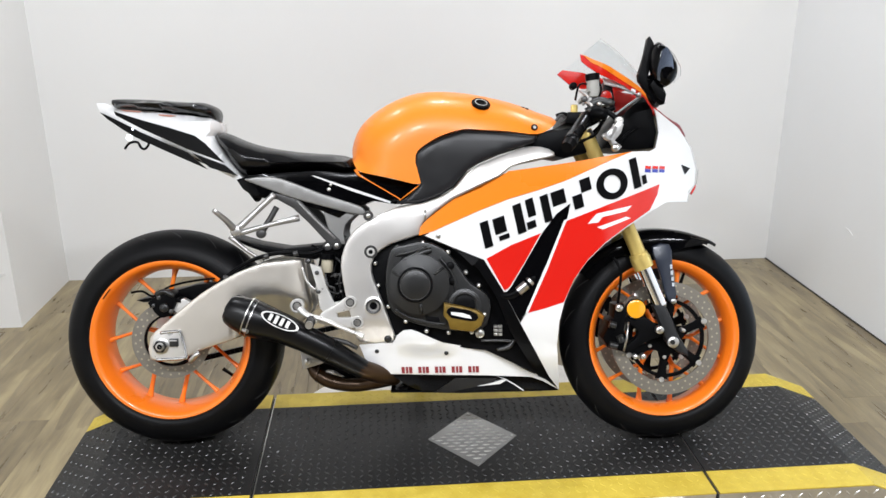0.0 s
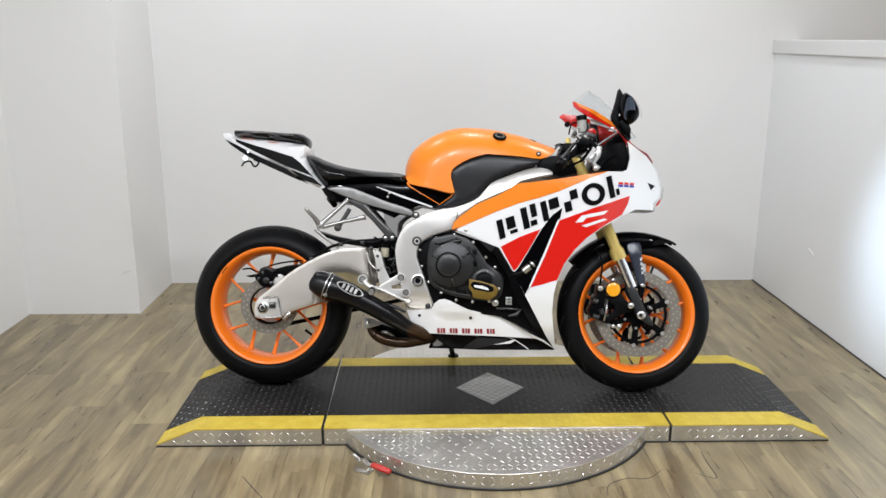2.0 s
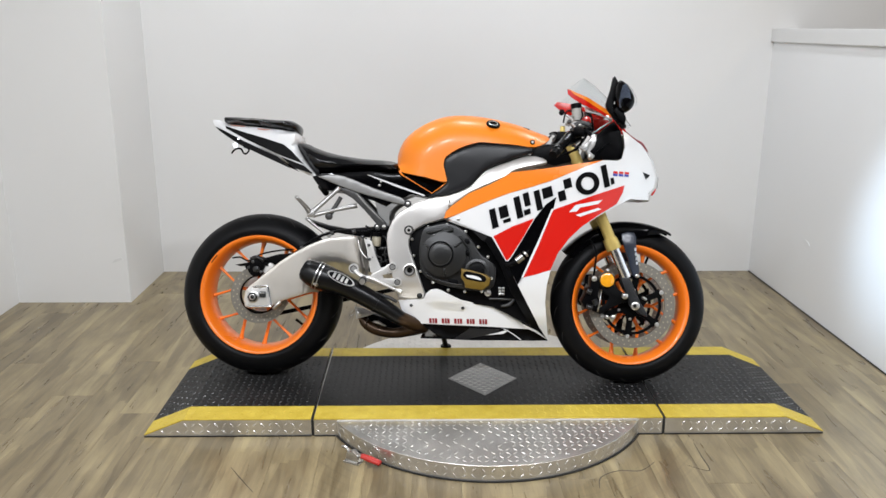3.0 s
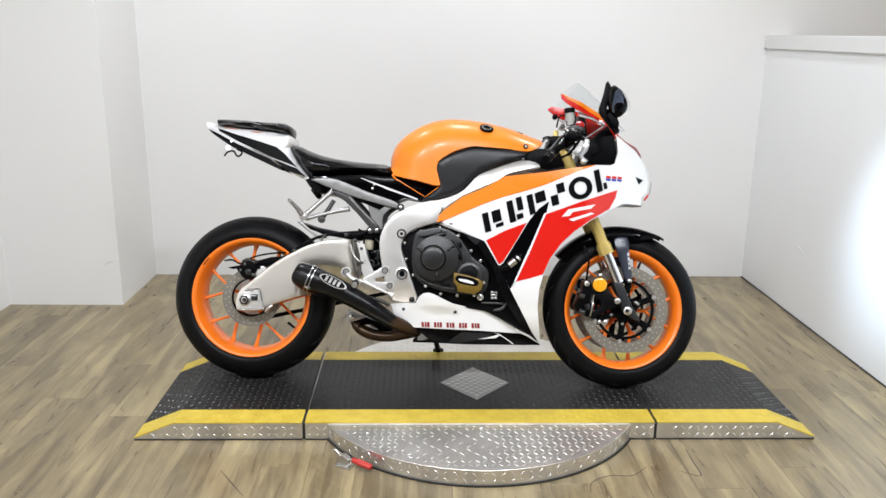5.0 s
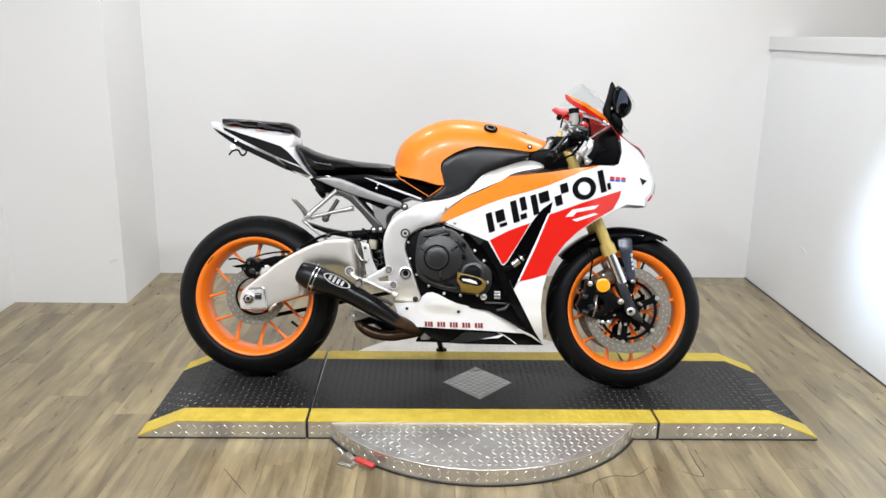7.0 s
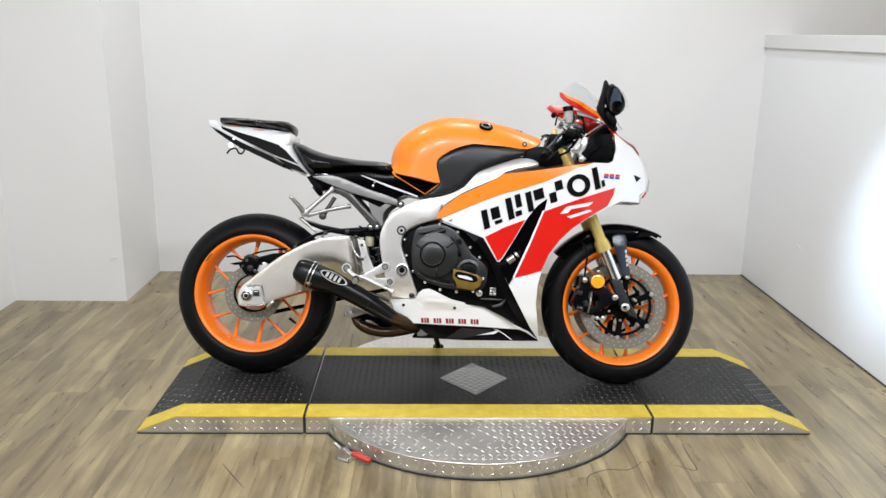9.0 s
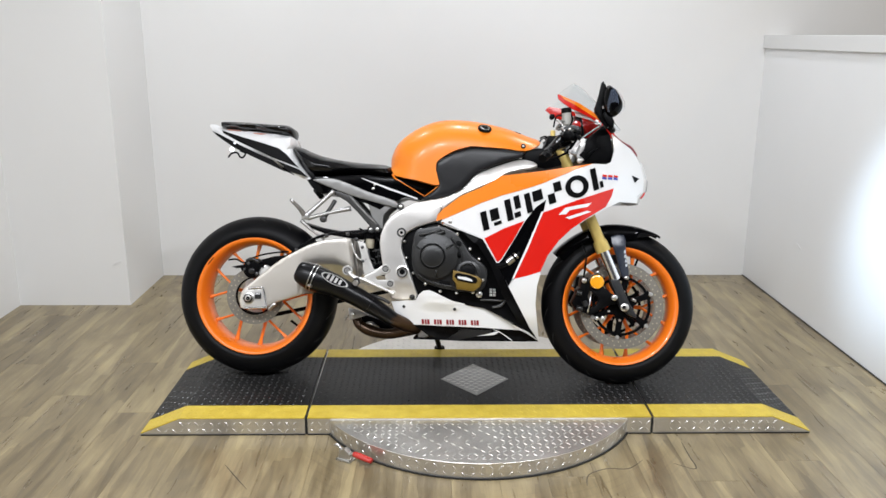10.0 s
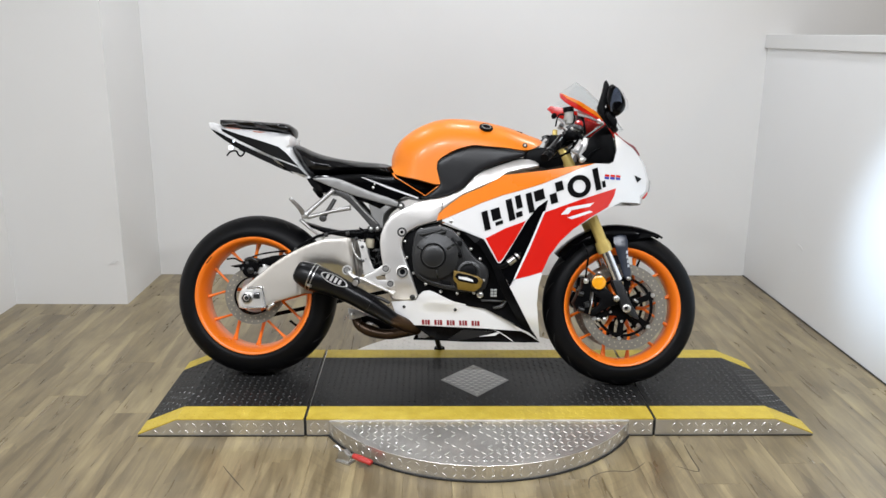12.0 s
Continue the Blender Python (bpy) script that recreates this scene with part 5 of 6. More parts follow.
boss("pivot_hole", (-0.118, -0.187, 0.414), 0.010, 0.0015, M_INK, None, "", 0, 20)
boss("engine_mount", (-0.123, -0.180, 0.557), 0.018, 0.003, M_STRUT, None, "dark engine mount", 0, 28)
boss("mount_sleeve", (-0.123, -0.183, 0.557), 0.011, 0.003, M_BRUSHED, None, "", 0, 24)
boss("mount_hole", (-0.123, -0.186, 0.557), 0.006, 0.001, M_INK, None, "", 0, 18)
boss("frame_plug", (-0.082, -0.162, 0.321), 0.010, 0.004, M_ENGINE2, None, "", 0.002, 18)
part("shock_block", slab([(-0.26, 0.553), (-0.192, 0.569), (-0.178, 0.496), (-0.18, 0.39), (-0.24, 0.398), (-0.263, 0.494)], -0.07, 0.07, 0.006), M_SATIN, bike, "black shock absorber linkage", smooth=True, angle=35)
for p, rr in (((-0.248, -0.090, 0.568), 0.013), ((-0.222, -0.095, 0.570), 0.012)):
    boss("strut_bolt", p, rr, 0.006, M_STRUT, None, "", 0, 20)
    boss("strut_screw", (p[0], p[1] - 0.006, p[2]), rr * 0.5, 0.003, M_STEEL, None, "", 0.001, 14)
boss("rail_bolt", (-0.129, -0.175, 0.652), 0.013, 0.006, M_STRUT, None, "", 0, 24)
boss("rail_screw", (-0.128, -0.181, 0.652), 0.006, 0.002, M_STEEL, None, "", 0.001, 14)
cup = part("fluid_cup", tube([(-0.248, -0.110, 0.497), (-0.248, -0.110, 0.503), (-0.248, -0.110, 0.528), (-0.248, -0.110, 0.534)], [0.014, 0.016, 0.017, 0.015], 16, 1), M_BEIGE, bike, "small beige brake fluid cup", smooth=True, angle=40)
part("lid", tube([(-0.248, -0.110, 0.533), (-0.247, -0.110, 0.548)], 0.0215, 16, 1), M_SATIN, cup, "black lid", smooth=True, angle=40)
for pts, rr, mt in ((((-0.229, -0.100, 0.538), (-0.206, -0.110, 0.515), (-0.215, -0.120, 0.470), (-0.202, -0.110, 0.422)), 0.0035, M_ENGINE2), (((-0.254, -0.110, 0.494), (-0.246, -0.120, 0.463), (-0.228, -0.120, 0.452), (-0.236, -0.110, 0.415)), 0.003, M_FITTING),
                    (((-0.217, -0.090, 0.542), (-0.232, -0.110, 0.485), (-0.206, -0.120, 0.462), (-0.222, -0.120, 0.427)), 0.003, M_SATIN), (((-0.238, -0.120, 0.486), (-0.210, -0.120, 0.492), (-0.201, -0.120, 0.473), (-0.225, -0.120, 0.465)), 0.0025, M_FITTING),
                    (((-0.246, -0.120, 0.447), (-0.219, -0.120, 0.439), (-0.205, -0.120, 0.451)), 0.003, M_ENGINE2), (((-0.290, -0.100, 0.571), (-0.264, -0.110, 0.553), (-0.267, -0.120, 0.517), (-0.276, -0.120, 0.486)), 0.0035, M_SATIN)):
    part("wire", tube(pts, rr, 7, 5), mt, bike, "thin wire", smooth=True)
for p, rr in (((-0.224, -0.120, 0.489), 0.006), ((-0.210, -0.120, 0.445), 0.005), ((-0.237, -0.120, 0.430), 0.006), ((-0.297, -0.130, 0.530), 0.007), ((-0.285, -0.130, 0.521), 0.005)):
    boss("wire_clip", p, rr, 0.006, M_FITTING, None, "", 0.002, 12)
SW = (-0.378, -0.135, 0.489)
ARCH = (-0.412, -0.135, 0.464)


def swing_depth(x, z):
    """Flat towards the axle; the fore end turns inwards and its lower edge is drawn under."""
    d = 0.138 - 4.6 * max(0, x - SW[0]) ** 2
    if x > ARCH[0] - 0.09:
        below = max(0, ARCH[2] + 0.006 - z - 0.45 * max(0, x - SW[0]))
        d -= min(1, (x - ARCH[0] + 0.09) / 0.07) * (min(below, 0.03) ** 2 * 12 + 0.72 * max(0, below - 0.03))
    return d


pair("swingarm", casting([(-0.726, 0.326), (-0.691, 0.36), (-0.635, 0.407), (-0.581, 0.448), (-0.525, 0.481), (-0.471, 0.508), (-0.418, 0.524), (-0.357, 0.531), (-0.317, 0.532), (-0.309, 0.5), (-0.305, 0.457), (-0.297, 0.411), (-0.307, 0.371), (-0.369, 0.322), (-0.438, 0.317), (-0.484, 0.323), (-0.53, 0.31), (-0.596, 0.288), (-0.626, 0.272), (-0.676, 0.264), (-0.728, 0.267)], swing_depth, 0.045, 0.005, 0.012, 2), M_SWING, label="brushed silver swingarm", angle=45)
# black plate on the arm's face in place of the shaded gap
part("arm_pocket", slab([(-0.525, 0.394), (-0.518, 0.414), (-0.503, 0.431), (-0.484, 0.441), (-0.463, 0.429), (-0.458, 0.389), (-0.489, 0.38), (-0.513, 0.38)], -0.1395, -0.130, 0.001, curve=2), M_SATIN, bike, "black plate painting the shaded gap behind the canister", smooth=True, angle=35)
part("arm_hose", tube([(-0.560, -0.120, 0.450), (-0.524, -0.122, 0.486), (-0.448, -0.122, 0.533), (-0.372, -0.120, 0.552), (-0.294, -0.116, 0.548), (-0.254, -0.110, 0.562)], 0.0055, 8, 5), M_SATIN, bike, "black hose clipped along the swingarm", smooth=True)
for x_, z_ in ((-0.520, 0.488), (-0.410, 0.544), (-0.330, 0.551)):
    part("hose_clamp", tube([(x_ - 0.006, -0.122, z_ - 0.003), (x_ + 0.006, -0.122, z_)], 0.008, 10, 1), M_STRUT, bike, smooth=True, angle=40)
plate = part("axle_plate", slab([(-0.716, 0.331), (-0.699, 0.342), (-0.65, 0.347), (-0.64, 0.339), (-0.626, 0.276), (-0.634, 0.267), (-0.711, 0.264), (-0.724, 0.276)], -0.140, -0.128, 0.003), M_BRUSHED, bike, "silver chain adjuster plate", smooth=True, angle=35)
part("plate_rim", tube([(-0.696, -0.141, 0.340), (-0.652, -0.141, 0.344), (-0.641, -0.141, 0.337), (-0.629, -0.141, 0.278), (-0.636, -0.141, 0.270), (-0.709, -0.141, 0.267)], 0.0045, 10, 4), M_CHROME, plate, "polished raised rim", smooth=True)
part("plate_inset", slab([(-0.712, 0.328), (-0.696, 0.334), (-0.655, 0.338), (-0.649, 0.334), (-0.638, 0.281), (-0.643, 0.276), (-0.708, 0.273), (-0.716, 0.281)], -0.1412, -0.139, 0.001), M_BRUSHED, plate, "duller inset face", smooth=True, angle=35)
boss("axle_washer", (-0.696, -0.141, 0.304), 0.0225, 0.003, M_STEEL, plate, "", 0.001, 28)
boss("axle_nut", (-0.696, -0.144, 0.304), 0.0180, 0.010, M_ENGINE2, plate, "dark axle nut", 0, 6)
boss("axle_end", (-0.694, -0.154, 0.3045), 0.0115, 0.005, M_STEEL, plate, "bright axle end", 0.001, 24)
boss("axle_bore", (-0.694, -0.159, 0.305), 0.0075, 0.001, M_INK, plate, "", 0, 16)
part("adjuster", one_box((-0.671, -0.149, 0.303), (-0.648, -0.139, 0.325), 0.002), M_ENGINE2, plate, "dark adjuster block")
part("adjuster_scale", one_box((-0.669, -0.1505, 0.318), (-0.650, -0.1485, 0.322), 0.0005), M_CHROME, plate)
part("lever_clip", tube([(-0.617, -0.145, 0.262), (-0.603, -0.150, 0.278), (-0.593, -0.145, 0.286)], 0.007, 10, 3), M_STEEL, bike, "steel clip", smooth=True)
rcal = part("rear_caliper", slab([(-0.72, 0.431), (-0.706, 0.447), (-0.678, 0.45), (-0.66, 0.436), (-0.663, 0.411), (-0.677, 0.387), (-0.696, 0.376), (-0.713, 0.384), (-0.726, 0.403), (-0.718, 0.415)], -0.118, -0.060, 0.006, curve=2), M_SATIN, bike, "black rear brake caliper", smooth=True, angle=35)
part("caliper_ear", tube([(-0.712, -0.120, 0.441), (-0.690, -0.120, 0.450), (-0.663, -0.120, 0.437)], 0.007, 8, 3), M_ENGINE2, rcal, smooth=True)
boss("caliper_pin", (-0.691, -0.118, 0.405), 0.012, 0.006, M_ENGINE2, rcal, "", 0.002, 18)
part("caliper_bridge", slab([(-0.738, 0.418), (-0.725, 0.431), (-0.679, 0.436), (-0.651, 0.428), (-0.649, 0.417), (-0.679, 0.421), (-0.716, 0.412), (-0.732, 0.403)], -0.112, -0.070, 0.003), M_SATIN, rcal, smooth=True, angle=35)
part("caliper_mount", slab([(-0.666, 0.419), (-0.644, 0.428), (-0.625, 0.418), (-0.639, 0.39), (-0.657, 0.384), (-0.672, 0.397)], -0.104, -0.080, 0.003), M_BRUSHED, rcal, "silver caliper mount", smooth=True, angle=35)
for p, rr in (((-0.705, -0.118, 0.433), 0.006), ((-0.673, -0.118, 0.395), 0.006), ((-0.721, -0.116, 0.411), 0.005)):
    boss("caliper_bolt", p, rr, 0.004, M_FITTING, rcal, "", 0.001, 12)
part("lower_hose", tube([(-0.719, -0.110, 0.259), (-0.683, -0.115, 0.247), (-0.642, -0.120, 0.252), (-0.610, -0.130, 0.274)], 0.0028, 8, 5), M_SATIN, bike, smooth=True)
part("brake_hose", tube([(-0.790, -0.090, 0.444), (-0.759, -0.090, 0.447), (-0.725, -0.100, 0.435), (-0.688, -0.080, 0.458), (-0.625, -0.080, 0.473), (-0.534, -0.070, 0.483)], 0.0032, 8, 5), M_SATIN, bike, smooth=True)
# foot rest
bk = part("rest_bracket", slab([(-0.288, 0.525), (-0.259, 0.516), (-0.244, 0.463), (-0.225, 0.42), (-0.192, 0.427), (-0.183, 0.407), (-0.244, 0.385), (-0.263, 0.405), (-0.271, 0.464)], -0.160, -0.146, 0.003), M_BRUSHED, bike, "silver foot rest bracket", smooth=True, angle=35)
part("bracket_loop", tube([(-0.311, -0.140, 0.515), (-0.300, -0.140, 0.478), (-0.277, -0.140, 0.454), (-0.273, -0.140, 0.482), (-0.286, -0.140, 0.519)], 0.003, 8, 4), M_BRUSHED, bk, smooth=True)
for p in ((-0.269, -0.160, 0.501), (-0.266, -0.160, 0.450)):
    boss("bracket_pin", p, 0.006, 0.003, M_FITTING, bk, "", 0.001, 14)
part("heel_guard", slab([(-0.272, 0.372), (-0.256, 0.397), (-0.222, 0.414), (-0.19, 0.438), (-0.166, 0.434), (-0.162, 0.412), (-0.176, 0.404), (-0.216, 0.394), (-0.212, 0.383), (-0.161, 0.384), (-0.146, 0.374), (-0.148, 0.357), (-0.173, 0.354), (-0.217, 0.359), (-0.25, 0.363)], -0.182, -0.166, 0.004), M_BRUSHED, bk, smooth=True, angle=35)
for p, rr in (((-0.179, -0.182, 0.424), 0.017), ((-0.161, -0.182, 0.370), 0.016), ((-0.320, -0.178, 0.415), 0.0185)):
    boss("bracket_boss", p, rr, 0.006, M_BRUSHED, bk, "", 0, 24)
    boss("bracket_seat", (p[0], p[1] - 0.0055, p[2]), rr * 0.72, 0.001, M_STRUT, bk, "", 0, 20)
    boss("bracket_bolt", (p[0], p[1] - 0.006, p[2]), rr * 0.50, 0.003, M_STEEL, bk, "", 0, 18)
part("rest_arm", tube([(-0.313, -0.180, 0.409), (-0.296, -0.185, 0.393), (-0.265, -0.185, 0.378)], [0.013, 0.011, 0.014], 10, 4, squash=0.7), M_BRUSHED, bk, smooth=True)
part("brake_pedal", tube([(-0.272, -0.195, 0.388), (-0.240, -0.198, 0.377), (-0.205, -0.200, 0.361), (-0.150, -0.200, 0.338)], [0.009, 0.0085, 0.008, 0.0075], 10, 4, squash=0.7), M_BRUSHED, bike, "silver brake pedal", smooth=True)
part("pedal_tip", tube([(-0.158, -0.202, 0.341), (-0.144, -0.205, 0.335)], 0.0095, 12, 1), M_BRUSHED, bike, smooth=True, angle=40)
part("pedal_spring", tube([(-0.235, -0.170, 0.325), (-0.194, -0.170, 0.314), (-0.163, -0.170, 0.298)], [0.006, 0.007, 0.005], 10, 3), M_STRUT, bike, smooth=True)
part("foot_peg", tube([(-0.282, -0.180, 0.381), (-0.281, -0.240, 0.372)], [0.011, 0.010], 12, 1), M_CAST, bike, "grey foot peg", smooth=True, angle=40)
for k in range(4):
    q0, q1 = Vector((-0.282, -0.180, 0.381)), Vector((-0.281, -0.240, 0.372))
    a_ = q0.lerp(q1, 0.2 + 0.2 * k)
    part("peg_ridge", tube([a_, a_.lerp(q1, 0.08)], 0.0125, 12, 1), M_STRUT, bike, smooth=True, angle=40)
# passenger rest hanger
hang = part("rest_hanger", tube([(-0.388, -0.100, 0.711), (-0.437, -0.110, 0.664), (-0.486, -0.125, 0.617)], [0.009, 0.0085, 0.010], 10, 4), M_CAST, bike, "silver passenger foot rest hanger", smooth=True)
part("hanger_stay", tube([(-0.323, -0.100, 0.646), (-0.405, -0.110, 0.627), (-0.481, -0.125, 0.606)], [0.010, 0.0065, 0.009], 10, 4), M_CAST, hang, smooth=True)
part("hanger_web", tube([(-0.384, -0.095, 0.676), (-0.403, -0.100, 0.642), (-0.425, -0.105, 0.608)], [0.008, 0.008, 0.010], 8, 4), M_STRUT, hang, smooth=True)
boss("web_bolt", (-0.426, -0.108, 0.604), 0.013, 0.006, M_STRUT, hang, "", 0.002, 18)
part("passenger_peg", tube([(-0.493, -0.130, 0.618), (-0.506, -0.160, 0.642), (-0.528, -0.200, 0.670)], [0.011, 0.008, 0.006], 10, 3), M_CAST, hang, smooth=True)
boss("hanger_hub", (-0.489, -0.130, 0.614), 0.014, 0.008, M_CAST, hang, "", 0.002, 20)
part("hanger_link", tube([(-0.507, -0.120, 0.598), (-0.460, -0.120, 0.557), (-0.420, -0.110, 0.529)], [0.008, 0.0045, 0.006], 8, 3), M_CAST, hang, smooth=True)
part("far_peg", tube([(-0.468, 0.060, 0.698), (-0.498, 0.100, 0.726)], 0.012, 10, 2), M_SATIN, hang, smooth=True)

# exhaust
can = part("muffler", tube([(-0.497, -0.190, 0.410), (-0.479, -0.192, 0.403), (-0.442, -0.193, 0.388), (-0.408, -0.193, 0.376), (-0.370, -0.192, 0.363), (-0.298, -0.188, 0.328), (-0.241, -0.180, 0.296), (-0.190, -0.170, 0.2646), (-0.150, -0.158, 0.238)],
                             [0.035, 0.043, 0.0495, 0.0455, 0.0395, 0.0345, 0.0325, 0.028, 0.025], 28, 5, squash=1.04), M_CARBON, bike, "black tapered exhaust canister", smooth=True, angle=30)
part("can_joint", tube([(-0.238, -0.180, 0.2943), (-0.230, -0.178, 0.2895)], 0.0345, 24, 1), M_CARBON, can, smooth=True, angle=40)
for u in (0.0, 0.013):
    part("can_strap", tube([(-0.449 + 0.874 * u, -0.193, 0.391 - 0.485 * u), (-0.4465 + 0.874 * u, -0.193, 0.390 - 0.485 * u)], 0.0508 - 0.05 * u, 28, 1, squash=1.04), M_STEEL, can, "thin silver strap", smooth=True, angle=40)
part("strap_bolt", tube([(-0.452, -0.232, 0.362), (-0.440, -0.240, 0.358)], 0.006, 10, 1), M_STEEL, can, smooth=True, angle=40)
part("can_mouth", tube([(-0.499, -0.190, 0.411), (-0.502, -0.190, 0.4125)], 0.028, 20, 1), M_INK, can, smooth=True, angle=40)
badge = part("badge", lathe([(-0.003, 0.0), (-0.003, 0.040), (0.002, 0.042), (0.002, 0.0)], 36, closed_profile=False), M_INK, can, "black oval badge with a silver rim", smooth=True, angle=40)
place = Matrix.Translation(Vector((-0.358, -0.2275, 0.381))) @ Matrix.Rotation(radians(25), 4, "Y") @ Matrix.Rotation(radians(-30), 4, "X")
badge.matrix_local = place @ Matrix.Diagonal((1.22, 1, 0.42, 1))
q = part("badge_rim", lathe([(-0.004, 0.038), (-0.004, 0.043), (0.002, 0.043), (0.002, 0.038)], 36), M_STEEL, can, smooth=True, angle=40)
q.matrix_local = place @ Matrix.Diagonal((1.22, 1, 0.42, 1))
for u, h in ((-0.026, 0.010), (-0.010, 0.012), (0.006, 0.011), (0.022, 0.010)):
    q = part("badge_bar", one_box((u - 0.0045, -0.0055, -h), (u + 0.0045, -0.0028, h), 0.001), M_STEEL, can)
    q.matrix_local = place
part("link_pipe", tube([(-0.172, -0.165, 0.252), (-0.145, -0.155, 0.236), (-0.105, -0.120, 0.215), (-0.067, -0.080, 0.200)], [0.0255, 0.0255, 0.026, 0.025], 16, 5), M_HEAT, bike, "heat-stained exhaust pipe", smooth=True)
coll = part("collector", tube([(-0.304, -0.050, 0.232), (-0.292, -0.055, 0.208), (-0.262, -0.060, 0.188), (-0.225, -0.062, 0.177), (-0.175, -0.066, 0.174), (-0.125, -0.072, 0.184), (-0.080, -0.080, 0.198)], [0.017, 0.019, 0.020, 0.0195, 0.0195, 0.021, 0.024], 18, 5), M_HEAT, bike, "heat-stained exhaust collector", smooth=True, angle=50)
part("collector_pipe", tube([(-0.300, 0.000, 0.230), (-0.262, 0.000, 0.205), (-0.200, 0.000, 0.190), (-0.071, 0.000, 0.190)], 0.021, 14, 4), M_HEAT, coll, smooth=True)
part("collector_shield", slab([(-0.322, 0.236), (-0.290, 0.246), (-0.250, 0.236), (-0.200, 0.222), (-0.150, 0.214), (-0.100, 0.212), (-0.110, 0.190), (-0.190, 0.184), (-0.270, 0.200), (-0.310, 0.214)], -0.045, 0.04, 0.006, curve=2), M_SATIN, coll, "black collector shield", smooth=True, angle=45)
part("collector_weld", tube([(-0.262, -0.070, 0.214), (-0.240, -0.078, 0.212), (-0.212, -0.080, 0.200)], [0.003, 0.007, 0.002], 8, 4), M_CAST, coll, "bright weld patch", smooth=True)
for x_, z_ in ((-0.286, 0.203), (-0.236, 0.180), (-0.150, 0.177)):
    part("collector_band", tube([(x_ - 0.003, -0.060, z_ + 0.001), (x_ + 0.003, -0.061, z_)], 0.0212, 16, 1), M_HEAT, coll, smooth=True, angle=40)
part("collector_tab", slab([(-0.329, 0.271), (-0.293, 0.265), (-0.251, 0.247), (-0.284, 0.236), (-0.322, 0.225)], -0.092, -0.082, 0.002), M_CAST, coll, "silver collector bracket", smooth=True, angle=35)
boss("collector_bolt", (-0.309, -0.092, 0.247), 0.009, 0.008, M_STEEL, None, "", 0.002, 14)
stand = part("side_stand", tube([(-0.03, 0.11, 0.24), (-0.016, 0.205, 0.155), (-0.001, 0.298, 0.080)], [0.014, 0.011, 0.011], 10, 4), M_SATIN, bike, "black side stand, down", smooth=True)
foot = part("stand_foot", disc_solid(0.022, -0.006, 0.006, (0, 0, 0), 20, 0.002), M_SATIN, stand, smooth=True, angle=40)
foot.matrix_local = Matrix.Translation((-0.001, 0.302, 0.0775)) @ Matrix.Rotation(radians(104.5), 4, "X")

# ---- front end ----
for sy in (-1, 1):
    f = part("fork_leg", tube([(0.556, -0.100, 0.655), (0.590, -0.100, 0.577), (0.617, -0.100, 0.513)], 0.0205, 20, 2), M_GOLD, bike, "gold fork leg", smooth=True, angle=40)
    part("fork_collar", tube([(0.609, -0.100, 0.530), (0.622, -0.100, 0.500)], 0.0275, 20, 1), M_GOLD, f, smooth=True, angle=40)
    part("dust_seal", tube([(0.605, -0.100, 0.539), (0.610, -0.100, 0.527)], 0.0255, 20, 1), M_GOLD, f, smooth=True, angle=40)
    part("fork_tube", tube([(0.619, -0.100, 0.506), (0.667, -0.100, 0.396)], 0.0195, 20, 1), M_CHROME, f, "polished fork tube", smooth=True, angle=40)
    part("fork_top", tube([(0.455, -0.100, 0.875), (0.483, -0.100, 0.814), (0.556, -0.100, 0.655)], 0.0205, 20, 2), M_GOLD, f, smooth=True, angle=40)
    foot = part("fork_foot", slab([(0.643, 0.395), (0.663, 0.402), (0.68, 0.394), (0.698, 0.353), (0.717, 0.309), (0.741, 0.273), (0.743, 0.255), (0.716, 0.265), (0.681, 0.295), (0.67, 0.33)], -0.122, -0.082, 0.009), M_FOOT, f, "dark grey fork foot", smooth=True, angle=40)
    cal = part("front_caliper", slab([(0.538, 0.399), (0.564, 0.402), (0.571, 0.375), (0.565, 0.33), (0.576, 0.296), (0.565, 0.268), (0.52, 0.281), (0.504, 0.308), (0.521, 0.341), (0.52, 0.355), (0.535, 0.364)], -0.118, -0.045, 0.006), M_SATIN, f, "black front brake caliper", smooth=True, angle=40)
    part("caliper_bracket", slab([(0.568, 0.365), (0.59, 0.36), (0.625, 0.364), (0.649, 0.347), (0.68, 0.313), (0.649, 0.302), (0.608, 0.28), (0.575, 0.262), (0.563, 0.275), (0.597, 0.301), (0.606, 0.326), (0.581, 0.343)], -0.104, -0.078, 0.006, curve=2), M_ENGINE, cal, smooth=True, angle=40)
    if sy > 0:
        for o in (f, *f.children_recursive):
            o.data.transform(Matrix.Diagonal((1, -1, 1, 1)))
            o.data.flip_normals()
    else:
        for p, rr in (((0.549, -0.118, 0.392), 0.010), ((0.603, -0.080, 0.421), 0.007), ((0.602, -0.090, 0.251), 0.007), ((0.624, -0.090, 0.251), 0.008), ((0.660, -0.122, 0.331), 0.011), ((0.714, -0.070, 0.403), 0.007), ((0.735, -0.080, 0.322), 0.006)):
            boss("caliper_bolt", p, rr, 0.008, M_STEEL, cal, "", 0.002, 16)
        part("caliper_bar", tube([(0.563, -0.120, 0.272), (0.571, -0.120, 0.309), (0.576, -0.115, 0.352)], 0.0030, 8, 1), M_STEEL, cal, "thin light bar", smooth=True)
        for a, b in (((0.522, -0.122, 0.348), (0.540, -0.122, 0.343)), ((0.522, -0.122, 0.291), (0.544, -0.122, 0.286)), ((0.550, -0.120, 0.316), (0.557, -0.120, 0.297))):
            part("caliper_piston", tube([a, b], 0.010, 12, 1), M_ENGINE2, cal, smooth=True, angle=40)
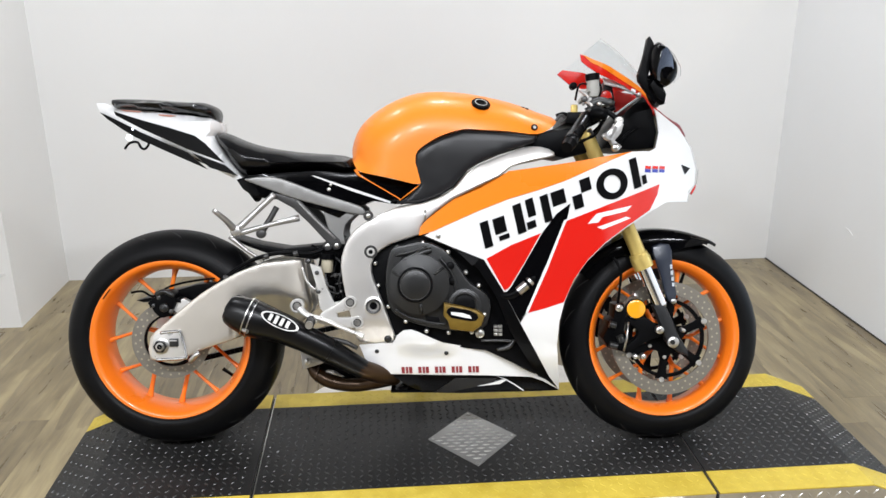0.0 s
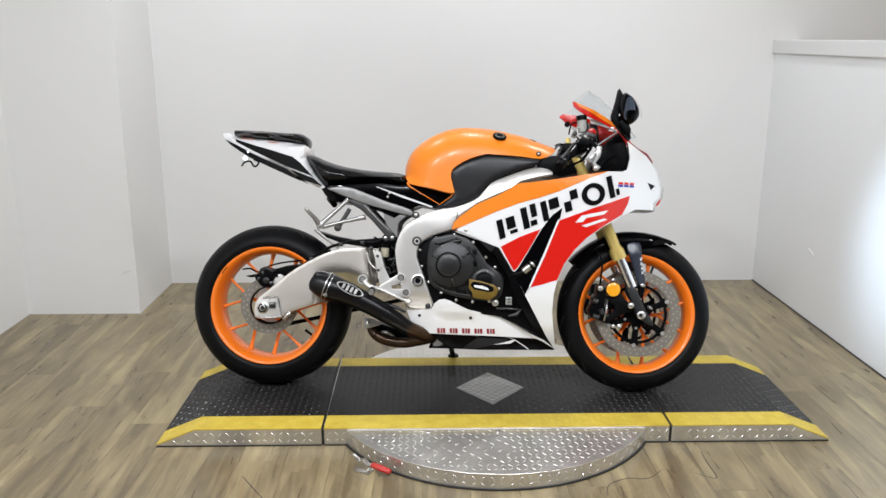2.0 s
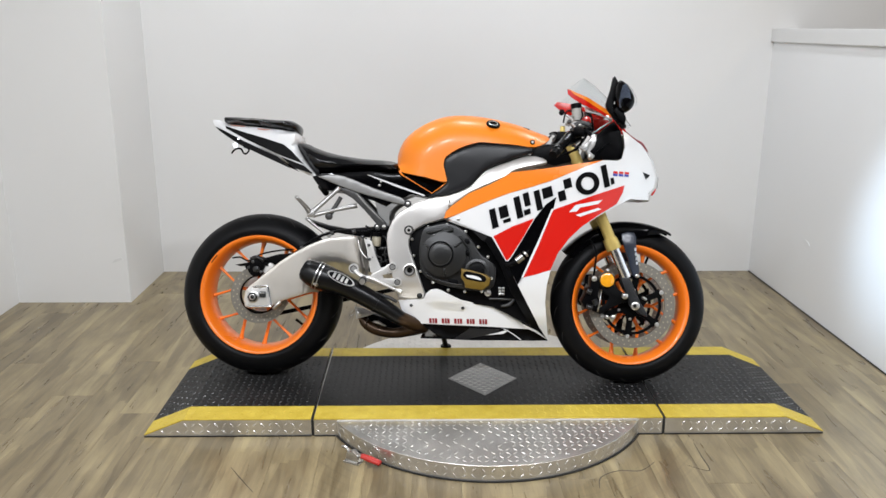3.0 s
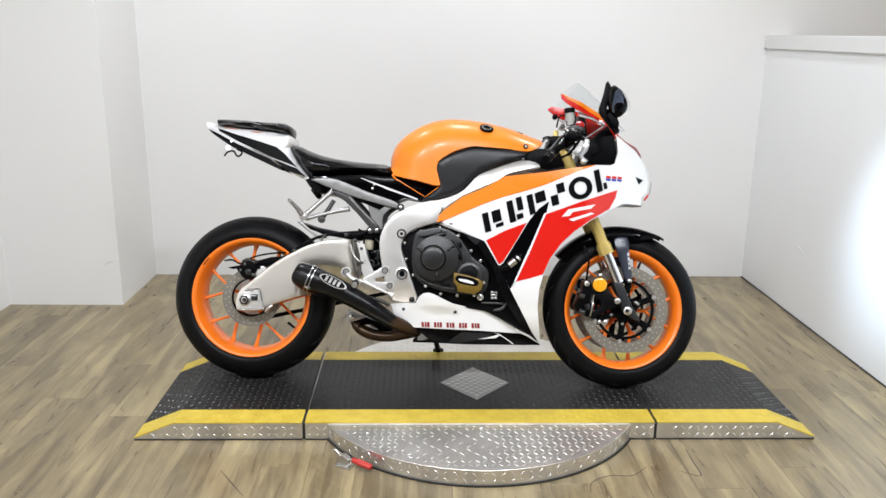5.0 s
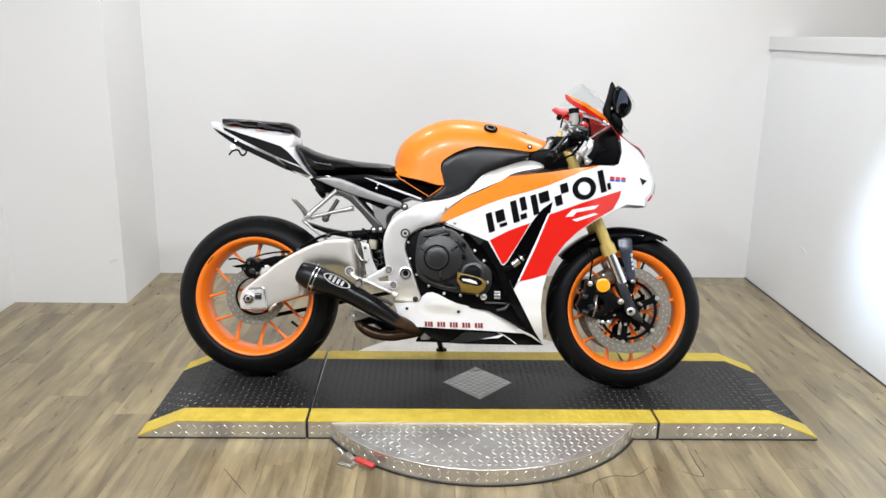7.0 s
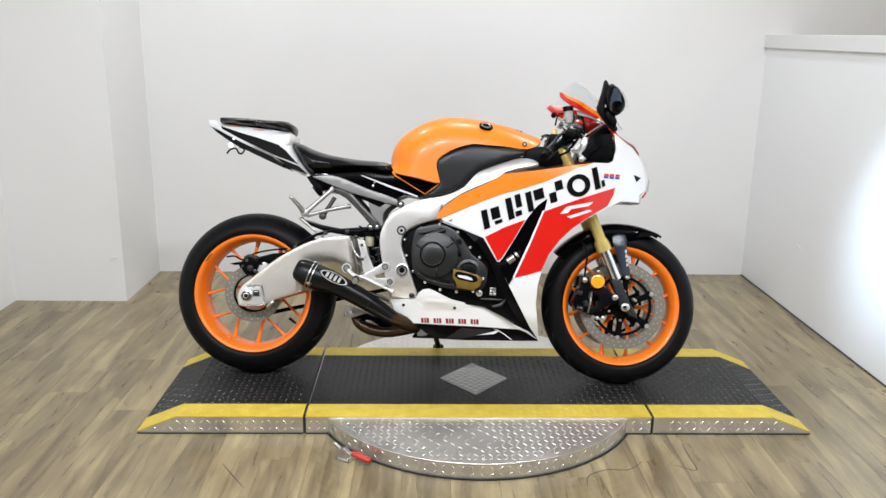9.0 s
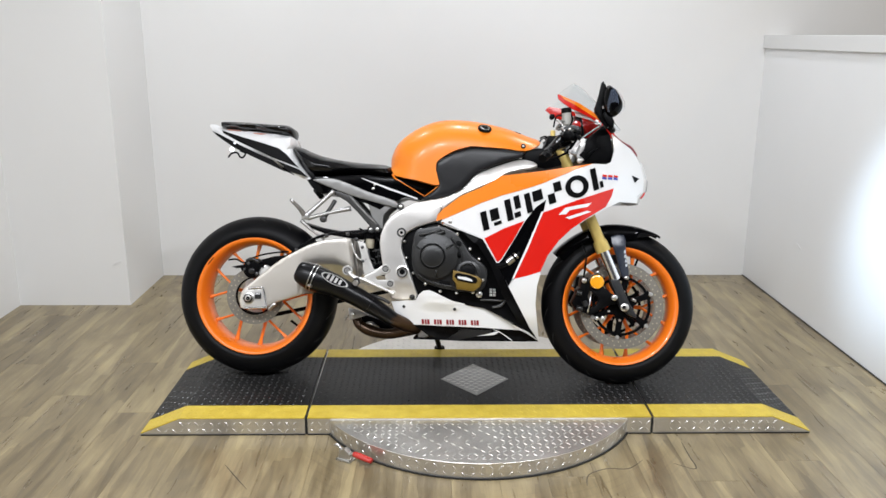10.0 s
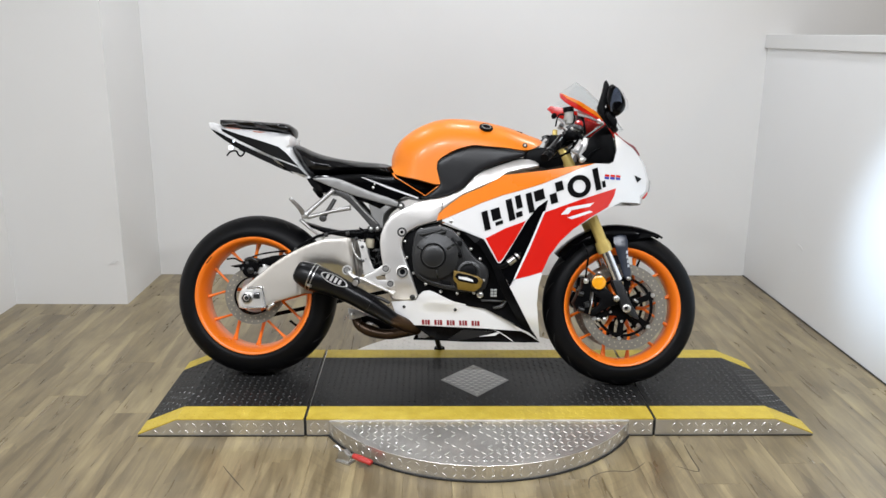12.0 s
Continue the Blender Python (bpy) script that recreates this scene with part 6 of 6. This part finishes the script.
boss("axle_bolt", (0.698, -0.122, 0.296), 0.0155, 0.006, M_STEEL, None, "bright axle bolt", 0.002, 24)
boss("axle_socket", (0.695, -0.130, 0.297), 0.0075, 0.001, M_ENGINE2, None, "", 0, 6)
refl = boss("reflector", (0.597, -0.112, 0.388), 0.0255, 0.006, M_AMBER, None, "round amber reflector", 0.002, 36)
part("reflector_rim", lathe([(-0.004, 0.0245), (-0.004, 0.0275), (0.010, 0.0275), (0.010, 0.0245)], 36, "y", (0.597, -0.112, 0.388)), M_SATIN, refl, smooth=True, angle=35)
part("front_hose", tube([(0.538, -0.090, 0.530), (0.557, -0.100, 0.491), (0.553, -0.105, 0.437), (0.547, -0.105, 0.390)], 0.0038, 8, 5), M_SATIN, bike, smooth=True)
# front fender: an arched shell, slim and pointed at its fore end
TOPS = [(60.8, 0.316), (64.3, 0.317), (71.1, 0.316), (80.1, 0.317), (88.6, 0.318), (98.1, 0.321), (104.6, 0.322)]
LOWS = [(65.1, 0.305), (70.7, 0.288), (79.4, 0.27), (86.8, 0.259), (94.7, 0.252), (119.2, 0.276)]


def along(rows_, a):
    """Reads a radius from rows of (angle, radius)."""
    rows_ = sorted(rows_)
    for (a0, r0), (a1, r1) in zip(rows_, rows_[1:]):
        if a <= a1 or (a1, r1) == rows_[-1]:
            return r0 + (r1 - r0) * max(0, min(1, (a - a0) / (a1 - a0)))


bm, rings = bmesh.new(), []
a_fore, a_aft, wide = min(a for a, r_ in TOPS), 140.0, 0.066
for k in range(49):
    a = a_fore + (a_aft - a_fore) * k / 48
    rt, rl = along(TOPS, a), min(along(LOWS, a), along(TOPS, a) - 0.004)
    w = wide * min(1, 0.55 + 1.6 * (a - a_fore) / 60)
    outer = [(math.pi * i / 20, 1.0) for i in range(21)]
    ring = []
    for inset in (0.0, 0.003):
        row = []
        for t, q in outer:
            yy = -(w - inset) * math.copysign(abs(math.cos(t)) ** 0.55, math.cos(t))
            rr = rl + (rt - inset - rl) * math.sin(t) ** 0.6
            row.append((FX + rr * math.cos(radians(a)), yy, 0.285 + rr * math.sin(radians(a))))
        ring += row if not inset else list(reversed(row))
    rings.append(ring)
ring_mesh(bm, rings, closed=False, caps=True)
bmesh.ops.recalc_face_normals(bm, faces=bm.faces)
fw = part("front_fender", bm, M_GLOSSBLACK, bike, "gloss black front fender", smooth=True, angle=45)
pair("fender_flap", casting([(0.652, 0.556), (0.7, 0.562), (0.706, 0.524), (0.709, 0.475), (0.718, 0.44), (0.719, 0.413), (0.704, 0.398), (0.69, 0.416), (0.676, 0.466), (0.661, 0.51)], lambda x, z: 0.084 - 2.0 * (x - 0.655) ** 2 - 0.25 * max(0, z - 0.52), 0.008, 0.003, 0.012, 2), M_FLAP, fw)
for x, z, h in ((0.7030, 0.500, 0.012), (0.7050, 0.483, 0.012), (0.7075, 0.466, 0.011), (0.7095, 0.450, 0.010)):
    d = 0.084 - 2.0 * (x - 0.655) ** 2
    part("flap_mark", one_box((x - 0.0035, -d - 0.0008, z - h / 2), (x + 0.0035, -d + 0.003, z + h / 2), 0.0004), M_SILVERMARK, fw, "small pale bar")
boss("fender_bolt", (0.710, -0.075, 0.403), 0.007, 0.006, M_STEEL, fw, "", 0.002, 14)

# ---- cockpit ----
bar = part("handlebar", tube([(0.464, -0.100, 0.916), (0.433, -0.190, 0.883), (0.404, -0.250, 0.853)], 0.011, 12, 3), M_SATIN, bike, "black clip-on handlebar", smooth=True)
part("grip", tube([(0.450, -0.160, 0.906), (0.417, -0.210, 0.867), (0.389, -0.265, 0.835)], [0.0185, 0.0175, 0.0185], 16, 3), M_SEAT, bar, "black rubber grip", smooth=True)
part("bar_end", tube([(0.389, -0.266, 0.834), (0.376, -0.290, 0.820)], [0.017, 0.015], 16, 1), M_SATIN, bar, smooth=True, angle=40)
part("far_handlebar", tube([(0.503, 0.100, 0.934), (0.494, 0.190, 0.934), (0.481, 0.270, 0.932)], [0.011, 0.017, 0.018], 12, 3), M_SEAT, bike, "black far handlebar", smooth=True)
part("brake_lever", slab([(0.485, 0.859), (0.504, 0.876), (0.519, 0.893), (0.532, 0.882), (0.525, 0.859), (0.509, 0.841), (0.528, 0.825), (0.518, 0.815), (0.5, 0.831)], -0.235, -0.215, 0.004), M_CAST, bike, "silver brake lever", smooth=True, angle=40)
part("lever_blade", tube([(0.513, -0.225, 0.880), (0.491, -0.250, 0.845), (0.472, -0.270, 0.851)], [0.008, 0.006, 0.006], 10, 4), M_CAST, bike, smooth=True)
res = part("fluid_reservoir", tube([(0.476, -0.120, 0.964), (0.474, -0.120, 1.009)], 0.0175, 20, 1), M_RESERVOIR, bike, "pale grey brake fluid reservoir", smooth=True, angle=40)
part("lid", tube([(0.474, -0.120, 1.007), (0.472, -0.120, 1.025)], 0.0195, 20, 1), M_SATIN, res, "black lid", smooth=True, angle=40)
part("red_dial", lathe([(-0.012, 0), (-0.010, 0.014), (-0.006, 0.017), (0.02, 0.017), (0.02, 0)], 20, "y", (0.513, -0.100, 0.966), False), M_RED, bike, "red adjuster knob", smooth=True, angle=40)
part("top_clamp", slab([(0.40, 0.895), (0.47, 0.885), (0.50, 0.900), (0.47, 0.925), (0.41, 0.925)], -0.12, 0.12, 0.006), M_SATIN, bike, "black top clamp", smooth=True, angle=40)
part("instrument", slab([(0.50, 0.925), (0.545, 0.935), (0.535, 1.0), (0.515, 1.01)], -0.085, 0.085, 0.006), M_SATIN, bike, "black instrument housing", smooth=True, angle=40)
part("master_cylinder", tube([(0.457, -0.140, 0.935), (0.488, -0.150, 0.951), (0.518, -0.170, 0.940)], [0.012, 0.010, 0.008], 12, 3), M_FITTING, bike, "grey master cylinder", smooth=True)
part("switch_block", tube([(0.464, -0.150, 0.912), (0.475, -0.170, 0.917), (0.494, -0.190, 0.908)], [0.018, 0.021, 0.012], 14, 4), M_SATIN, bike, "black switch block", smooth=True)
for a_, b_, rr, mt in (((0.451, -0.120, 0.967), (0.464, -0.130, 0.981), 0.008, M_STEEL), ((0.488, -0.150, 0.937), (0.510, -0.160, 0.944), 0.006, M_STEEL), ((0.438, -0.110, 0.949), (0.448, -0.120, 0.964), 0.006, M_STEEL),
                       ((0.495, -0.160, 0.918), (0.522, -0.170, 0.931), 0.007, M_SATIN), ((0.453, -0.130, 0.927), (0.475, -0.140, 0.935), 0.007, M_ENGINE2), ((0.526, -0.140, 0.912), (0.603, -0.120, 0.966), 0.0026, M_CAST), ((0.498, -0.100, 0.999), (0.501, -0.100, 0.960), 0.006, M_STEEL)):
    part("control_fitting", tube([a_, b_], rr, 10, 1), mt, bike, smooth=True, angle=40)
for pts, rr, mt in ((((0.486, -0.125, 1.011), (0.495, -0.130, 0.983), (0.484, -0.140, 0.956)), 0.003, M_SATIN), (((0.437, -0.130, 0.981), (0.457, -0.140, 0.962), (0.442, -0.140, 0.941)), 0.0045, M_CAST), (((0.449, -0.150, 0.949), (0.462, -0.160, 0.939), (0.471, -0.160, 0.921)), 0.004, M_CAST),
                    (((0.481, -0.170, 0.923), (0.505, -0.180, 0.916), (0.524, -0.190, 0.897)), 0.007, M_SATIN), (((0.503, -0.150, 0.939), (0.516, -0.160, 0.924), (0.522, -0.160, 0.909)), 0.0035, M_STEEL), (((0.378, -0.100, 0.903), (0.391, -0.100, 0.918), (0.403, -0.100, 0.909), (0.391, -0.100, 0.897)), 0.0035, M_FITTING),
                    (((0.447, -0.110, 0.862), (0.467, -0.120, 0.874), (0.476, -0.120, 0.861)), 0.004, M_FITTING), (((0.531, -0.150, 0.826), (0.562, -0.130, 0.860), (0.598, -0.120, 0.883)), 0.005, M_SATIN), (((0.355, -0.090, 0.858), (0.403, -0.100, 0.863), (0.431, -0.100, 0.839)), 0.005, M_ENGINE2)):
    part("control_line", tube(pts, rr, 8, 4), mt, bike, smooth=True)
for p, rr, mt in (((0.446, -0.150, 0.955), 0.008, M_FITTING), ((0.460, -0.170, 0.923), 0.007, M_FITTING), ((0.481, -0.170, 0.940), 0.006, M_STEEL), ((0.512, -0.150, 0.951), 0.007, M_SATIN), ((0.523, -0.220, 0.892), 0.010, M_BRUSHED), ((0.511, -0.235, 0.822), 0.010, M_STEEL), ((0.595, -0.130, 0.968), 0.006, M_STEEL)):
    boss("control_bolt", p, rr, 0.006, mt, None, "", 0.002, 14)
part("reservoir_stay", tube([(0.427, -0.120, 0.955), (0.439, -0.120, 0.997), (0.475, -0.120, 0.994)], 0.003, 8, 4), M_SATIN, bike, smooth=True)
boss("stay_knob", (0.421, -0.120, 0.993), 0.010, 0.010, M_SATIN, None, "", 0.002, 16)
part("yellow_tag", one_box(((0.417, -0.100, 0.921)[0], -0.118, (0.417, -0.100, 0.921)[2]), ((0.435, -0.100, 0.945)[0], -0.10, (0.438, -0.100, 0.945)[2]), 0.005), M_GOLD, bike, "small yellow clip")
for pts in (((0.383, -0.080, 0.919), (0.406, -0.100, 0.920), (0.434, -0.100, 0.886), (0.417, -0.060, 0.858)), ((0.344, -0.080, 0.868), (0.381, -0.090, 0.876), (0.420, -0.090, 0.856), (0.472, -0.060, 0.850)),
            ((0.353, -0.070, 0.850), (0.403, -0.100, 0.836), (0.476, -0.120, 0.861), (0.499, -0.120, 0.899)), ((0.483, -0.120, 0.959), (0.516, -0.110, 0.930), (0.495, -0.100, 0.885), (0.453, -0.080, 0.849))):
    part("cable", tube(pts, 0.005, 8, 5), M_SATIN, bike, "black cable", smooth=True)
part("cable_box", slab([(0.30, 0.82), (0.40, 0.80), (0.48, 0.82), (0.49, 0.86), (0.42, 0.885), (0.33, 0.87)], -0.11, 0.11, 0.01), M_SATIN, bike, "black ducting under the handlebars", smooth=True, angle=40)
m_ = part("mirror", shifted(body([(0.584, 1.050), (0.590, 1.068), (0.602, 1.076), (0.622, 1.062), (0.638, 1.040), (0.648, 1.014), (0.644, 0.990), (0.628, 0.972), (0.606, 0.966), (0.590, 0.985), (0.582, 1.018)], lambda x, z: 0.036, 0.026, 0.25, 0.008), -0.29), M_GLOSSBLACK, bike, "gloss black folded mirror", smooth=True, angle=60)
part("mirror_foot", slab([(0.588, 0.985), (0.612, 0.972), (0.622, 0.950), (0.618, 0.926), (0.596, 0.944), (0.580, 0.972)], -0.300, -0.250, 0.006), M_SATIN, m_, smooth=True, angle=40)
part("mirror_arm", slab([(0.583, 1.094), (0.594, 1.076), (0.588, 1.03), (0.578, 0.985), (0.609, 0.940), (0.598, 0.928), (0.556, 0.984), (0.554, 0.998), (0.569, 1.048), (0.577, 1.088)], -0.285, -0.262, 0.004), M_SATIN, m_, smooth=True, angle=40)
part("mirror_glass", sheet([(0.596, 1.030), (0.601, 1.052), (0.612, 1.058), (0.626, 1.036), (0.631, 1.008), (0.627, 0.986), (0.614, 0.974), (0.594, 0.982), (0.591, 1.004)], lambda x, z: 0.3275 + 0.25 * (z - 1.018) - 1.2 * ((x - 0.610) ** 2 + (z - 1.018) ** 2), 0.003, 0.006), M_MIRROR, m_, "mirror glass with a bluish reflection in its tint", smooth=True, angle=60)
part("mirror_stalk", tube([(0.641, -0.130, 0.944), (0.606, -0.200, 0.964), (0.582, -0.270, 0.991)], [0.012, 0.010, 0.011], 10, 4), M_SATIN, m_, smooth=True)
part("mirror_lens", sheet([(0.620, 1.066), (0.640, 1.046), (0.656, 1.016), (0.656, 0.994), (0.640, 0.978), (0.642, 1.008), (0.636, 1.036)], lambda x, z: 0.30, 0.004, 0.006, edge=0.002), M_SCREEN, m_, "clear edge lens", smooth=True, angle=40)

part("frame_tab", tube([(0.021, -0.186, 0.668), (0.021, -0.186, 0.636)], 0.0028, 8, 1), M_STEEL, bike, "small bright tab on the frame", smooth=True)
for a_, b_ in (((0.288, -0.043, 0.946), (0.299, -0.043, 0.944)), ((0.302, -0.043, 0.943), (0.310, -0.043, 0.940))):
    part("tank_mark", tube([a_, b_], 0.0022, 6, 1), M_INK, bike, "plain dark bar")
# tank cap and small fasteners
cap = part("tank_cap", lathe([(0.0, 0), (0.0, 0.034), (0.004, 0.036), (0.006, 0.042), (0.002, 0.046), (-0.008, 0.046), (-0.008, 0)], 36, "z", closed_profile=False), M_SATIN, bike, "black filler cap with a bright rim", smooth=True, angle=40)
part("cap_ring", lathe([(0.0055, 0.026), (0.0075, 0.026), (0.0075, 0.031), (0.0055, 0.031)], 36, "z"), M_STEEL, cap, smooth=True)
cap.matrix_local = Matrix.Translation(Vector((0.174, -0.109, 0.950))) @ Vector((0.17, -0.56, 0.81)).to_track_quat("Z", "X").to_matrix().to_4x4() @ Matrix.Scale(0.56, 4)
for p, rr, mt in (((0.317, -0.120, 0.884), 0.009, M_SATIN), ((0.056, -0.212, 0.599), 0.008, M_STEEL), ((-0.113, -0.147, 0.285), 0.006, M_ENGINE2), ((0.0745, -0.1552, 0.2795), 0.006, M_ENGINE2), ((-0.236, -0.096, 0.735), 0.004, M_STEEL), ((-0.241, -0.096, 0.722), 0.005, M_STEEL), ((-0.225, -0.085, 0.566), 0.007, M_STEEL)):
    boss("fastener", p, rr, 0.003, mt, None, "", 0.001, 16)
boss("tank_bolt", (0.317, -0.123, 0.884), 0.0045, 0.003, M_STEEL, None, "", 0, 12)
part("slot_hose", tube([(0.214, -0.214, 0.447), (0.228, -0.222, 0.443), (0.243, -0.226, 0.444), (0.262, -0.228, 0.455), (0.282, -0.228, 0.471), (0.300, -0.222, 0.488), (0.316, -0.212, 0.505)], [0.010, 0.0115, 0.0115, 0.011, 0.011, 0.011, 0.011], 12, 4), M_SATIN, bike, "black hose in the fairing slot", smooth=True)
part("hose_clip", tube([(0.261, -0.228, 0.454), (0.283, -0.228, 0.472)], 0.0130, 14, 1), M_STEEL, bike, "steel hose clip", smooth=True, angle=40)
part("hose_ring", tube([(0.2885, -0.227, 0.477), (0.2935, -0.226, 0.482)], 0.0135, 14, 1), M_STEEL, bike, smooth=True, angle=40)

# plain shapes in place of marks: upright slanted bars, short blocks and one ring
def slanted(x, z, w, h, lean=-0.22, rise=0.36):
    """A leaning block: its lower left corner at (x, z), drawn along the rising line of the fairing."""
    return [(x, z), (x + w, z + rise * w), (x + w + lean * h, z + rise * w + h), (x + lean * h, z + h)]


for x_, z_, w_, h_ in ((0.176, 0.566, 0.021, 0.066), (0.203, 0.601, 0.030, 0.040), (0.214, 0.585, 0.026, 0.012), (0.262, 0.602, 0.021, 0.074), (0.288, 0.645, 0.020, 0.045), (0.287, 0.614, 0.022, 0.018), (0.331, 0.631, 0.020, 0.068), (0.352, 0.672, 0.034, 0.036), (0.567, 0.716, 0.020, 0.076), (0.592, 0.728, 0.012, 0.022), (0.408, 0.664, 0.024, 0.034), (0.425, 0.708, 0.026, 0.032)):
    pair("fairing_mark", sheet(slanted(x_, z_, w_, h_), over(half_width, 3.4), 0.003, 0.02), M_INK, label="plain black slanted bar")


def ring_sheet(cx, cz, rx, rz, hole, tilt, width, n=40):
    """A flat oval ring lying on the skin at half width `width`."""
    bm = bmesh.new()
    rows_ = []
    for k, (f, mm) in enumerate(((1.0, 0), (1.0, 3.4), (hole, 3.4), (hole, 0))):
        row = []
        for i in range(n):
            t = 2 * math.pi * i / n
            u, v = rx * f * math.cos(t) * (0.88 if f < 1 else 1), rz * f * math.sin(t)
            x, z = cx + u * math.cos(tilt) - v * math.sin(tilt), cz + u * math.sin(tilt) + v * math.cos(tilt)
            row.append(bm.verts.new((x, -(width(x, z) + mm / 1000), z)))
        rows_.append(row)
    for r0, r1 in zip(rows_, rows_[1:] + rows_[:1]):
        for i in range(n):
            bm.faces.new((r0[i], r0[(i + 1) % n], r1[(i + 1) % n], r1[i]))
    bmesh.ops.recalc_face_normals(bm, faces=bm.faces)
    return bm


pair("fairing_mark", ring_sheet(0.505, 0.730, 0.043, 0.039, 0.60, 0.5, half_width), M_INK, label="plain black oval ring")
for i in range(5):
    for dx, w_ in ((0.0, 0.0085), (0.012, 0.006), (0.0205, 0.0085)):
        x_ = -0.048 + 0.0455 * i + dx
        pair("belly_mark", sheet([(x_, 0.2385), (x_ + w_, 0.2382), (x_ + w_ + 0.001, 0.220), (x_ + 0.001, 0.2203)], over(belly_width, 1.6), 0.003, 0.02), M_REDINK, label="plain dark red bar")
for o in ([(0.441, 0.628), (0.464, 0.654), (0.56, 0.674), (0.544, 0.659), (0.479, 0.645), (0.468, 0.631)], [(0.465, 0.619), (0.544, 0.645), (0.557, 0.641), (0.48, 0.613)]):
    pair("panel_mark", sheet(o, over(half_width, 3.4), 0.003, 0.02), M_WHITE, label="plain white bar")
for i in range(3):
    x_ = 0.598 + 0.022 * i
    pair("nose_mark", sheet([(x_, 0.769), (x_ + 0.017, 0.768), (x_ + 0.018, 0.776), (x_ + 0.001, 0.777)], over(half_width, 2), 0.003, 0.02), M_RED, label="plain red block")
    pair("nose_mark", sheet([(x_, 0.768), (x_ + 0.017, 0.767), (x_ + 0.016, 0.759), (x_ - 0.001, 0.760)], over(half_width, 2), 0.003, 0.02), M_BLUEINK, label="plain blue block")

# ---- floor planks, the nearest as pieces ----
PW, PL = 0.152, 1.22
bm = one_box((0.0002, 0.0002, -0.012), (PW - 0.0002, PL - 0.0002, 0.0), 0.0006)
plank = bpy.data.meshes.new("plank")
bm.to_mesh(plank)
bm.free()
plank.materials.append(M_PLANK)
random.seed(7)
x = BOX_X - 0.12
while x < XR + 0.10:
    y = YC - random.uniform(0.05, 1.1)
    while y < YB + 0.12:
        lo, hi = max(y, YC), min(y + PL, YB + 0.12)
        if hi - lo > 0.01:
            ob = new("plank", plank)
            ob.location = (x, lo, 0)
            ob.scale.y = (hi - lo) / PL
            ob.parent = floor
        y += PL
    x += PW
